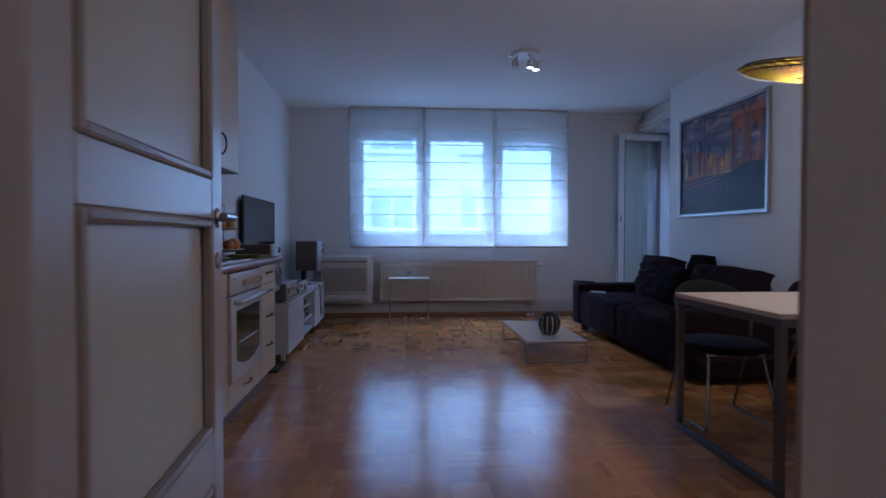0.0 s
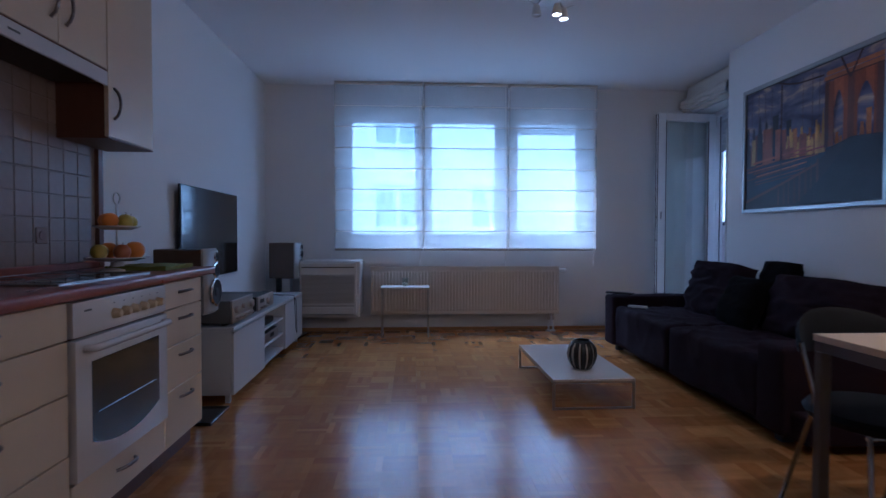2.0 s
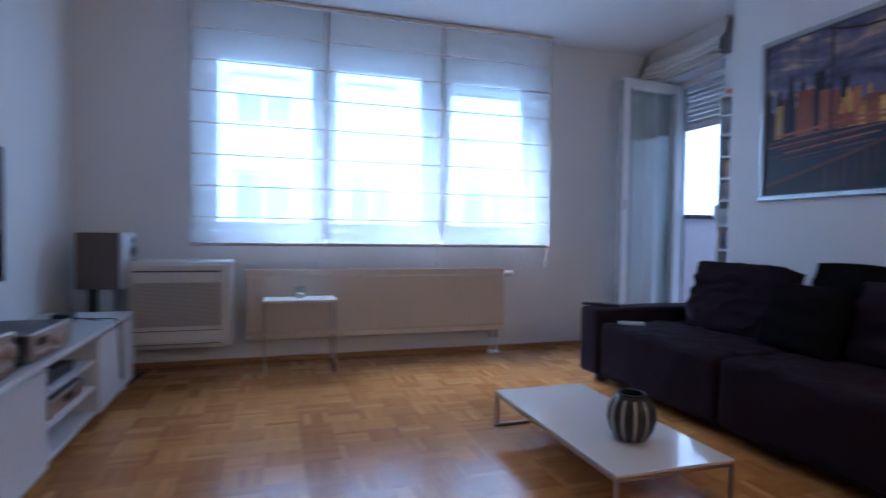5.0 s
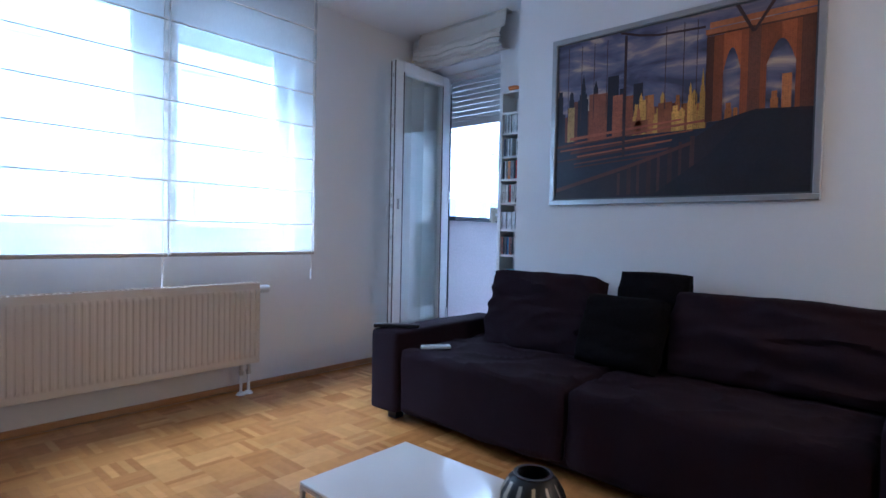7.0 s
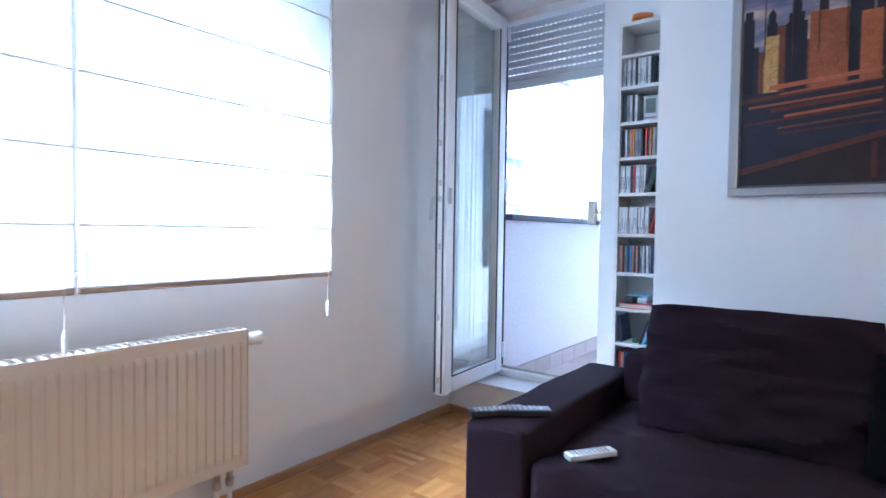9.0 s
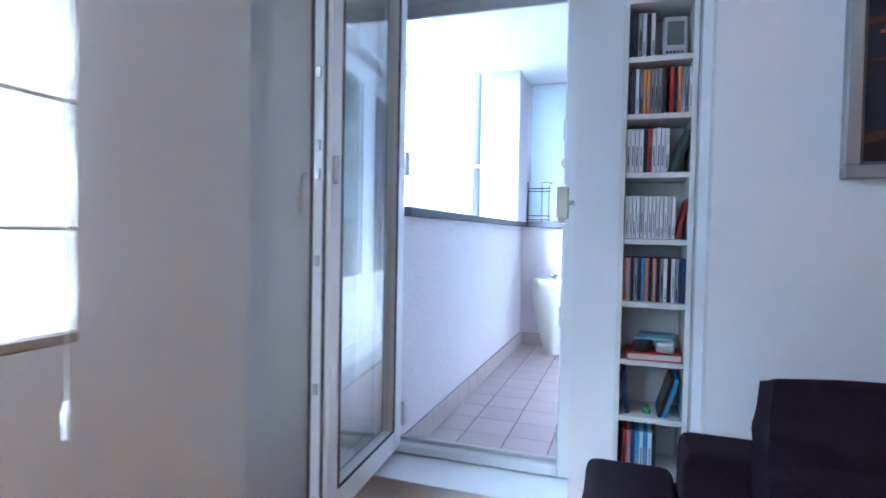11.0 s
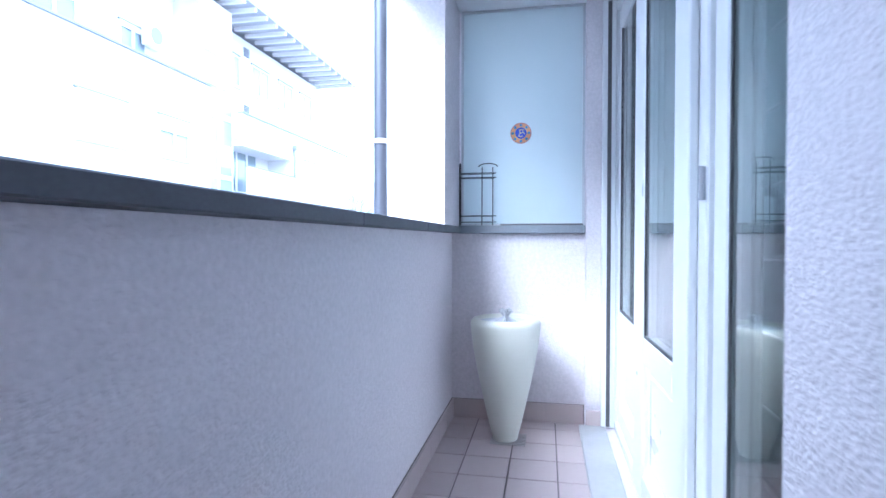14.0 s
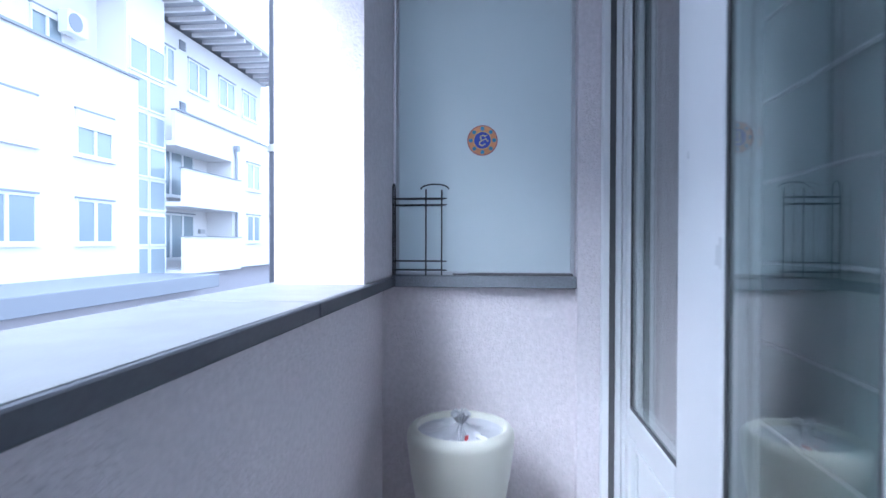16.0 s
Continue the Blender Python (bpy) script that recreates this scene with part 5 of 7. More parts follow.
fruit_stand()
cl = thing("kitchen_towel", (-0.56, 4.93, TOPZ), "folded olive green kitchen towel on the worktop", "towel")
tw = boxes(((-0.13, -0.17, 0.001), (0.13, 0.13, 0.016)))
bmesh.ops.subdivide_edges(tw, edges=tw.edges[:], cuts=8, use_grid_fill=True)
for v in tw.verts:
    if v.co.z > 0.005:
        v.co.z += 0.008 * noise.noise(v.co * 14) + 0.004
    v.co.x += 0.006 * noise.noise(v.co * 9 + Vector((3, 1, 0)))
part("cloth", tw, material("olive_towel", (0.17, 0.18, 0.035), 0.95, grain=0.2, grain_scale=160, bump=0.5, bump_scale=200), cl, smooth=True)


# ---- television corner ----
BENCH = material("white_bench_foil", (0.62, 0.62, 0.64), 0.35, grain=0.01, blotch=0.02)


def tv_bench():
    ob = thing("tv_bench", (-0.64, 6.65, 0.0), "long white television bench with two doors and open shelves", "tv bench")
    x0, x1, hy = -0.255, 0.23, 1.03
    part("top", boxes(((x0, -hy, 0.452), (x1, hy, 0.475)), bevel=0.002), BENCH, ob)
    part("bottom", boxes(((x0, -hy + 0.016, 0.06), (x1 - 0.02, hy - 0.016, 0.078))), BENCH, ob)
    for y in (-hy, -0.347, 0.315, hy - 0.016):
        part("side_panel", boxes(((x0, y, 0.06), (x1 - 0.02, y + 0.016, 0.4515))), BENCH, ob)
    part("back_panel", boxes(((x0, -hy, 0.06), (x0 + 0.005, hy, 0.4515))), BENCH, ob)
    for y0, y1 in ((-hy + 0.001, -0.335), (0.319, hy - 0.001)):
        d = part("door", boxes(((x1 - 0.019, y0, 0.06), (x1 - 0.001, y1, 0.438)), bevel=0.002), BENCH, ob, "smooth white bench door")
        part("grip", boxes(((x1 - 0.012, y0, 0.4385), (x1 + 0.004, y1, 0.447)), bevel=0.001), STEEL, d)
    for z in (0.19, 0.32):
        part("shelf_board", boxes(((x0 + 0.006, -0.33, z), (x1 - 0.02, 0.314, z + 0.015))), BENCH, ob)
    for y in (-hy + 0.04, hy - 0.08):
        for x in (x0 + 0.04, x1 - 0.07):
            part("foot", boxes(((x, y, 0.0), (x + 0.03, y + 0.03, 0.06)), bevel=0.002), BENCH, ob)


tv_bench()


def television():
    ob = thing("television", (-0.86, 6.51, 0.725), "large flat black television mounted on the wall", "television")
    part("screen", boxes(((0.0, -0.57, 0.0), (0.012, 0.57, 0.645)), bevel=0.002), material("black_glass_screen", (0.008, 0.009, 0.011), 0.07, coat=0.5), ob, "glossy black screen")
    part("back", boxes(((-0.028, -0.45, 0.1), (-0.0005, 0.45, 0.5)), bevel=0.008), BLACK_PLASTIC, ob)
    part("bezel", boxes(((-0.004, -0.574, -0.004), (0.014, 0.574, -0.0005)), ((-0.004, -0.574, 0.6455), (0.014, 0.574, 0.649)), ((-0.004, -0.574, -0.0005), (0.014, -0.5705, 0.6455)), ((-0.004, 0.5705, -0.0005), (0.014, 0.574, 0.6455))), BLACK_PLASTIC, ob)
    part("logo_bar", boxes(((0.0125, -0.04, 0.008), (0.0132, 0.04, 0.013))), SILVER, ob)
    part("wall_mount", boxes(((-0.038, -0.15, 0.2), (-0.0285, 0.15, 0.4))), BLACK_PLASTIC, ob)
    part("cable", tube(bent([(-0.02, 0.2, 0.1), (-0.025, 0.21, -0.08), (-0.02, 0.16, -0.245)], 0.05), 0.004, 6), BLACK_PLASTIC, ob)


television()


def hifi(name, y0, y1, h, label, front, big):
    ob = thing(name, (-0.62, (y0 + y1) / 2, 0.476), label, "hi-fi unit", "hi-fi units on the bench")
    hw = (y1 - y0) / 2
    for x in (-0.16, 0.13):
        for y in (-hw + 0.04, hw - 0.04):
            part("foot", lathe([(0.02, 0), (0.02, 0.012), (0, 0.012)], 12), BLACK_PLASTIC, ob).location = (x, y, 0)
    part("case", boxes(((-0.2, -hw + 0.004, 0.012), (0.175, hw - 0.004, h - 0.002)), bevel=0.003), material(name + "_case", (0.10, 0.10, 0.105) if not big else (0.20, 0.18, 0.17), 0.4, metal=0.5), ob)
    fp = part("front_panel", boxes(((0.1755, -hw, 0.012), (0.19, hw, h)), bevel=0.003), front, ob, "brushed champagne silver front")
    for y, z, r in ([(-hw * 0.72, h * 0.62, 0.024), (hw * 0.75, h * 0.62, 0.024), (-hw * 0.1, h * 0.66, 0.016)] + [(-hw * 0.7 + k * hw * 0.2, h * 0.28, 0.009) for k in range(8)] if big else [(hw * 0.15, h * 0.55, 0.027)] + [(-hw * 0.7 + k * 0.03, h * 0.3, 0.006) for k in range(4)]):
        part("knob", lathe([(0, 0.022), (r * 0.9, 0.022), (r, 0.018), (r, 0)], 20), front, fp, smooth=True).matrix_basis = pose(0.19, y, z, 0, 90, 0)
    if not big:
        part("display", boxes(((0.1902, -hw * 0.75, h * 0.55), (0.1908, -hw * 0.25, h * 0.8))), BLACK_PLASTIC, fp)


CHAMP = material("champagne_aluminium", (0.60, 0.54, 0.50), 0.3, metal=0.9, grain=0.03, stretch=(1, 8, 1))
hifi("amplifier", 5.66, 6.09, 0.155, "silver stereo amplifier with many knobs", CHAMP, True)
hifi("cd_player", 6.22, 6.64, 0.115, "dark compact disc player with a silver front", CHAMP, False)
for nm, y, z, sz, fr, lab in (("set_top_box", 6.62, 0.3355, (0.13, 0.15, 0.045), BLACK_PLASTIC, "black set-top box on the bench shelf"), ("tuner", 6.64, 0.2055, (0.15, 0.20, 0.075), CHAMP, "silver tuner on the bench shelf")):
    o = thing(nm, (-0.60, y, z), lab, "hi-fi unit")
    part("case", boxes(((-sz[0], -sz[1], 0), (sz[0], sz[1], sz[2])), bevel=0.003), BLACK_PLASTIC, o)
    p = part("front_panel", boxes(((sz[0] + 0.0005, -sz[1], 0), (sz[0] + 0.008, sz[1], sz[2])), bevel=0.002), fr, o)
    part("display", boxes(((sz[0] + 0.0082, -0.05, sz[2] * 0.35), (sz[0] + 0.009, 0.06, sz[2] * 0.75))), BLACK_PLASTIC, p)
modem = thing("modem", (-0.66, 7.28, 0.476), "small black modem box on the bench", "modem")
part("case", boxes(((-0.04, -0.06, 0), (0.04, 0.06, 0.05)), bevel=0.004), BLACK_PLASTIC, modem)
part("cable", tube(bent([(0.04, 0.0, 0.02), (0.255, 0.02, 0.01), (0.262, 0.04, -0.3), (0.262, 0.09, -0.36), (0.262, 0.06, -0.02), (0.04, 0.03, 0.02)], 0.03), 0.003, 6), BLACK_PLASTIC, modem, "black cable hanging over the bench door")


def speaker(at, label):
    ob = thing("speaker", at, label, "loudspeaker", "loudspeakers on stands")
    SID = material("dark_speaker_veneer", (0.10, 0.075, 0.06), 0.45, grain=0.1, stretch=(1, 1, 0.2))
    part("stand_base", boxes(((-0.17, -0.15, 0.0), (0.17, 0.15, 0.02)), bevel=0.004), material("black_glass_base", (0.01, 0.01, 0.012), 0.1), ob, "black glass stand base")
    part("stand_column", boxes(((-0.045, -0.04, 0.02), (0.045, 0.04, 0.60)), bevel=0.012, segments=2), SILVER, ob, "silver stand column", True)
    part("stand_back", boxes(((-0.10, -0.05, 0.02), (-0.05, 0.05, 0.60))), BLACK_PLASTIC, ob)
    cab = part("cabinet", boxes(((-0.15, -0.1, 0.601), (0.105, 0.1, 0.957)), bevel=0.004), SID, ob)
    fb_bm = bmesh.new()
    cols = []
    for k in range(13):
        q = -1 + k / 6
        bulge = 0.034 * math.cos(q * math.pi / 2) ** 0.7
        cols.append([fb_bm.verts.new((x, 0.1 * q, z)) for x, z in ((0.1055, 0.601), (0.112 + bulge * 0.5, 0.596), (0.117 + bulge, 0.612), (0.117 + bulge, 0.945), (0.112 + bulge * 0.6, 0.962), (0.1055, 0.957))])
    for a, b in zip(cols, cols[1:]):
        for k in range(6):
            fb_bm.faces.new((a[k], b[k], b[(k + 1) % 6], a[(k + 1) % 6]))
    fb_bm.faces.new(cols[0]), fb_bm.faces.new(cols[-1][::-1])
    bmesh.ops.recalc_face_normals(fb_bm, faces=fb_bm.faces)
    baf = part("baffle", fb_bm, SILVER, cab, "silver rounded front baffle", True)
    for z, r in ((0.715, 0.080), (0.838, 0.044), (0.915, 0.028)):
        part("driver_ring", lathe([(r * 0.86, 0.0), (r * 0.86, 0.008), (r, 0.006), (r * 1.02, 0)], 28), CHROME, baf).matrix_basis = pose(0.149, 0, z, 0, 90, 0)
        part("driver", lathe([(r * 0.86, 0.005), (r * 0.6, 0.0025), (r * 0.3, 0.002), (r * 0.25, 0.006), (0, 0.009)], 28), material("dark_cone", (0.02, 0.02, 0.025), 0.45), baf, "dark speaker cone", True).matrix_basis = pose(0.1492, 0, z, 0, 90, 0)
    return ob


spk = speaker((-0.585, 5.40, 0.0), "silver and dark wood loudspeaker on a stand")
copy_thing(spk, pose(-0.60, 7.88, 0.0, 0, 0, -8))


# ---- dining corner ----
FRAME_STEEL = material("grey_painted_steel", (0.13, 0.115, 0.112), 0.4, metal=0.7, blotch=0.04)


def dining_table():
    ob = thing("dining_table", (2.66, 3.53, 0.0), "white-topped dining table with a square steel frame", "dining table")
    hx, hy, s = 0.70, 0.405, 0.0165
    part("tabletop", boxes(((-hx, -hy, 0.703), (hx, hy, 0.725)), bevel=0.002), material("cream_laminate", (0.56, 0.45, 0.34), 0.35, blotch=0.02), ob, "cream laminate top")
    part("apron", boxes(((-hx + 0.003, -hy + 0.003, 0.67), (hx - 0.003, -hy + 0.036, 0.7025)), ((-hx + 0.003, hy - 0.036, 0.67), (hx - 0.003, hy - 0.003, 0.7025)), ((-hx + 0.003, -hy + 0.036, 0.67), (-hx + 0.036, hy - 0.036, 0.7025)), ((hx - 0.036, -hy + 0.036, 0.67), (hx - 0.003, hy - 0.036, 0.7025)), bevel=0.002), FRAME_STEEL, ob)
    for sx in (-1, 1):
        for sy in (-1, 1):
            cx, cy = sx * (hx - 0.02), sy * (hy - 0.02)
            part("leg", boxes(((cx - s, cy - s, 0.034), (cx + s, cy + s, 0.669)), bevel=0.002), FRAME_STEEL, ob)
        part("floor_rail", boxes(((sx * (hx - 0.02) - s, -hy + 0.0035, 0.0), (sx * (hx - 0.02) + s, hy - 0.0035, 0.033)), bevel=0.002), FRAME_STEEL, ob)


dining_table()


def dining_chair():
    ob = thing("dining_chair", (2.28, 4.02, 0.0), "black upholstered chair with thin chrome runner legs", "chair", "chairs round the table", 180)
    CHAIR_STEEL = material("dulled_chrome", (0.32, 0.32, 0.34), 0.22, metal=1.0)
    LEATHER = material("black_leatherette", (0.0055, 0.0055, 0.007), 0.65, gloss=0.18, blotch=0.1, bump=0.15, bump_scale=150)
    part("seat", lathe([(0, 0.395), (0.18, 0.395), (0.220, 0.408), (0.232, 0.428), (0.22, 0.446), (0.16, 0.455), (0, 0.450)], 40), LEATHER, ob, "round black padded seat", True)
    bm = bmesh.new()
    n, rows = 16, []
    for k in range(n + 1):
        a = radians(-68 + 136 * k / n)
        drop = 0.10 * (abs(k - n / 2) / (n / 2)) ** 2.2
        col = []
        for r, z in ((0.232, 0.60 + drop * 0.2), (0.248, 0.605 + drop * 0.2), (0.255, 0.75 - drop), (0.245, 0.765 - drop), (0.235, 0.75 - drop)):
            col.append(bm.verts.new((r * math.sin(a), -r * math.cos(a), z)))
        rows.append(col)
    for a, b in zip(rows, rows[1:]):
        for k in range(5):
            bm.faces.new((a[k], a[(k + 1) % 5], b[(k + 1) % 5], b[k]))
    bm.faces.new(rows[0]), bm.faces.new(rows[-1][::-1])
    bmesh.ops.recalc_face_normals(bm, faces=bm.faces)
    part("backrest", bm, LEATHER, ob, "curved black backrest", True)
    for sx in (-1, 1):
        pts = bent([(sx * 0.15, 0.12, 0.402), (sx * 0.20, 0.20, 0.008), (sx * 0.21, -0.22, 0.008), (sx * 0.20, -0.05, 0.46), (sx * 0.228, -0.09, 0.66)], 0.03)
        part("side_frame", tube(pts, 0.008, 8), CHAIR_STEEL, ob, "chrome runner frame", True)
    part("crossbar", tube([(-0.16, 0.12, 0.390), (0.16, 0.12, 0.390)], 0.007, 8), CHROME, ob)
    return ob


chair = dining_chair()
copy_thing(chair, pose(2.98, 4.03, 0, 0, 0, 176))
copy_thing(chair, pose(2.52, 3.22, 0, 0, 0, 8))
bowl = thing("bowl", (2.60, 3.42, 0.7252), "glossy orange bowl on the dining table", "bowl")
part("shell", lathe([(0, 0.0), (0.05, 0.0), (0.075, 0.012), (0.095, 0.05), (0.092, 0.088), (0.086, 0.088), (0.088, 0.05), (0.07, 0.018), (0, 0.01)], 36), material("orange_glaze", (0.75, 0.10, 0.012), 0.2, coat=0.4), bowl, smooth=True)


# ---- lamps ----
def pendant():
    ob = thing("pendant_lamp", (2.46, 3.50, 1.785), "flat yellow and orange woven pendant lamp above the table", "pendant lamp")
    YEL = material("yellow_ribbon", (0.62, 0.48, 0.01), 0.5, grain=0.05)
    ORG = material("orange_ribbon", (0.72, 0.10, 0.02), 0.5, grain=0.05)
    DRK = material("dark_rattan", (0.07, 0.05, 0.03), 0.6, grain=0.2)
    ring = lambda r, z: [(r * math.cos(2 * math.pi * k / 48), r * math.sin(2 * math.pi * k / 48), z) for k in range(48)]
    for r, z in ((0.53, 0.0), (0.50, 0.022), (0.50, -0.022), (0.17, 0.068), (0.19, -0.055)):
        part("hoop", tube(ring(r, z), 0.005, 6, True), DRK, ob, "dark hoop")

    def strip_bm(upper):
        bm = bmesh.new()
        prev = None
        for k in range(9):
            s = k / 8
            r = 0.175 + (0.525 - 0.175) * s
            z = (0.068 if upper else -0.055) * (1 - s ** 2.2)
            a = (0.55 if upper else -0.55) * s
            w = 0.022 + 0.008 * s
            c = Vector((r * math.cos(a), r * math.sin(a), z))
            t = Vector((-math.sin(a + 0.5), math.cos(a + 0.5), 0))
            quad = [bm.verts.new(c - t * w), bm.verts.new(c + t * w), bm.verts.new(c + t * w + Vector((0, 0, 0.0015))), bm.verts.new(c - t * w + Vector((0, 0, 0.0015)))]
            if prev:
                for i in range(4):
                    bm.faces.new((prev[i], prev[(i + 1) % 4], quad[(i + 1) % 4], quad[i]))
            prev = quad
        bmesh.ops.recalc_face_normals(bm, faces=bm.faces)
        return bm

    ob.scale = (0.82, 0.30, 0.72)
    meshes = {}
    for upper in (True, False):
        for mt in (YEL, ORG, DRK):
            meshes[upper, mt.name] = mesh_of("ribbon", strip_bm(upper), mt)
    n = 34
    for upper in (True, False):
        for k in range(n):
            deg = 360 * k / n
            mt = DRK if 285 < deg < 312 or 100 < deg < 122 else (YEL if 122 <= deg <= 285 else ORG)
            q = new("ribbon", meshes[upper, mt.name])
            q.parent = ob
            q.rotation_euler = (0, 0, radians(deg))
    part("diffuser", lathe([(0, -0.082), (0.09, -0.078), (0.14, -0.066), (0.155, -0.05), (0.15, -0.045), (0, -0.045)], 32), glow("warm_lamp_glass", (1.0, 0.86, 0.62), 1.2), ob, "glowing white glass diffuser", True)
    part("holder", lathe([(0, -0.039), (0.03, -0.03), (0.03, 0.06), (0.012, 0.09), (0, 0.09)], 16), DRK, ob)
    part("cable", tube([(0, 0, 0.09), (0, 0, 1.18)], 0.003, 6), DRK, ob)
    part("cable_ball", lathe([(0, 0.245), (0.018, 0.25), (0.03, 0.27), (0.03, 0.285), (0.018, 0.305), (0, 0.31)], 18), STEEL, ob, smooth=True)
    lamp("pendant_bulb", "POINT", pose(2.46, 3.50, 1.66), 2.4, (1.0, 0.66, 0.36), 0.06)


pendant()


def spot_lamp():
    ob = thing("ceiling_spotlight", (1.60, 5.93, CEILING), "white round ceiling lamp with three small spots", "ceiling lamp")
    WH = material("white_lamp_paint", (0.66, 0.65, 0.63), 0.35)
    part("base_plate", lathe([(0.13, 0.0), (0.13, -0.012), (0.12, -0.022), (0.04, -0.03), (0, -0.03)], 36), WH, ob, smooth=True)
    for k, (x, y, lit) in enumerate(((-0.10, -0.03, 0), (0.02, -0.10, 1), (0.10, 0.02, 1))):
        arm = part("arm", tube(bent([(x * 0.7, y * 0.7, -0.022), (x * 0.85, y * 0.85, -0.05), (x, y, -0.055)], 0.01), 0.006, 8), STEEL, ob)
        sh = part("shade", lathe([(0, -0.05), (0.018, -0.052), (0.024, -0.07), (0.034, -0.125), (0.03, -0.125), (0.02, -0.075), (0, -0.07)], 24), WH, ob, "white conical spot shade", True)
        sh.location = (x, y, -0.01 - 0.02 * (k == 1))
        part("knob", tube([(x * 1.0, y * 1.0, -0.06), (x * 1.7, y * 1.5, -0.035)], 0.0025, 6), STEEL, ob)
        bulb = part("bulb", lathe([(0, -0.122), (0.022, -0.12), (0.026, -0.112), (0.02, -0.09), (0, -0.085)], 18), glow("spot_bulb", (1.0, 0.88, 0.72), 2.0) if lit else PVC, sh, "lit spot bulb" if lit else "", True)
        if lit:
            lamp("spot_light", "SPOT", look((1.60 + x, 5.93 + y, CEILING - 0.17), (1.60 + x, 5.93 + y, 0)), 0.5, (1.0, 0.85, 0.65), 0.03, spot=100)


spot_lamp()
# unseen hallway lamp, added so warm light reaches the doorway and kitchen fronts
lamp("hall_light", "POINT", pose(0.7, -0.3, 2.3), 1.5, (1.0, 0.70, 0.42), 0.1)
hl = thing("ceiling_lamp", (0.7, -0.3, 2.5), "unseen round hallway ceiling lamp added for warm light", "ceiling lamp")
part("shade", lathe([(0.14, 0.0), (0.14, -0.02), (0.10, -0.06), (0, -0.07)], 28), glow("hall_lamp_glass", (1.0, 0.8, 0.6), 0.6), hl, smooth=True)


# ---- balcony fittings ----
french = tagged(new("door_3"), "white plastic french doors onto the balcony", "door", kind="structure")
FY = 7.065
part("door_frame", boxes(((4.572, FY - 0.06, 0.09), (4.60, FY + 0.06, 2.395)), ((6.815, FY - 0.06, 0.09), (6.843, FY + 0.06, 2.395)), ((5.115, FY - 0.06, 0.09), (5.285, FY + 0.06, 2.395)), ((4.60, FY - 0.06, 0.09), (5.115, FY + 0.06, 0.13)), ((5.285, FY - 0.06, 0.09), (6.815, FY + 0.06, 0.13)), ((4.60, FY - 0.06, 2.34), (5.115, FY + 0.06, 2.395)), ((5.285, FY - 0.06, 2.34), (6.815, FY + 0.06, 2.395)), bevel=0.006), PVC, french)
part("shutter_rail", boxes(((6.805, FY + 0.0605, 0.09), (6.848, FY + 0.13, 2.395)), ((5.18, FY + 0.0605, 0.09), (5.225, FY + 0.085, 2.395)), bevel=0.004), PVC, french)
part("rail_groove", boxes(((6.799, FY + 0.085, 0.1), (6.8045, FY + 0.105, 2.39)), ((5.292, FY + 0.0455, 0.13), (5.298, FY + 0.062, 2.34))), SEAL, french)


def french_leaf(x0, x1, glass_z, w0=0.12, w1=0.12):
    lf2 = part("leaf", boxes(((x0, FY - 0.03, 0.132), (x0 + w0, FY + 0.045, 2.338)), ((x1 - w1, FY - 0.03, 0.132), (x1, FY + 0.045, 2.338)), ((x0 + w0, FY - 0.03, 2.22), (x1 - w1, FY + 0.045, 2.338)),
                             ((x0 + w0, FY - 0.03, 0.132), (x1 - w1, FY + 0.045, 0.24)), *([((x0 + w0, FY - 0.03, glass_z - 0.10), (x1 - w1, FY + 0.045, glass_z))] if glass_z > 0.3 else []), bevel=0.008), PVC, french, "white plastic door leaf")
    p = part("pane", boxes(((x0 + w0 - 0.005, FY + 0.016, max(glass_z, 0.24) - 0.005), (x1 - w1 + 0.005, FY + 0.034, 2.225))), GLASS, lf2, "clear glass pane")
    p.visible_shadow = False
    g = max(glass_z, 0.24)
    part("seal", boxes(((x0 + w0 - 0.002, FY + 0.0345, g), (x0 + w0 + 0.006, FY + 0.041, 2.22)), ((x1 - w1 - 0.006, FY + 0.0345, g), (x1 - w1 + 0.002, FY + 0.041, 2.22)), ((x0 + w0 + 0.006, FY + 0.0345, g - 0.002), (x1 - w1 - 0.006, FY + 0.041, g + 0.006))), SEAL, lf2)
    if glass_z > 0.3:
        part("lower_panel", boxes(((x0 + w0 - 0.004, FY - 0.01, 0.236), (x1 - w1 + 0.004, FY + 0.022, glass_z - 0.096))), PVC, lf2)
        part("panel_moulding", boxes(((x0 + w0 + 0.03, FY + 0.0225, 0.27), (x0 + w0 + 0.045, FY + 0.03, glass_z - 0.13)), ((x1 - w1 - 0.045, FY + 0.0225, 0.27), (x1 - w1 - 0.03, FY + 0.03, glass_z - 0.13)), ((x0 + w0 + 0.045, FY + 0.0225, 0.27), (x1 - w1 - 0.045, FY + 0.03, 0.285)), ((x0 + w0 + 0.045, FY + 0.0225, glass_z - 0.145), (x1 - w1 - 0.045, FY + 0.03, glass_z - 0.13)), bevel=0.003), PVC, lf2)
    return lf2


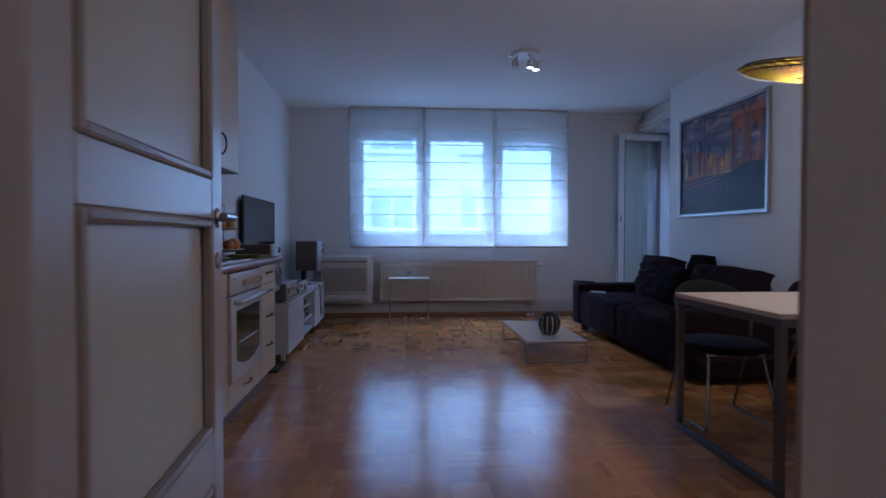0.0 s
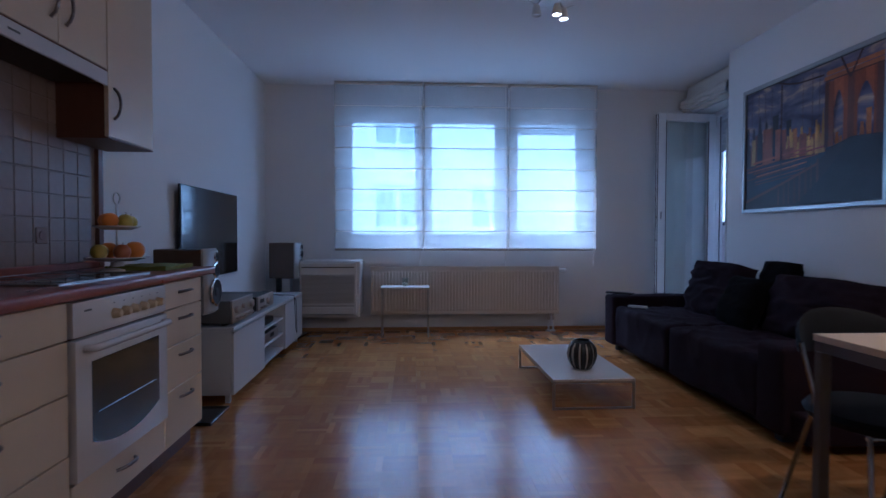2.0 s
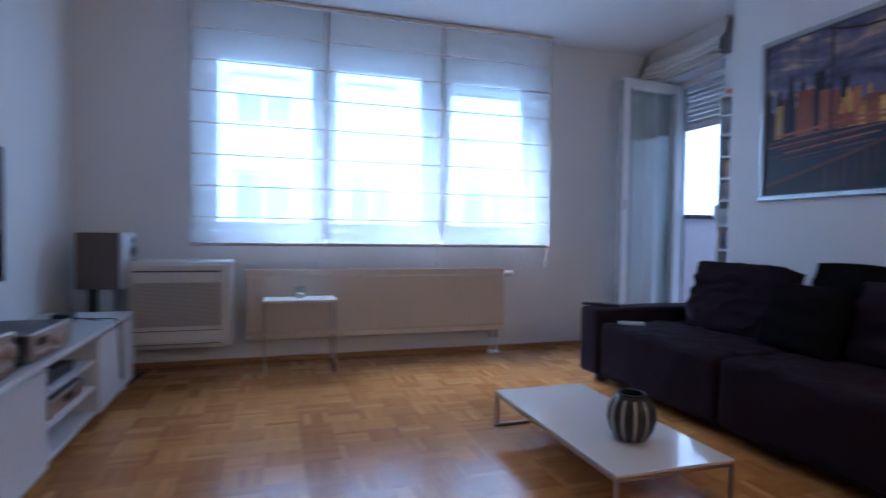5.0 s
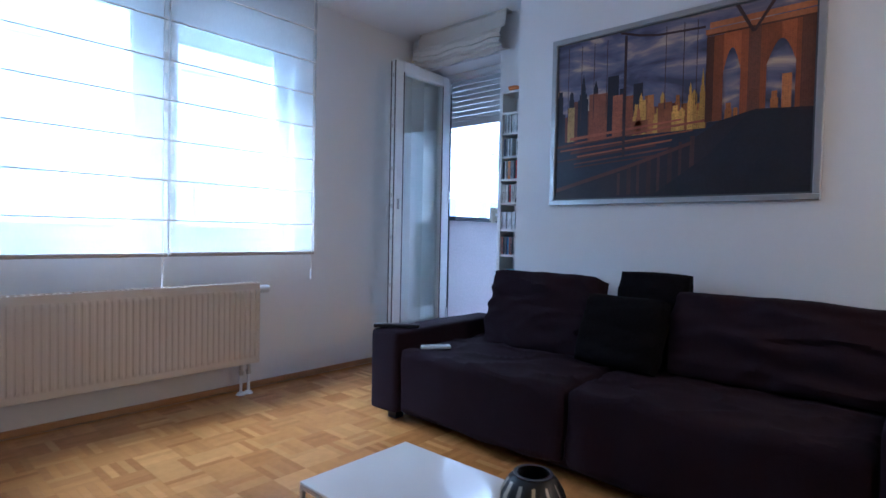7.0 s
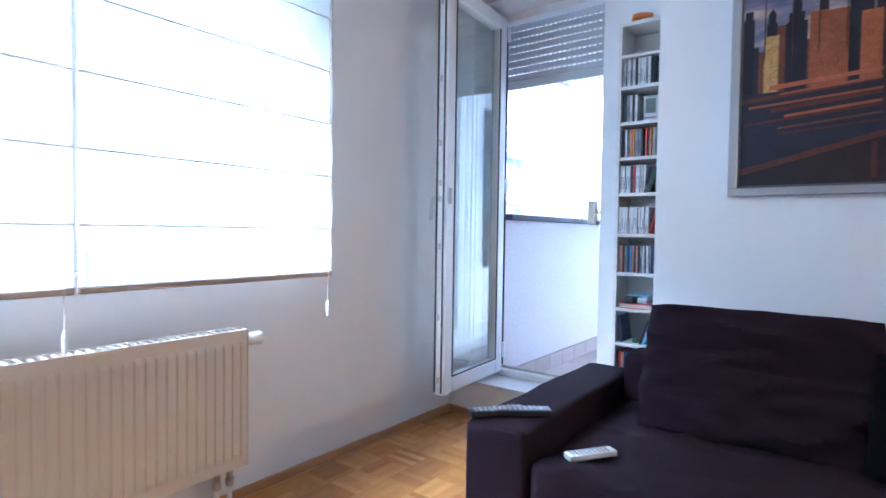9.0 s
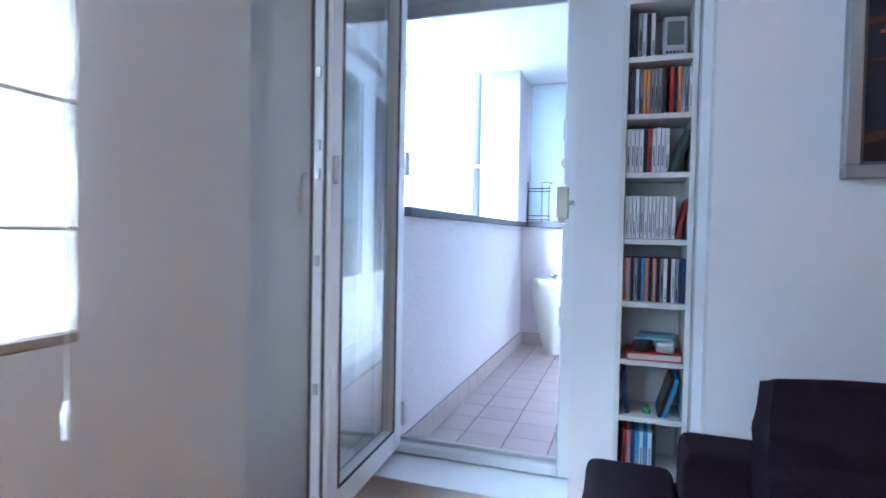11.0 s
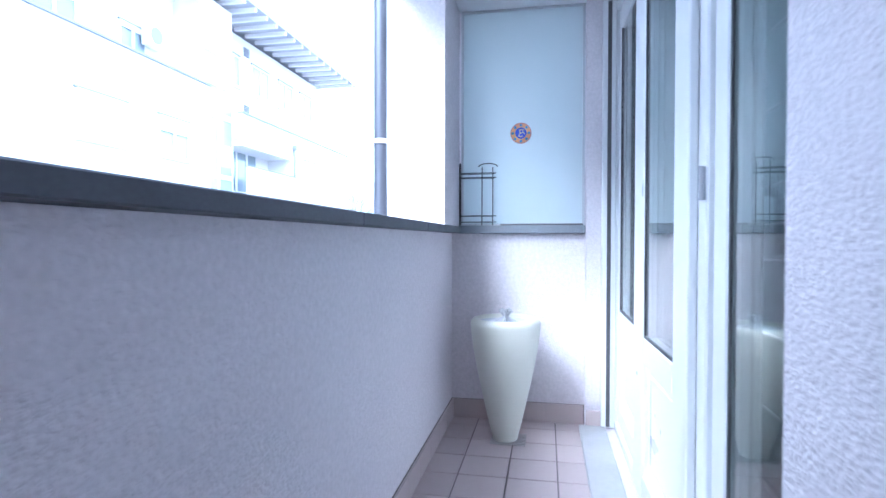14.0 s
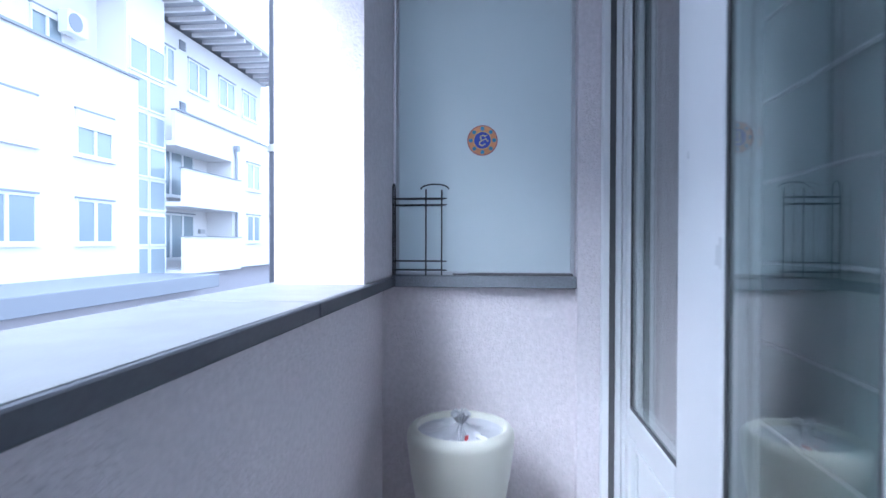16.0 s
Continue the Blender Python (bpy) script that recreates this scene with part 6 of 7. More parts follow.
near_leaf = french_leaf(5.30, 6.065, 0.75, 0.15, 0.19)
near_leaf.matrix_basis = pose(5.7, FY + 0.022, 0, 0, 0, 1.5) @ pose(-5.7, -FY, 0)
french_leaf(6.072, 6.812, 0.735, 0.165, 0.06)
lb = french_leaf(4.602, 5.113, 0.24, 0.03, 0.10)
grip = part("pull", boxes(((5.118, FY + 0.0605, 1.205), (5.14, FY + 0.064, 1.285)), ((5.118, FY + 0.0645, 1.205), (5.121, FY + 0.078, 1.285)), bevel=0.002), SILVER, french, "aluminium pull grip with screws")
part("inner_handle", tube(bent([(5.08, FY - 0.03, 1.22), (5.08, FY - 0.08, 1.22), (5.08, FY - 0.085, 1.08)], 0.02), 0.011, 10), material("dull_grey_handle", (0.22, 0.24, 0.25), 0.4), lb, smooth=True)
structure("door_sill", boxes(((4.5, 7.172, DECK), (6.818, 7.31, DECK + 0.028)), bevel=0.003), material("pale_grey_marble", (0.42, 0.43, 0.44), 0.35, blotch=0.25, blotch_scale=5, grain=0.06), "pale grey marble sill before the french door", "sill")
inner = thing("roman_blind", (5.42, 6.86, 2.34), "pale sage roman blind hanging behind the french door glass", "blind")
SAGE = material("sage_blind_cloth", (0.40, 0.47, 0.47), 0.9, grain=0.06, grain_scale=90, blotch=0.05, blotch_scale=2)
PITCH, FOLDS = 0.215, 10
cb = bmesh.new()
rows = []
for k in range(FOLDS * 6 + 1):
    f = (k % 6) / 6
    z = -PITCH * FOLDS + PITCH * k / 6
    rows.append([cb.verts.new((-0.95 + 1.9 * i / 24, 0.016 * math.sin(math.pi * f) + 0.004 * math.sin(i * 0.9 + k * 0.3), z + 0.006 * math.sin(i * 0.45 + k // 6))) for i in range(25)])
for a, b in zip(rows, rows[1:]):
    for k in range(24):
        cb.faces.new((a[k], a[k + 1], b[k + 1], b[k]))
part("cloth", cb, SAGE, inner, smooth=True)
part("headrail", boxes(((-0.95, -0.02, 0.0), (0.95, 0.03, 0.03))), PVC, inner)
SEAMM = material("pale_seam_tape", (0.66, 0.70, 0.70), 0.8)
for k in range(FOLDS):
    z = -PITCH * FOLDS + PITCH * k
    part("rod", tube([(-0.95 + 1.9 * i / 12, 0.012, z + 0.006 * math.sin(i * 0.9 + k) + 0.004) for i in range(13)], 0.0055, 6), SEAMM, inner)

structure("end_sill", boxes(((6.862, 7.278, 1.147), (7.12, 7.992, 1.193)), bevel=0.003), SILL_GRANITE, "grey speckled granite sill at the balcony end", "sill")
FROSTED = milky_material("milky_partition_glass", (0.66, 0.71, 0.72))
panel = thing("partition_panel", (6.935, 7.632, 1.1935), "tall milky white glass partition at the balcony end", "partition")
part("sheet", boxes(((-0.012, -0.338, 0.012), (0.0, 0.338, 1.232)), bevel=0.002), FROSTED, panel)
part("edge_frame", boxes(((-0.016, -0.352, 0.0), (0.004, -0.339, 1.244)), ((-0.016, 0.339, 0.0), (0.004, 0.352, 1.244)), ((-0.016, -0.339, 0.0), (0.004, 0.339, 0.011)), ((-0.016, -0.339, 1.233), (0.004, 0.339, 1.244))), SHUTTER, panel, "thin aluminium edge")
strips = thing("edge_strips", (6.89, 7.55, 1.1935), "dark plastic strips lying on the granite sill", "strip")
part("strip", boxes(((-0.018, -0.26, 0.0), (-0.004, 0.2, 0.008)), ((0.0, -0.26, 0.0), (0.012, 0.14, 0.010)), bevel=0.001), SEAL, strips)

# round mandala sticker on the partition
mand = thing("mandala_sticker", (6.9225, 7.637, 1.724), "round blue and orange mandala sticker on the partition", "sticker")
mand.matrix_world = pose(6.9225, 7.637, 1.724, 0, -90, 0)
for r, z, col, nm in ((0.060, 0.0000, (0.35, 0.10, 0.12), "outer_ring"), (0.056, 0.0004, (0.62, 0.28, 0.12), "orange_ring"), (0.036, 0.0014, (0.75, 0.50, 0.15), "gold_ring"), (0.033, 0.0018, (0.02, 0.05, 0.42), "blue_disc")):
    part(nm, lathe([(r, z), (r, z + 0.0003), (0, z + 0.0003)], 40), material(nm + "_print", col, 0.4, grain=0.15, grain_scale=200), mand)
for k in range(8):
    a = 2 * math.pi * k / 8
    pt = part("petal", lathe([(0.008, 0.0009), (0.008, 0.0012), (0, 0.0012)], 12), material("teal_petal_print", (0.03, 0.22, 0.40), 0.4), mand)
    pt.location, pt.scale = (0.046 * math.cos(a), 0.046 * math.sin(a), 0), (1, 1, 1)
curl = [(0.012, 0.014), (0.004, 0.02), (-0.008, 0.016), (-0.006, 0.004), (0.002, 0.001), (-0.01, -0.006), (-0.012, -0.016), (0.0, -0.021), (0.012, -0.014)]
sym = bmesh.new()
add_tube(sym, [(p, -q, 0.0024) for q, p in curl], 0.0028, 6)
add_tube(sym, [(0.002, -0.004, 0.0024), (0.006, -0.014, 0.0024), (-0.006, -0.022, 0.0024)], 0.0024, 6)
add_tube(sym, [(0.020, -0.002, 0.0024), (0.016, -0.010, 0.0024), (0.020, -0.018, 0.0024)], 0.0018, 6)
part("curved_sign", sym, material("gold_sign_print", (0.75, 0.62, 0.25), 0.4), mand)


def wire_rack():
    ob = thing("wire_rack", (6.895, 7.885, 1.1935), "dark wire corner rack standing on the granite sill", "rack")
    WIRE = material("dark_wire", (0.05, 0.05, 0.055), 0.4, metal=0.6)
    for x, y in ((-0.02, 0.10), (0.022, 0.10), (-0.02, -0.03), (0.0, -0.09)):
        part("upright", tube([(x, y, 0.0), (x, y, 0.335)], 0.003, 6), WIRE, ob)
    for z in (0.02, 0.055, 0.275, 0.30):
        arc = [(-0.025, 0.10, z)] + [(-0.02 - 0.012 * math.sin(math.pi * k / 8), 0.08 - 0.19 * k / 8, z) for k in range(9)] + [(0.024, -0.09, z), (0.024, 0.10, z)]
        part("hoop", tube(arc, 0.0025, 6, True), WIRE, ob)
    for z in (0.021, 0.274):
        mesh_bm = bmesh.new()
        for k in range(8):
            add_tube(mesh_bm, [(-0.028, -0.09 + 0.026 * k, z), (0.022, -0.09 + 0.026 * k, z)], 0.0018, 5)
        part("grid", mesh_bm, WIRE, ob)
    part("arch", tube([(-0.02, -0.035 + 0.055 * math.cos(t) - 0.03, 0.335 + 0.02 * math.sin(t)) for t in (math.pi * k / 8 for k in range(9))], 0.003, 6), WIRE, ob)
    part("arch", tube([(0.0 + 0.022 * math.cos(t), 0.10, 0.335 + 0.025 * math.sin(t)) for t in (math.pi * k / 8 for k in range(9))], 0.003, 6), WIRE, ob)


wire_rack()


def planter_bin():
    ob = thing("waste_bin", (6.60, 7.698, DECK), "tall tapered cream plastic bin with a tied bag", "waste bin")
    CREAMP = material("cream_glossy_plastic", (0.66, 0.66, 0.58), 0.3, blotch=0.02)
    part("body", lathe([(0, 0.0), (0.058, 0.0), (0.064, 0.005), (0.088, 0.10), (0.115, 0.22), (0.146, 0.36), (0.168, 0.48), (0.179, 0.565), (0.182, 0.60), (0.179, 0.618), (0.168, 0.632), (0.158, 0.636), (0.150, 0.634), (0.147, 0.626), (0.147, 0.58), (0.13, 0.45), (0, 0.44)], 48), CREAMP, ob, smooth=True)
    BAG = material("thin_white_bag", (0.50, 0.51, 0.54), 0.35, grain=0.1, grain_scale=30, bump=0.6, bump_scale=30)
    bm = bmesh.new()
    n, rings = 64, []
    for i, (r, z) in enumerate(((0.146, 0.615), (0.136, 0.606), (0.110, 0.604), (0.07, 0.608), (0.035, 0.622), (0.013, 0.640), (0.015, 0.650), (0.034, 0.672), (0.024, 0.678), (0.0, 0.668))):
        rings.append([bm.verts.new((r * (1 + 0.12 * noise.noise(Vector((math.cos(2 * math.pi * k / n) * 3, math.sin(2 * math.pi * k / n) * 3, i * 0.7)))) * math.cos(2 * math.pi * k / n), r * math.sin(2 * math.pi * k / n), z + 0.010 * noise.noise(Vector((math.cos(2 * math.pi * k / n) * 5, math.sin(2 * math.pi * k / n) * 5, i * 0.35))) * (1 < i < 9) + 0.006 * math.sin(k * 2.6 + i * 0.3) * (2 < i < 9))) for k in range(n)] if r else [bm.verts.new((0, 0, z))])
    for a, b in zip(rings, rings[1:]):
        for k in range(n):
            j = (k + 1) % n
            bm.faces.new((a[k], a[j], b[0]) if len(b) == 1 else (a[k], a[j], b[j], b[k]))
    bmesh.ops.recalc_face_normals(bm, faces=bm.faces)
    bag = part("bag", bm, BAG, ob, "knotted white plastic bag", True)
    part("red_print", boxes(((-0.075, -0.03, 0.606), (-0.045, -0.018, 0.617)), bevel=0.001), COVERS["r"], bag)
    drain = thing("floor_drain", (6.60, 7.68, DECK + 0.0005), "dark metal floor drain under the bin", "drain")
    part("grate", boxes(*[((-0.09 + 0.02 * k, -0.09, 0.0), (-0.08 + 0.02 * k, 0.09, 0.003)) for k in range(9)]), STEEL, drain)


planter_bin()
pipe_ob = thing("downpipe", (7.0, 8.50, -3.0), "grey metal rain downpipe outside the pillar", "downpipe")
part("tube", tube([(0, 0, 0), (0, 0, 6.5)], 0.042, 16), material("dark_zinc", (0.06, 0.065, 0.08), 0.45, metal=0.5), pipe_ob, smooth=True)
for z in (2.2, 4.7):
    part("clip", lathe([(0.042, 0), (0.048, 0.002), (0.048, 0.03), (0.042, 0.032)], 16), STEEL, pipe_ob).location = (0, 0, z)
top_box = thing("shutter_box", (5.66, 7.19, 2.40), "white roller shutter box over the french door", "shutter box")
part("cover", boxes(((-1.13, -0.018, 0.0), (1.15, 0.03, 0.039)), bevel=0.003), PVC, top_box)


# ---- view outside ----
GROUND = -3.0
structure("ground", boxes(((-400, -400, GROUND - 1.0), (600, 900, GROUND))), material("grey_asphalt", (0.16, 0.16, 0.165), 0.9, grain=0.1, blotch=0.1, blotch_scale=0.2), "grey asphalt yard between the buildings", "ground")
FACADE = material("white_render_facade", (0.80, 0.79, 0.79), 0.9, grain=0.02, blotch=0.03, blotch_scale=0.4)
FAC_GREY = material("grey_lilac_plinth", (0.50, 0.48, 0.52), 0.9, blotch=0.05)
ROOFM = material("weathered_roof_sheet", (0.42, 0.43, 0.46), 0.6, grain=0.05, blotch=0.08)
OUTGLASS = material("dark_window_glass", (0.30, 0.36, 0.40), 0.05, coat=0.4)
EDGE = material("grey_sheet_metal", (0.30, 0.32, 0.36), 0.5, metal=0.3)
YF = 20.5
house = thing("apartment_building", (20.0, YF, GROUND), "white rendered apartment building with balconies across the yard", "building")


def hb(*items, bevel=0.0):
    return boxes(*[((a[0] - 20.0, a[1] - YF, a[2] - GROUND), (b[0] - 20.0, b[1] - YF, b[2] - GROUND)) for a, b in items], bevel=bevel)


part("wall", hb(((-20, YF, 0.0), (23.2, YF + 8, 7.12)), ((25.45, YF + 1.3, 0.0), (30.25, YF + 8, 6.6)), ((30.25, YF, 0.05), (38.3, YF + 8, 6.6)), ((-20, YF + 1.0, GROUND), (38.3, YF + 8, 0.0))), FACADE, house)
part("stair_wall", hb(((23.2, YF + 0.45, GROUND), (25.45, YF + 8, 10.9))), FACADE, house)
part("upper_wall", hb(((-20, YF + 1.6, 7.12), (23.2, YF + 8, 10.9)), ((25.45, YF + 1.6, 6.6), (36.9, YF + 8, 10.9))), FACADE, house)
part("plinth", hb(((-20, YF + 0.99, GROUND), (38.3, YF + 0.999, -0.02))), FAC_GREY, house)
part("ledge", hb(((-20, YF - 0.08, 7.12), (23.2, YF + 0.25, 7.19)), ((25.45, YF - 0.08, 6.6), (38.35, YF + 0.2, 6.66))), EDGE, house, "grey sheet metal coping")
part("balcony_side", hb(((30.1, YF + 0.0, 0.05), (30.249, YF + 1.3, 6.6)), ((25.45, YF + 0.0, 5.2), (30.1, YF + 0.15, 6.6)), ((25.45, YF + 0.15, 5.2), (30.1, YF + 1.3, 5.4))), FACADE, house)
roof = part("roof", hb(((-20, YF - 0.6, 11.2), (38.4, YF + 8, 11.38))), ROOFM, house, "weathered sheet roof with a deep eave")
for k in range(62):
    part("rafter", hb(((-18.5 + k * 0.92, YF - 0.55, 11.02), (-18.35 + k * 0.92, YF + 1.6, 11.199))), FACADE, roof)


def house_window(x0, x1, z0, z1, y, shut=0.0, panes=2):
    fr = part("window", hb(((x0, y - 0.05, z0), (x0 + 0.07, y + 0.02, z1)), ((x1 - 0.07, y - 0.05, z0), (x1, y + 0.02, z1)), ((x0 + 0.07, y - 0.05, z0), (x1 - 0.07, y + 0.02, z0 + 0.08)), ((x0 + 0.07, y - 0.05, z1 - 0.08), (x1 - 0.07, y + 0.02, z1)),
                           *[((x0 + (x1 - x0) * k / panes - 0.06, y - 0.05, z0 + 0.08), (x0 + (x1 - x0) * k / panes + 0.06, y + 0.02, z1 - 0.08)) for k in range(1, panes)]), PVC, house)
    part("pane", hb(((x0 + 0.05, y - 0.012, z0 + 0.05), (x1 - 0.05, y - 0.005, z1 - 0.05))), OUTGLASS, fr, "dark window glass")
    part("sill", hb(((x0 - 0.1, y - 0.12, z0 - 0.07), (x1 + 0.1, y - 0.001, z0 - 0.005))), PVC, fr)
    part("shutter_top", hb(((x0 - 0.05, y - 0.09, z1 + 0.001), (x1 + 0.05, y - 0.001, z1 + 0.06))), EDGE, fr)
    if shut:
        part("shutter", hb(((x0 + 0.02, y - 0.075, z1 - shut * (z1 - z0)), (x1 - 0.02, y - 0.055, z1))), FACADE, fr)


for x0, w in ((20.25, 1.6), (16.9, 1.9), (12.8, 1.6), (9.6, 1.6), (6.2, 1.9), (2.6, 1.4), (-0.6, 1.6), (-3.8, 1.6), (-7.4, 1.9)):
    house_window(x0, x0 + w, 1.24, 2.64, YF)
    house_window(x0, x0 + w, 3.98, 5.38, YF, 0.38 if w == 1.6 else 0.95)
    house_window(x0 + 0.1, x0 + w - 0.2, 7.75, 8.75, YF + 1.6, 0.2)
for x0 in (31.6, 34.3):
    for z in (1.3, 4.0):
        house_window(x0, x0 + 1.5, z, z + 1.4, YF)
for x0 in (26.2, 29.0, 31.8, 34.4):
    house_window(x0, x0 + 1.7, 8.4, 9.9, YF + 1.6, 0.0, 3 if x0 < 28 else 2)
for z in (0.55, 3.3):
    house_window(26.2, 28.9, z, z + 2.0, YF + 1.3, 0.0, 3)
    bal = part("balcony", hb(((25.45, YF - 0.35, z - 0.55), (30.25, YF - 0.22, z + 0.97)), ((25.45, YF - 0.22, z - 0.55), (30.25, YF + 1.3, z - 0.38))), FACADE, house, "white rendered balcony front")
    part("coping", hb(((25.4, YF - 0.40, z + 0.97), (30.3, YF - 0.17, z + 1.0))), EDGE, bal)
    part("outdoor_lamp", hb(((29.3, YF + 1.16, z + 1.15), (29.7, YF + 1.299, z + 1.35))), SHUTTER, bal)
for j, z in enumerate((-0.1, 1.15, 2.5, 3.75, 5.0, 6.3, 7.6)):
    for i in range(2):
        a = 23.3 + i * 1.07
        st = part("stair_window", hb(((a, YF + 0.38, z), (a + 0.06, YF + 0.449, z + 1.2)), ((a + 0.97, YF + 0.38, z), (a + 1.03, YF + 0.449, z + 1.2)), ((a + 0.06, YF + 0.38, z), (a + 0.97, YF + 0.449, z + 0.07)), ((a + 0.06, YF + 0.38, z + 1.13), (a + 0.97, YF + 0.449, z + 1.2))), PVC, house)
        part("pane", hb(((a + 0.05, YF + 0.41, z + 0.05), (a + 0.98, YF + 0.42, z + 1.15))), material("stair_glass", (0.36, 0.42, 0.46), 0.08) if not (i + j) else bpy.data.materials["stair_glass"], st)
part("rain_pipe", tube([(30.35 - 20, -0.1, 3.0), (30.35 - 20, -0.1, 8.3), (30.35 - 20, -0.05, 8.9)], 0.06, 10), EDGE, house, "dark rain pipe")
part("pipe_hopper", hb(((30.22, YF - 0.22, 5.75), (30.48, YF - 0.02, 6.0))), EDGE, house)
acu = part("outdoor_unit", hb(((21.3, YF + 1.1, 8.2), (22.2, YF + 1.5, 8.95)), bevel=0.03), PVC, house, "white outdoor air conditioner unit")
part("fan", lathe([(0.30, 0), (0.30, 0.02), (0.06, 0.03), (0, 0.03)], 20), EDGE, acu).matrix_basis = pose(21.62 - 20, 1.1, 8.58 - GROUND, 90, 0, 0)
for z in (10.1, 7.3):
    part("vent", hb(*[((28.3, YF + 1.52, z + 0.09 * k), (28.75, YF + 1.599, z + 0.09 * k + 0.05)) for k in range(5)]), EDGE, house)
annex = thing("garage", (18.0, 17.6, GROUND), "low flat-roofed garage with a grey fascia", "garage")
part("wall", boxes(((-6, 0.2, 0), (4.4, 2.8, 2.75))), FAC_GREY, annex)
part("roof", boxes(((-6.3, -0.3, 2.751), (4.9, 2.85, 3.2)), bevel=0.02), EDGE, annex, "flat roof with a grey fascia")
part("shutter_gate", boxes(*[((1.2, 0.14, 0.1 + 0.11 * k), (4.0, 0.199, 0.2 + 0.11 * k)) for k in range(22)]), SHUTTER, annex, "grey roller gate")
part("wall_lamp", boxes(((-0.2, 0.08, 2.2), (0.15, 0.199, 2.4)), bevel=0.02), PVC, annex)

# wooded hill in the distance, its haze put into the grey-blue colour
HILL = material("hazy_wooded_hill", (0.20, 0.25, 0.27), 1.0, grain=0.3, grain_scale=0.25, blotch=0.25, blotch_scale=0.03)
bm = bmesh.new()
rows = []
for i in range(41):
    col = []
    for j in range(13):
        x, y = 150 + i * 12, 60 + j * 30
        ridge = max(0.0, 1 - abs(j - 6) / 6.5) * (62 + 30 * math.sin(i * 0.16 + 0.9)) + 6 * noise.noise(Vector((i * 0.4, j * 0.5, 0))) + 3 * noise.noise(Vector((i * 1.7, j * 1.9, 4)))
        col.append(bm.verts.new((x, y, GROUND - 1 + ridge)))
    rows.append(col)
for a, b in zip(rows, rows[1:]):
    for k in range(12):
        bm.faces.new((a[k], b[k], b[k + 1], a[k + 1]))
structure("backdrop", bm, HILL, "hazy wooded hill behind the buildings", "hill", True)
WOODM = material("grey_bark", (0.16, 0.14, 0.13), 0.9, grain=0.2)
tree = thing("bare_tree", (47.0, 24.0, GROUND), "leafless winter tree beyond the building", "tree", "bare trees in the distance")
bm = bmesh.new()
rnd = random.Random(7)


def limb(a, d, length, r, depth):
    b = a + d * length
    add_tube(bm, [a, a + d * length * 0.5 + Vector((rnd.uniform(-0.1, 0.1), rnd.uniform(-0.1, 0.1), 0)), b], r, 5)
    if depth:
        for _ in range(3):
            n2 = (d + Vector((rnd.uniform(-0.6, 0.6), rnd.uniform(-0.6, 0.6), rnd.uniform(-0.1, 0.4)))).normalized()
            limb(b, n2, length * rnd.uniform(0.55, 0.75), r * 0.55, depth - 1)


limb(Vector((0, 0, 0)), Vector((0, 0, 1)), 3.4, 0.16, 4)
part("trunk", bm, WOODM, tree)
for x, y, r, s in ((52, 26.5, 70, 1.1), (56, 27, 150, 0.95), (61, 31, 220, 1.2), (67, 33, 300, 1.0)):
    copy_thing(tree, pose(x, y, GROUND, 0, 0, r)).scale = (s, s, s)


# ---- balcony tiles ----
fb = bpy.data.objects["floor_balcony"]
P = 0.218
tm = mesh_of("tile", boxes(((-P / 2 + 0.003, -P / 2 + 0.003, -0.006), (P / 2 - 0.003, P / 2 - 0.003, 0.0)), bevel=0.002), TILE)
for i in range(-1, 13):
    for j in range(4):
        cx, cy = 6.565 - P / 2 - P * (i - 1), 7.437 + P / 2 + P * (j - 1)
        if 4.06 < cx < 7.0:
            q = new("tile", tm)
            q.parent, q.location = fb, (cx, cy, DECK)
structure("skirting_balcony", boxes(((4.06, 8.030, DECK), (6.911, 8.0345, DECK + 0.11)), ((6.907, 7.277, DECK), (6.9115, 8.03, DECK + 0.11))), GROUT, "grout behind the balcony skirting tiles", "skirting")
sk = bpy.data.objects["skirting_balcony"]
s1 = mesh_of("tile", boxes(((-P / 2 + 0.002, -0.009, 0.001), (P / 2 - 0.002, 0.0, 0.109)), bevel=0.002), TILE)
for i in range(13):
    cx = 6.80 - P * i
    q = new("tile", s1)
    q.parent, q.location = sk, (cx, 8.0295, DECK)
for j in range(4):
    q = new("tile", s1)
    q.parent = sk
    q.matrix_basis = pose(6.9065, 7.39 + P * j * 0.97, DECK, 0, 0, -90)
q = new("tile", s1)
q.parent = sk
q.matrix_basis = pose(6.819, 7.222, DECK, 0, 0, -90)
q.scale = (0.48, 1, 1)

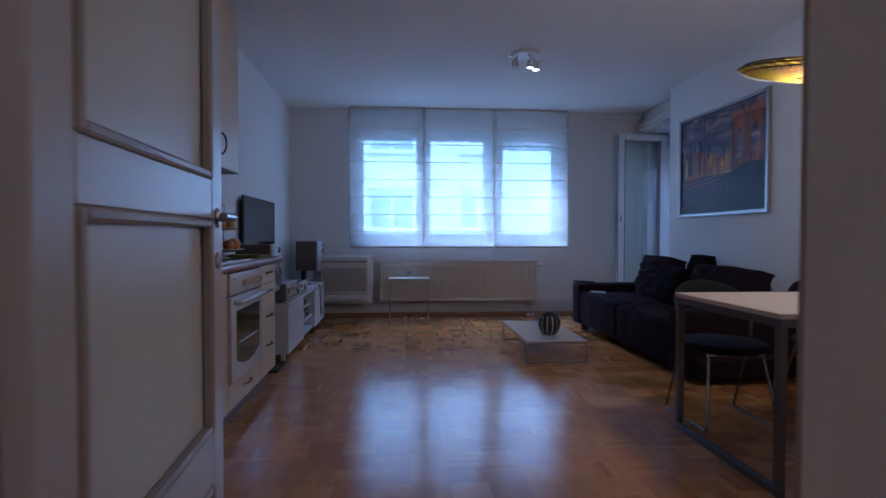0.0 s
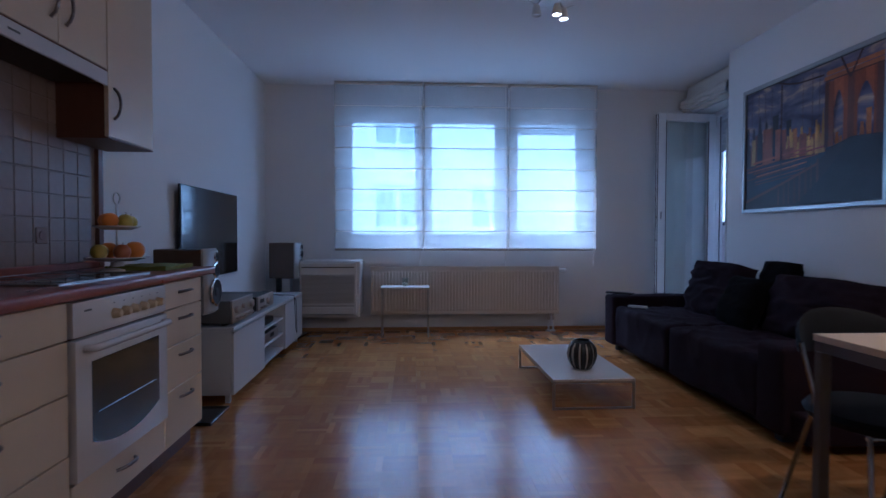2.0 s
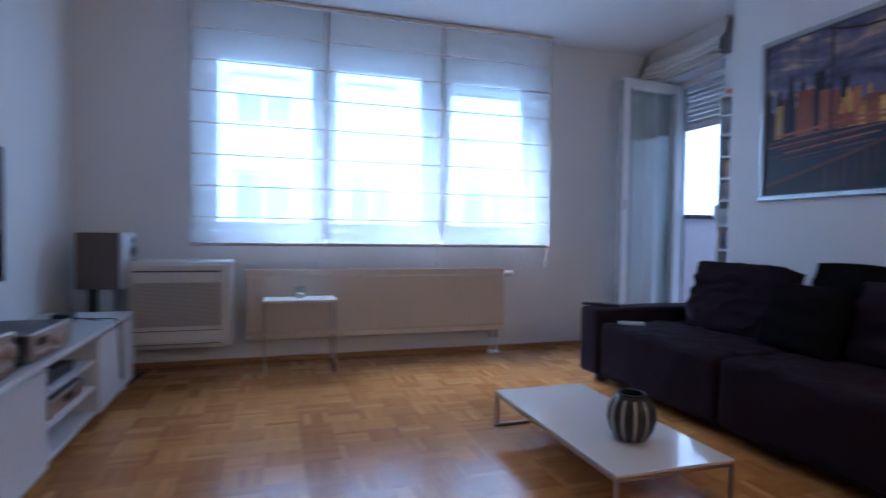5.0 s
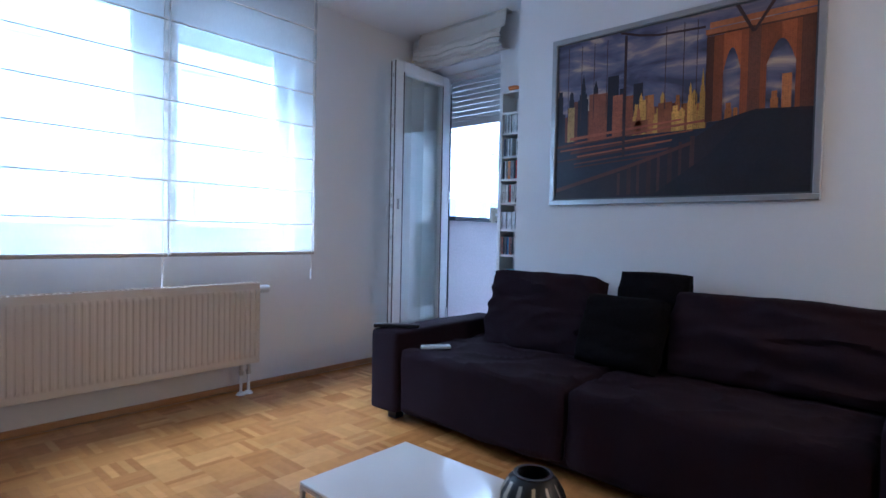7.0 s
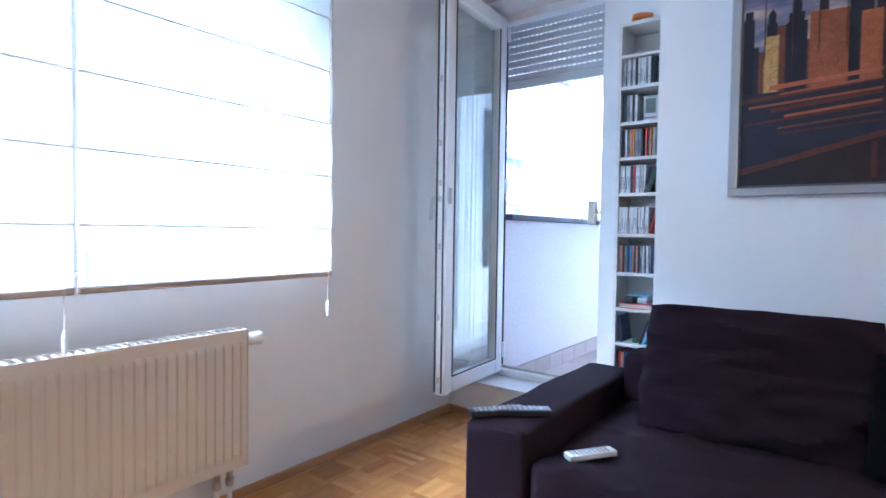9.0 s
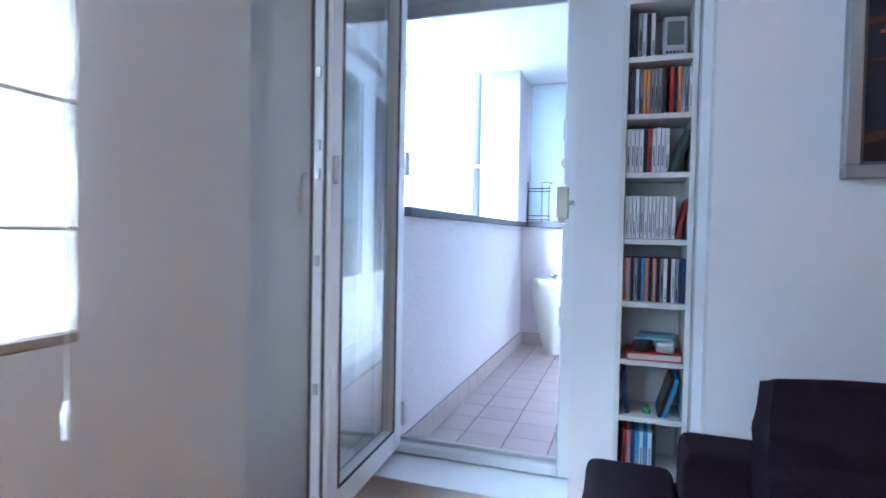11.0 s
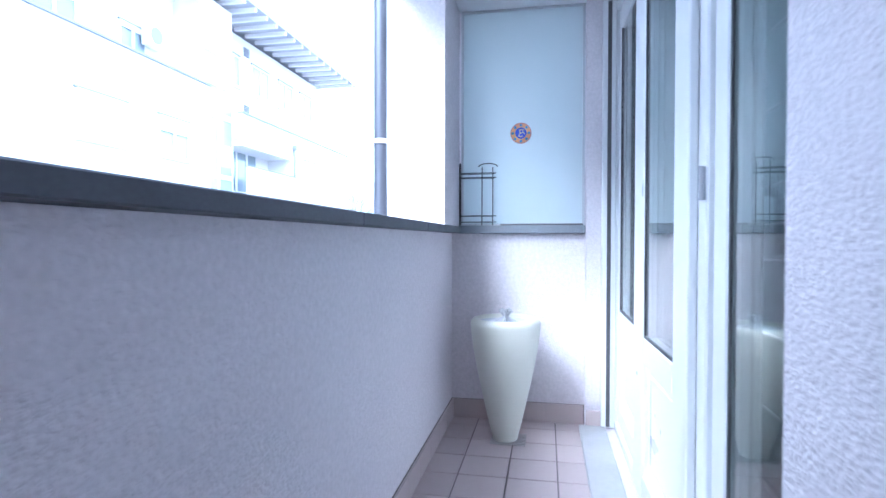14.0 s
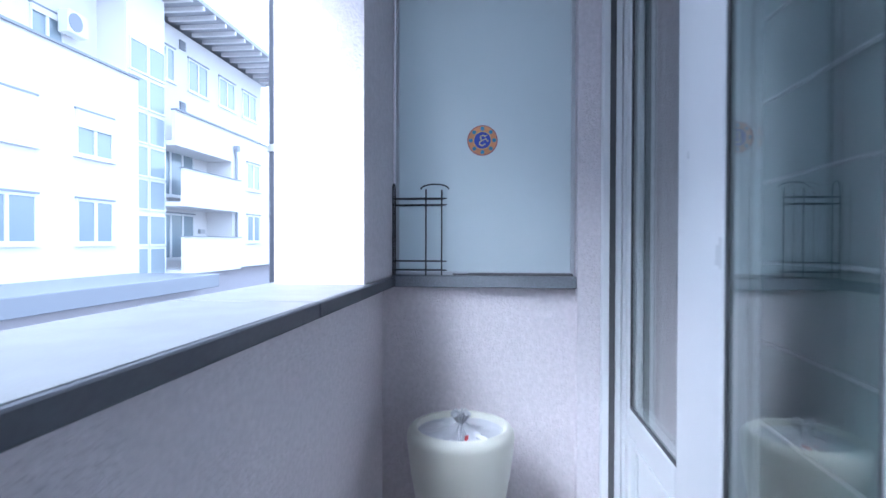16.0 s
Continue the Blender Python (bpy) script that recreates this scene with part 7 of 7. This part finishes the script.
# ---- parquet ----
floor_ob = bpy.data.objects["floor_base"]
SQ, N = 0.16, 5
strip = SQ / N
PARQUET_TONES = ((0.385, 0.166, 0.043), (0.448, 0.202, 0.054), (0.52, 0.250, 0.072))
OAK_SPEC = dict(rough=0.20, grain=0.16, grain_scale=26, blotch=0.07, blotch_scale=1.2, rough_var=0.06, bump=0.11, bump_scale=12, coat=0.22)
TONES = [material("parquet_lot", c, island=0.10, **OAK_SPEC) for c in PARQUET_TONES]
piece_mesh = [[mesh_of("parquet_strip", boxes(((-hx, -hy, -0.012), (hx, hy, 0.0)), bevel=0.0004), material("parquet_block_lot", c, piece=0.10, **OAK_SPEC)) for c in PARQUET_TONES] for hx, hy in ((SQ / 2 - 0.00015, strip / 2 - 0.00015), (strip / 2 - 0.00015, SQ / 2 - 0.00015))]
verts, faces, tones = [], [], []
rnd = random.Random(11)
made = 0
for i in range(29):
    for j in range(41):
        x0, y0 = -0.9 + i * SQ, 1.6 + j * SQ
        if x0 > 3.7 or (x0 > 3.42 and y0 < 6.8):
            continue
        flip = (i + j) % 2
        lot = rnd.choice((0, 1, 1, 2))
        for k in range(N):
            cx, cy = (x0 + SQ / 2, y0 + (k + 0.5) * strip) if flip == 0 else (x0 + (k + 0.5) * strip, y0 + SQ / 2)
            dz = rnd.uniform(-0.00002, 0.0)
            if 0.4 < x0 < 1.25 and 5.9 < y0 < 7.6 and made < 300:
                q = new("parquet_strip", piece_mesh[flip][lot if rnd.random() < 0.8 else rnd.randrange(3)])
                q.parent, q.location = floor_ob, (cx, cy, dz)
                made += 1
                continue
            hx, hy = (SQ / 2 - 0.00015, strip / 2 - 0.00015) if flip == 0 else (strip / 2 - 0.00015, SQ / 2 - 0.00015)
            b = len(verts)
            t1, t2 = rnd.uniform(-0.00001, 0.00001), rnd.uniform(-0.00001, 0.00001)
            verts += [(cx - hx, cy - hy, dz + t1), (cx + hx, cy - hy, dz + t2), (cx + hx, cy + hy, dz - t1), (cx - hx, cy + hy, dz - t2), (cx - hx, cy - hy, -0.012), (cx + hx, cy - hy, -0.012), (cx + hx, cy + hy, -0.012), (cx - hx, cy + hy, -0.012)]
            tones += [lot if rnd.random() < 0.8 else rnd.randrange(3)] * 5
            faces += [(b, b + 1, b + 2, b + 3), (b, b + 4, b + 5, b + 1), (b + 1, b + 5, b + 6, b + 2), (b + 2, b + 6, b + 7, b + 3), (b + 3, b + 7, b + 4, b)]
me = bpy.data.meshes.new("parquet_field")
me.from_pydata(verts, [], faces)
for tone in TONES:
    me.materials.append(tone)
me.polygons.foreach_set("material_index", tones)
pf = new("parquet_field", me)
pf.parent = floor_ob
tagged(pf, "varnished oak mosaic parquet", kind="stuff")
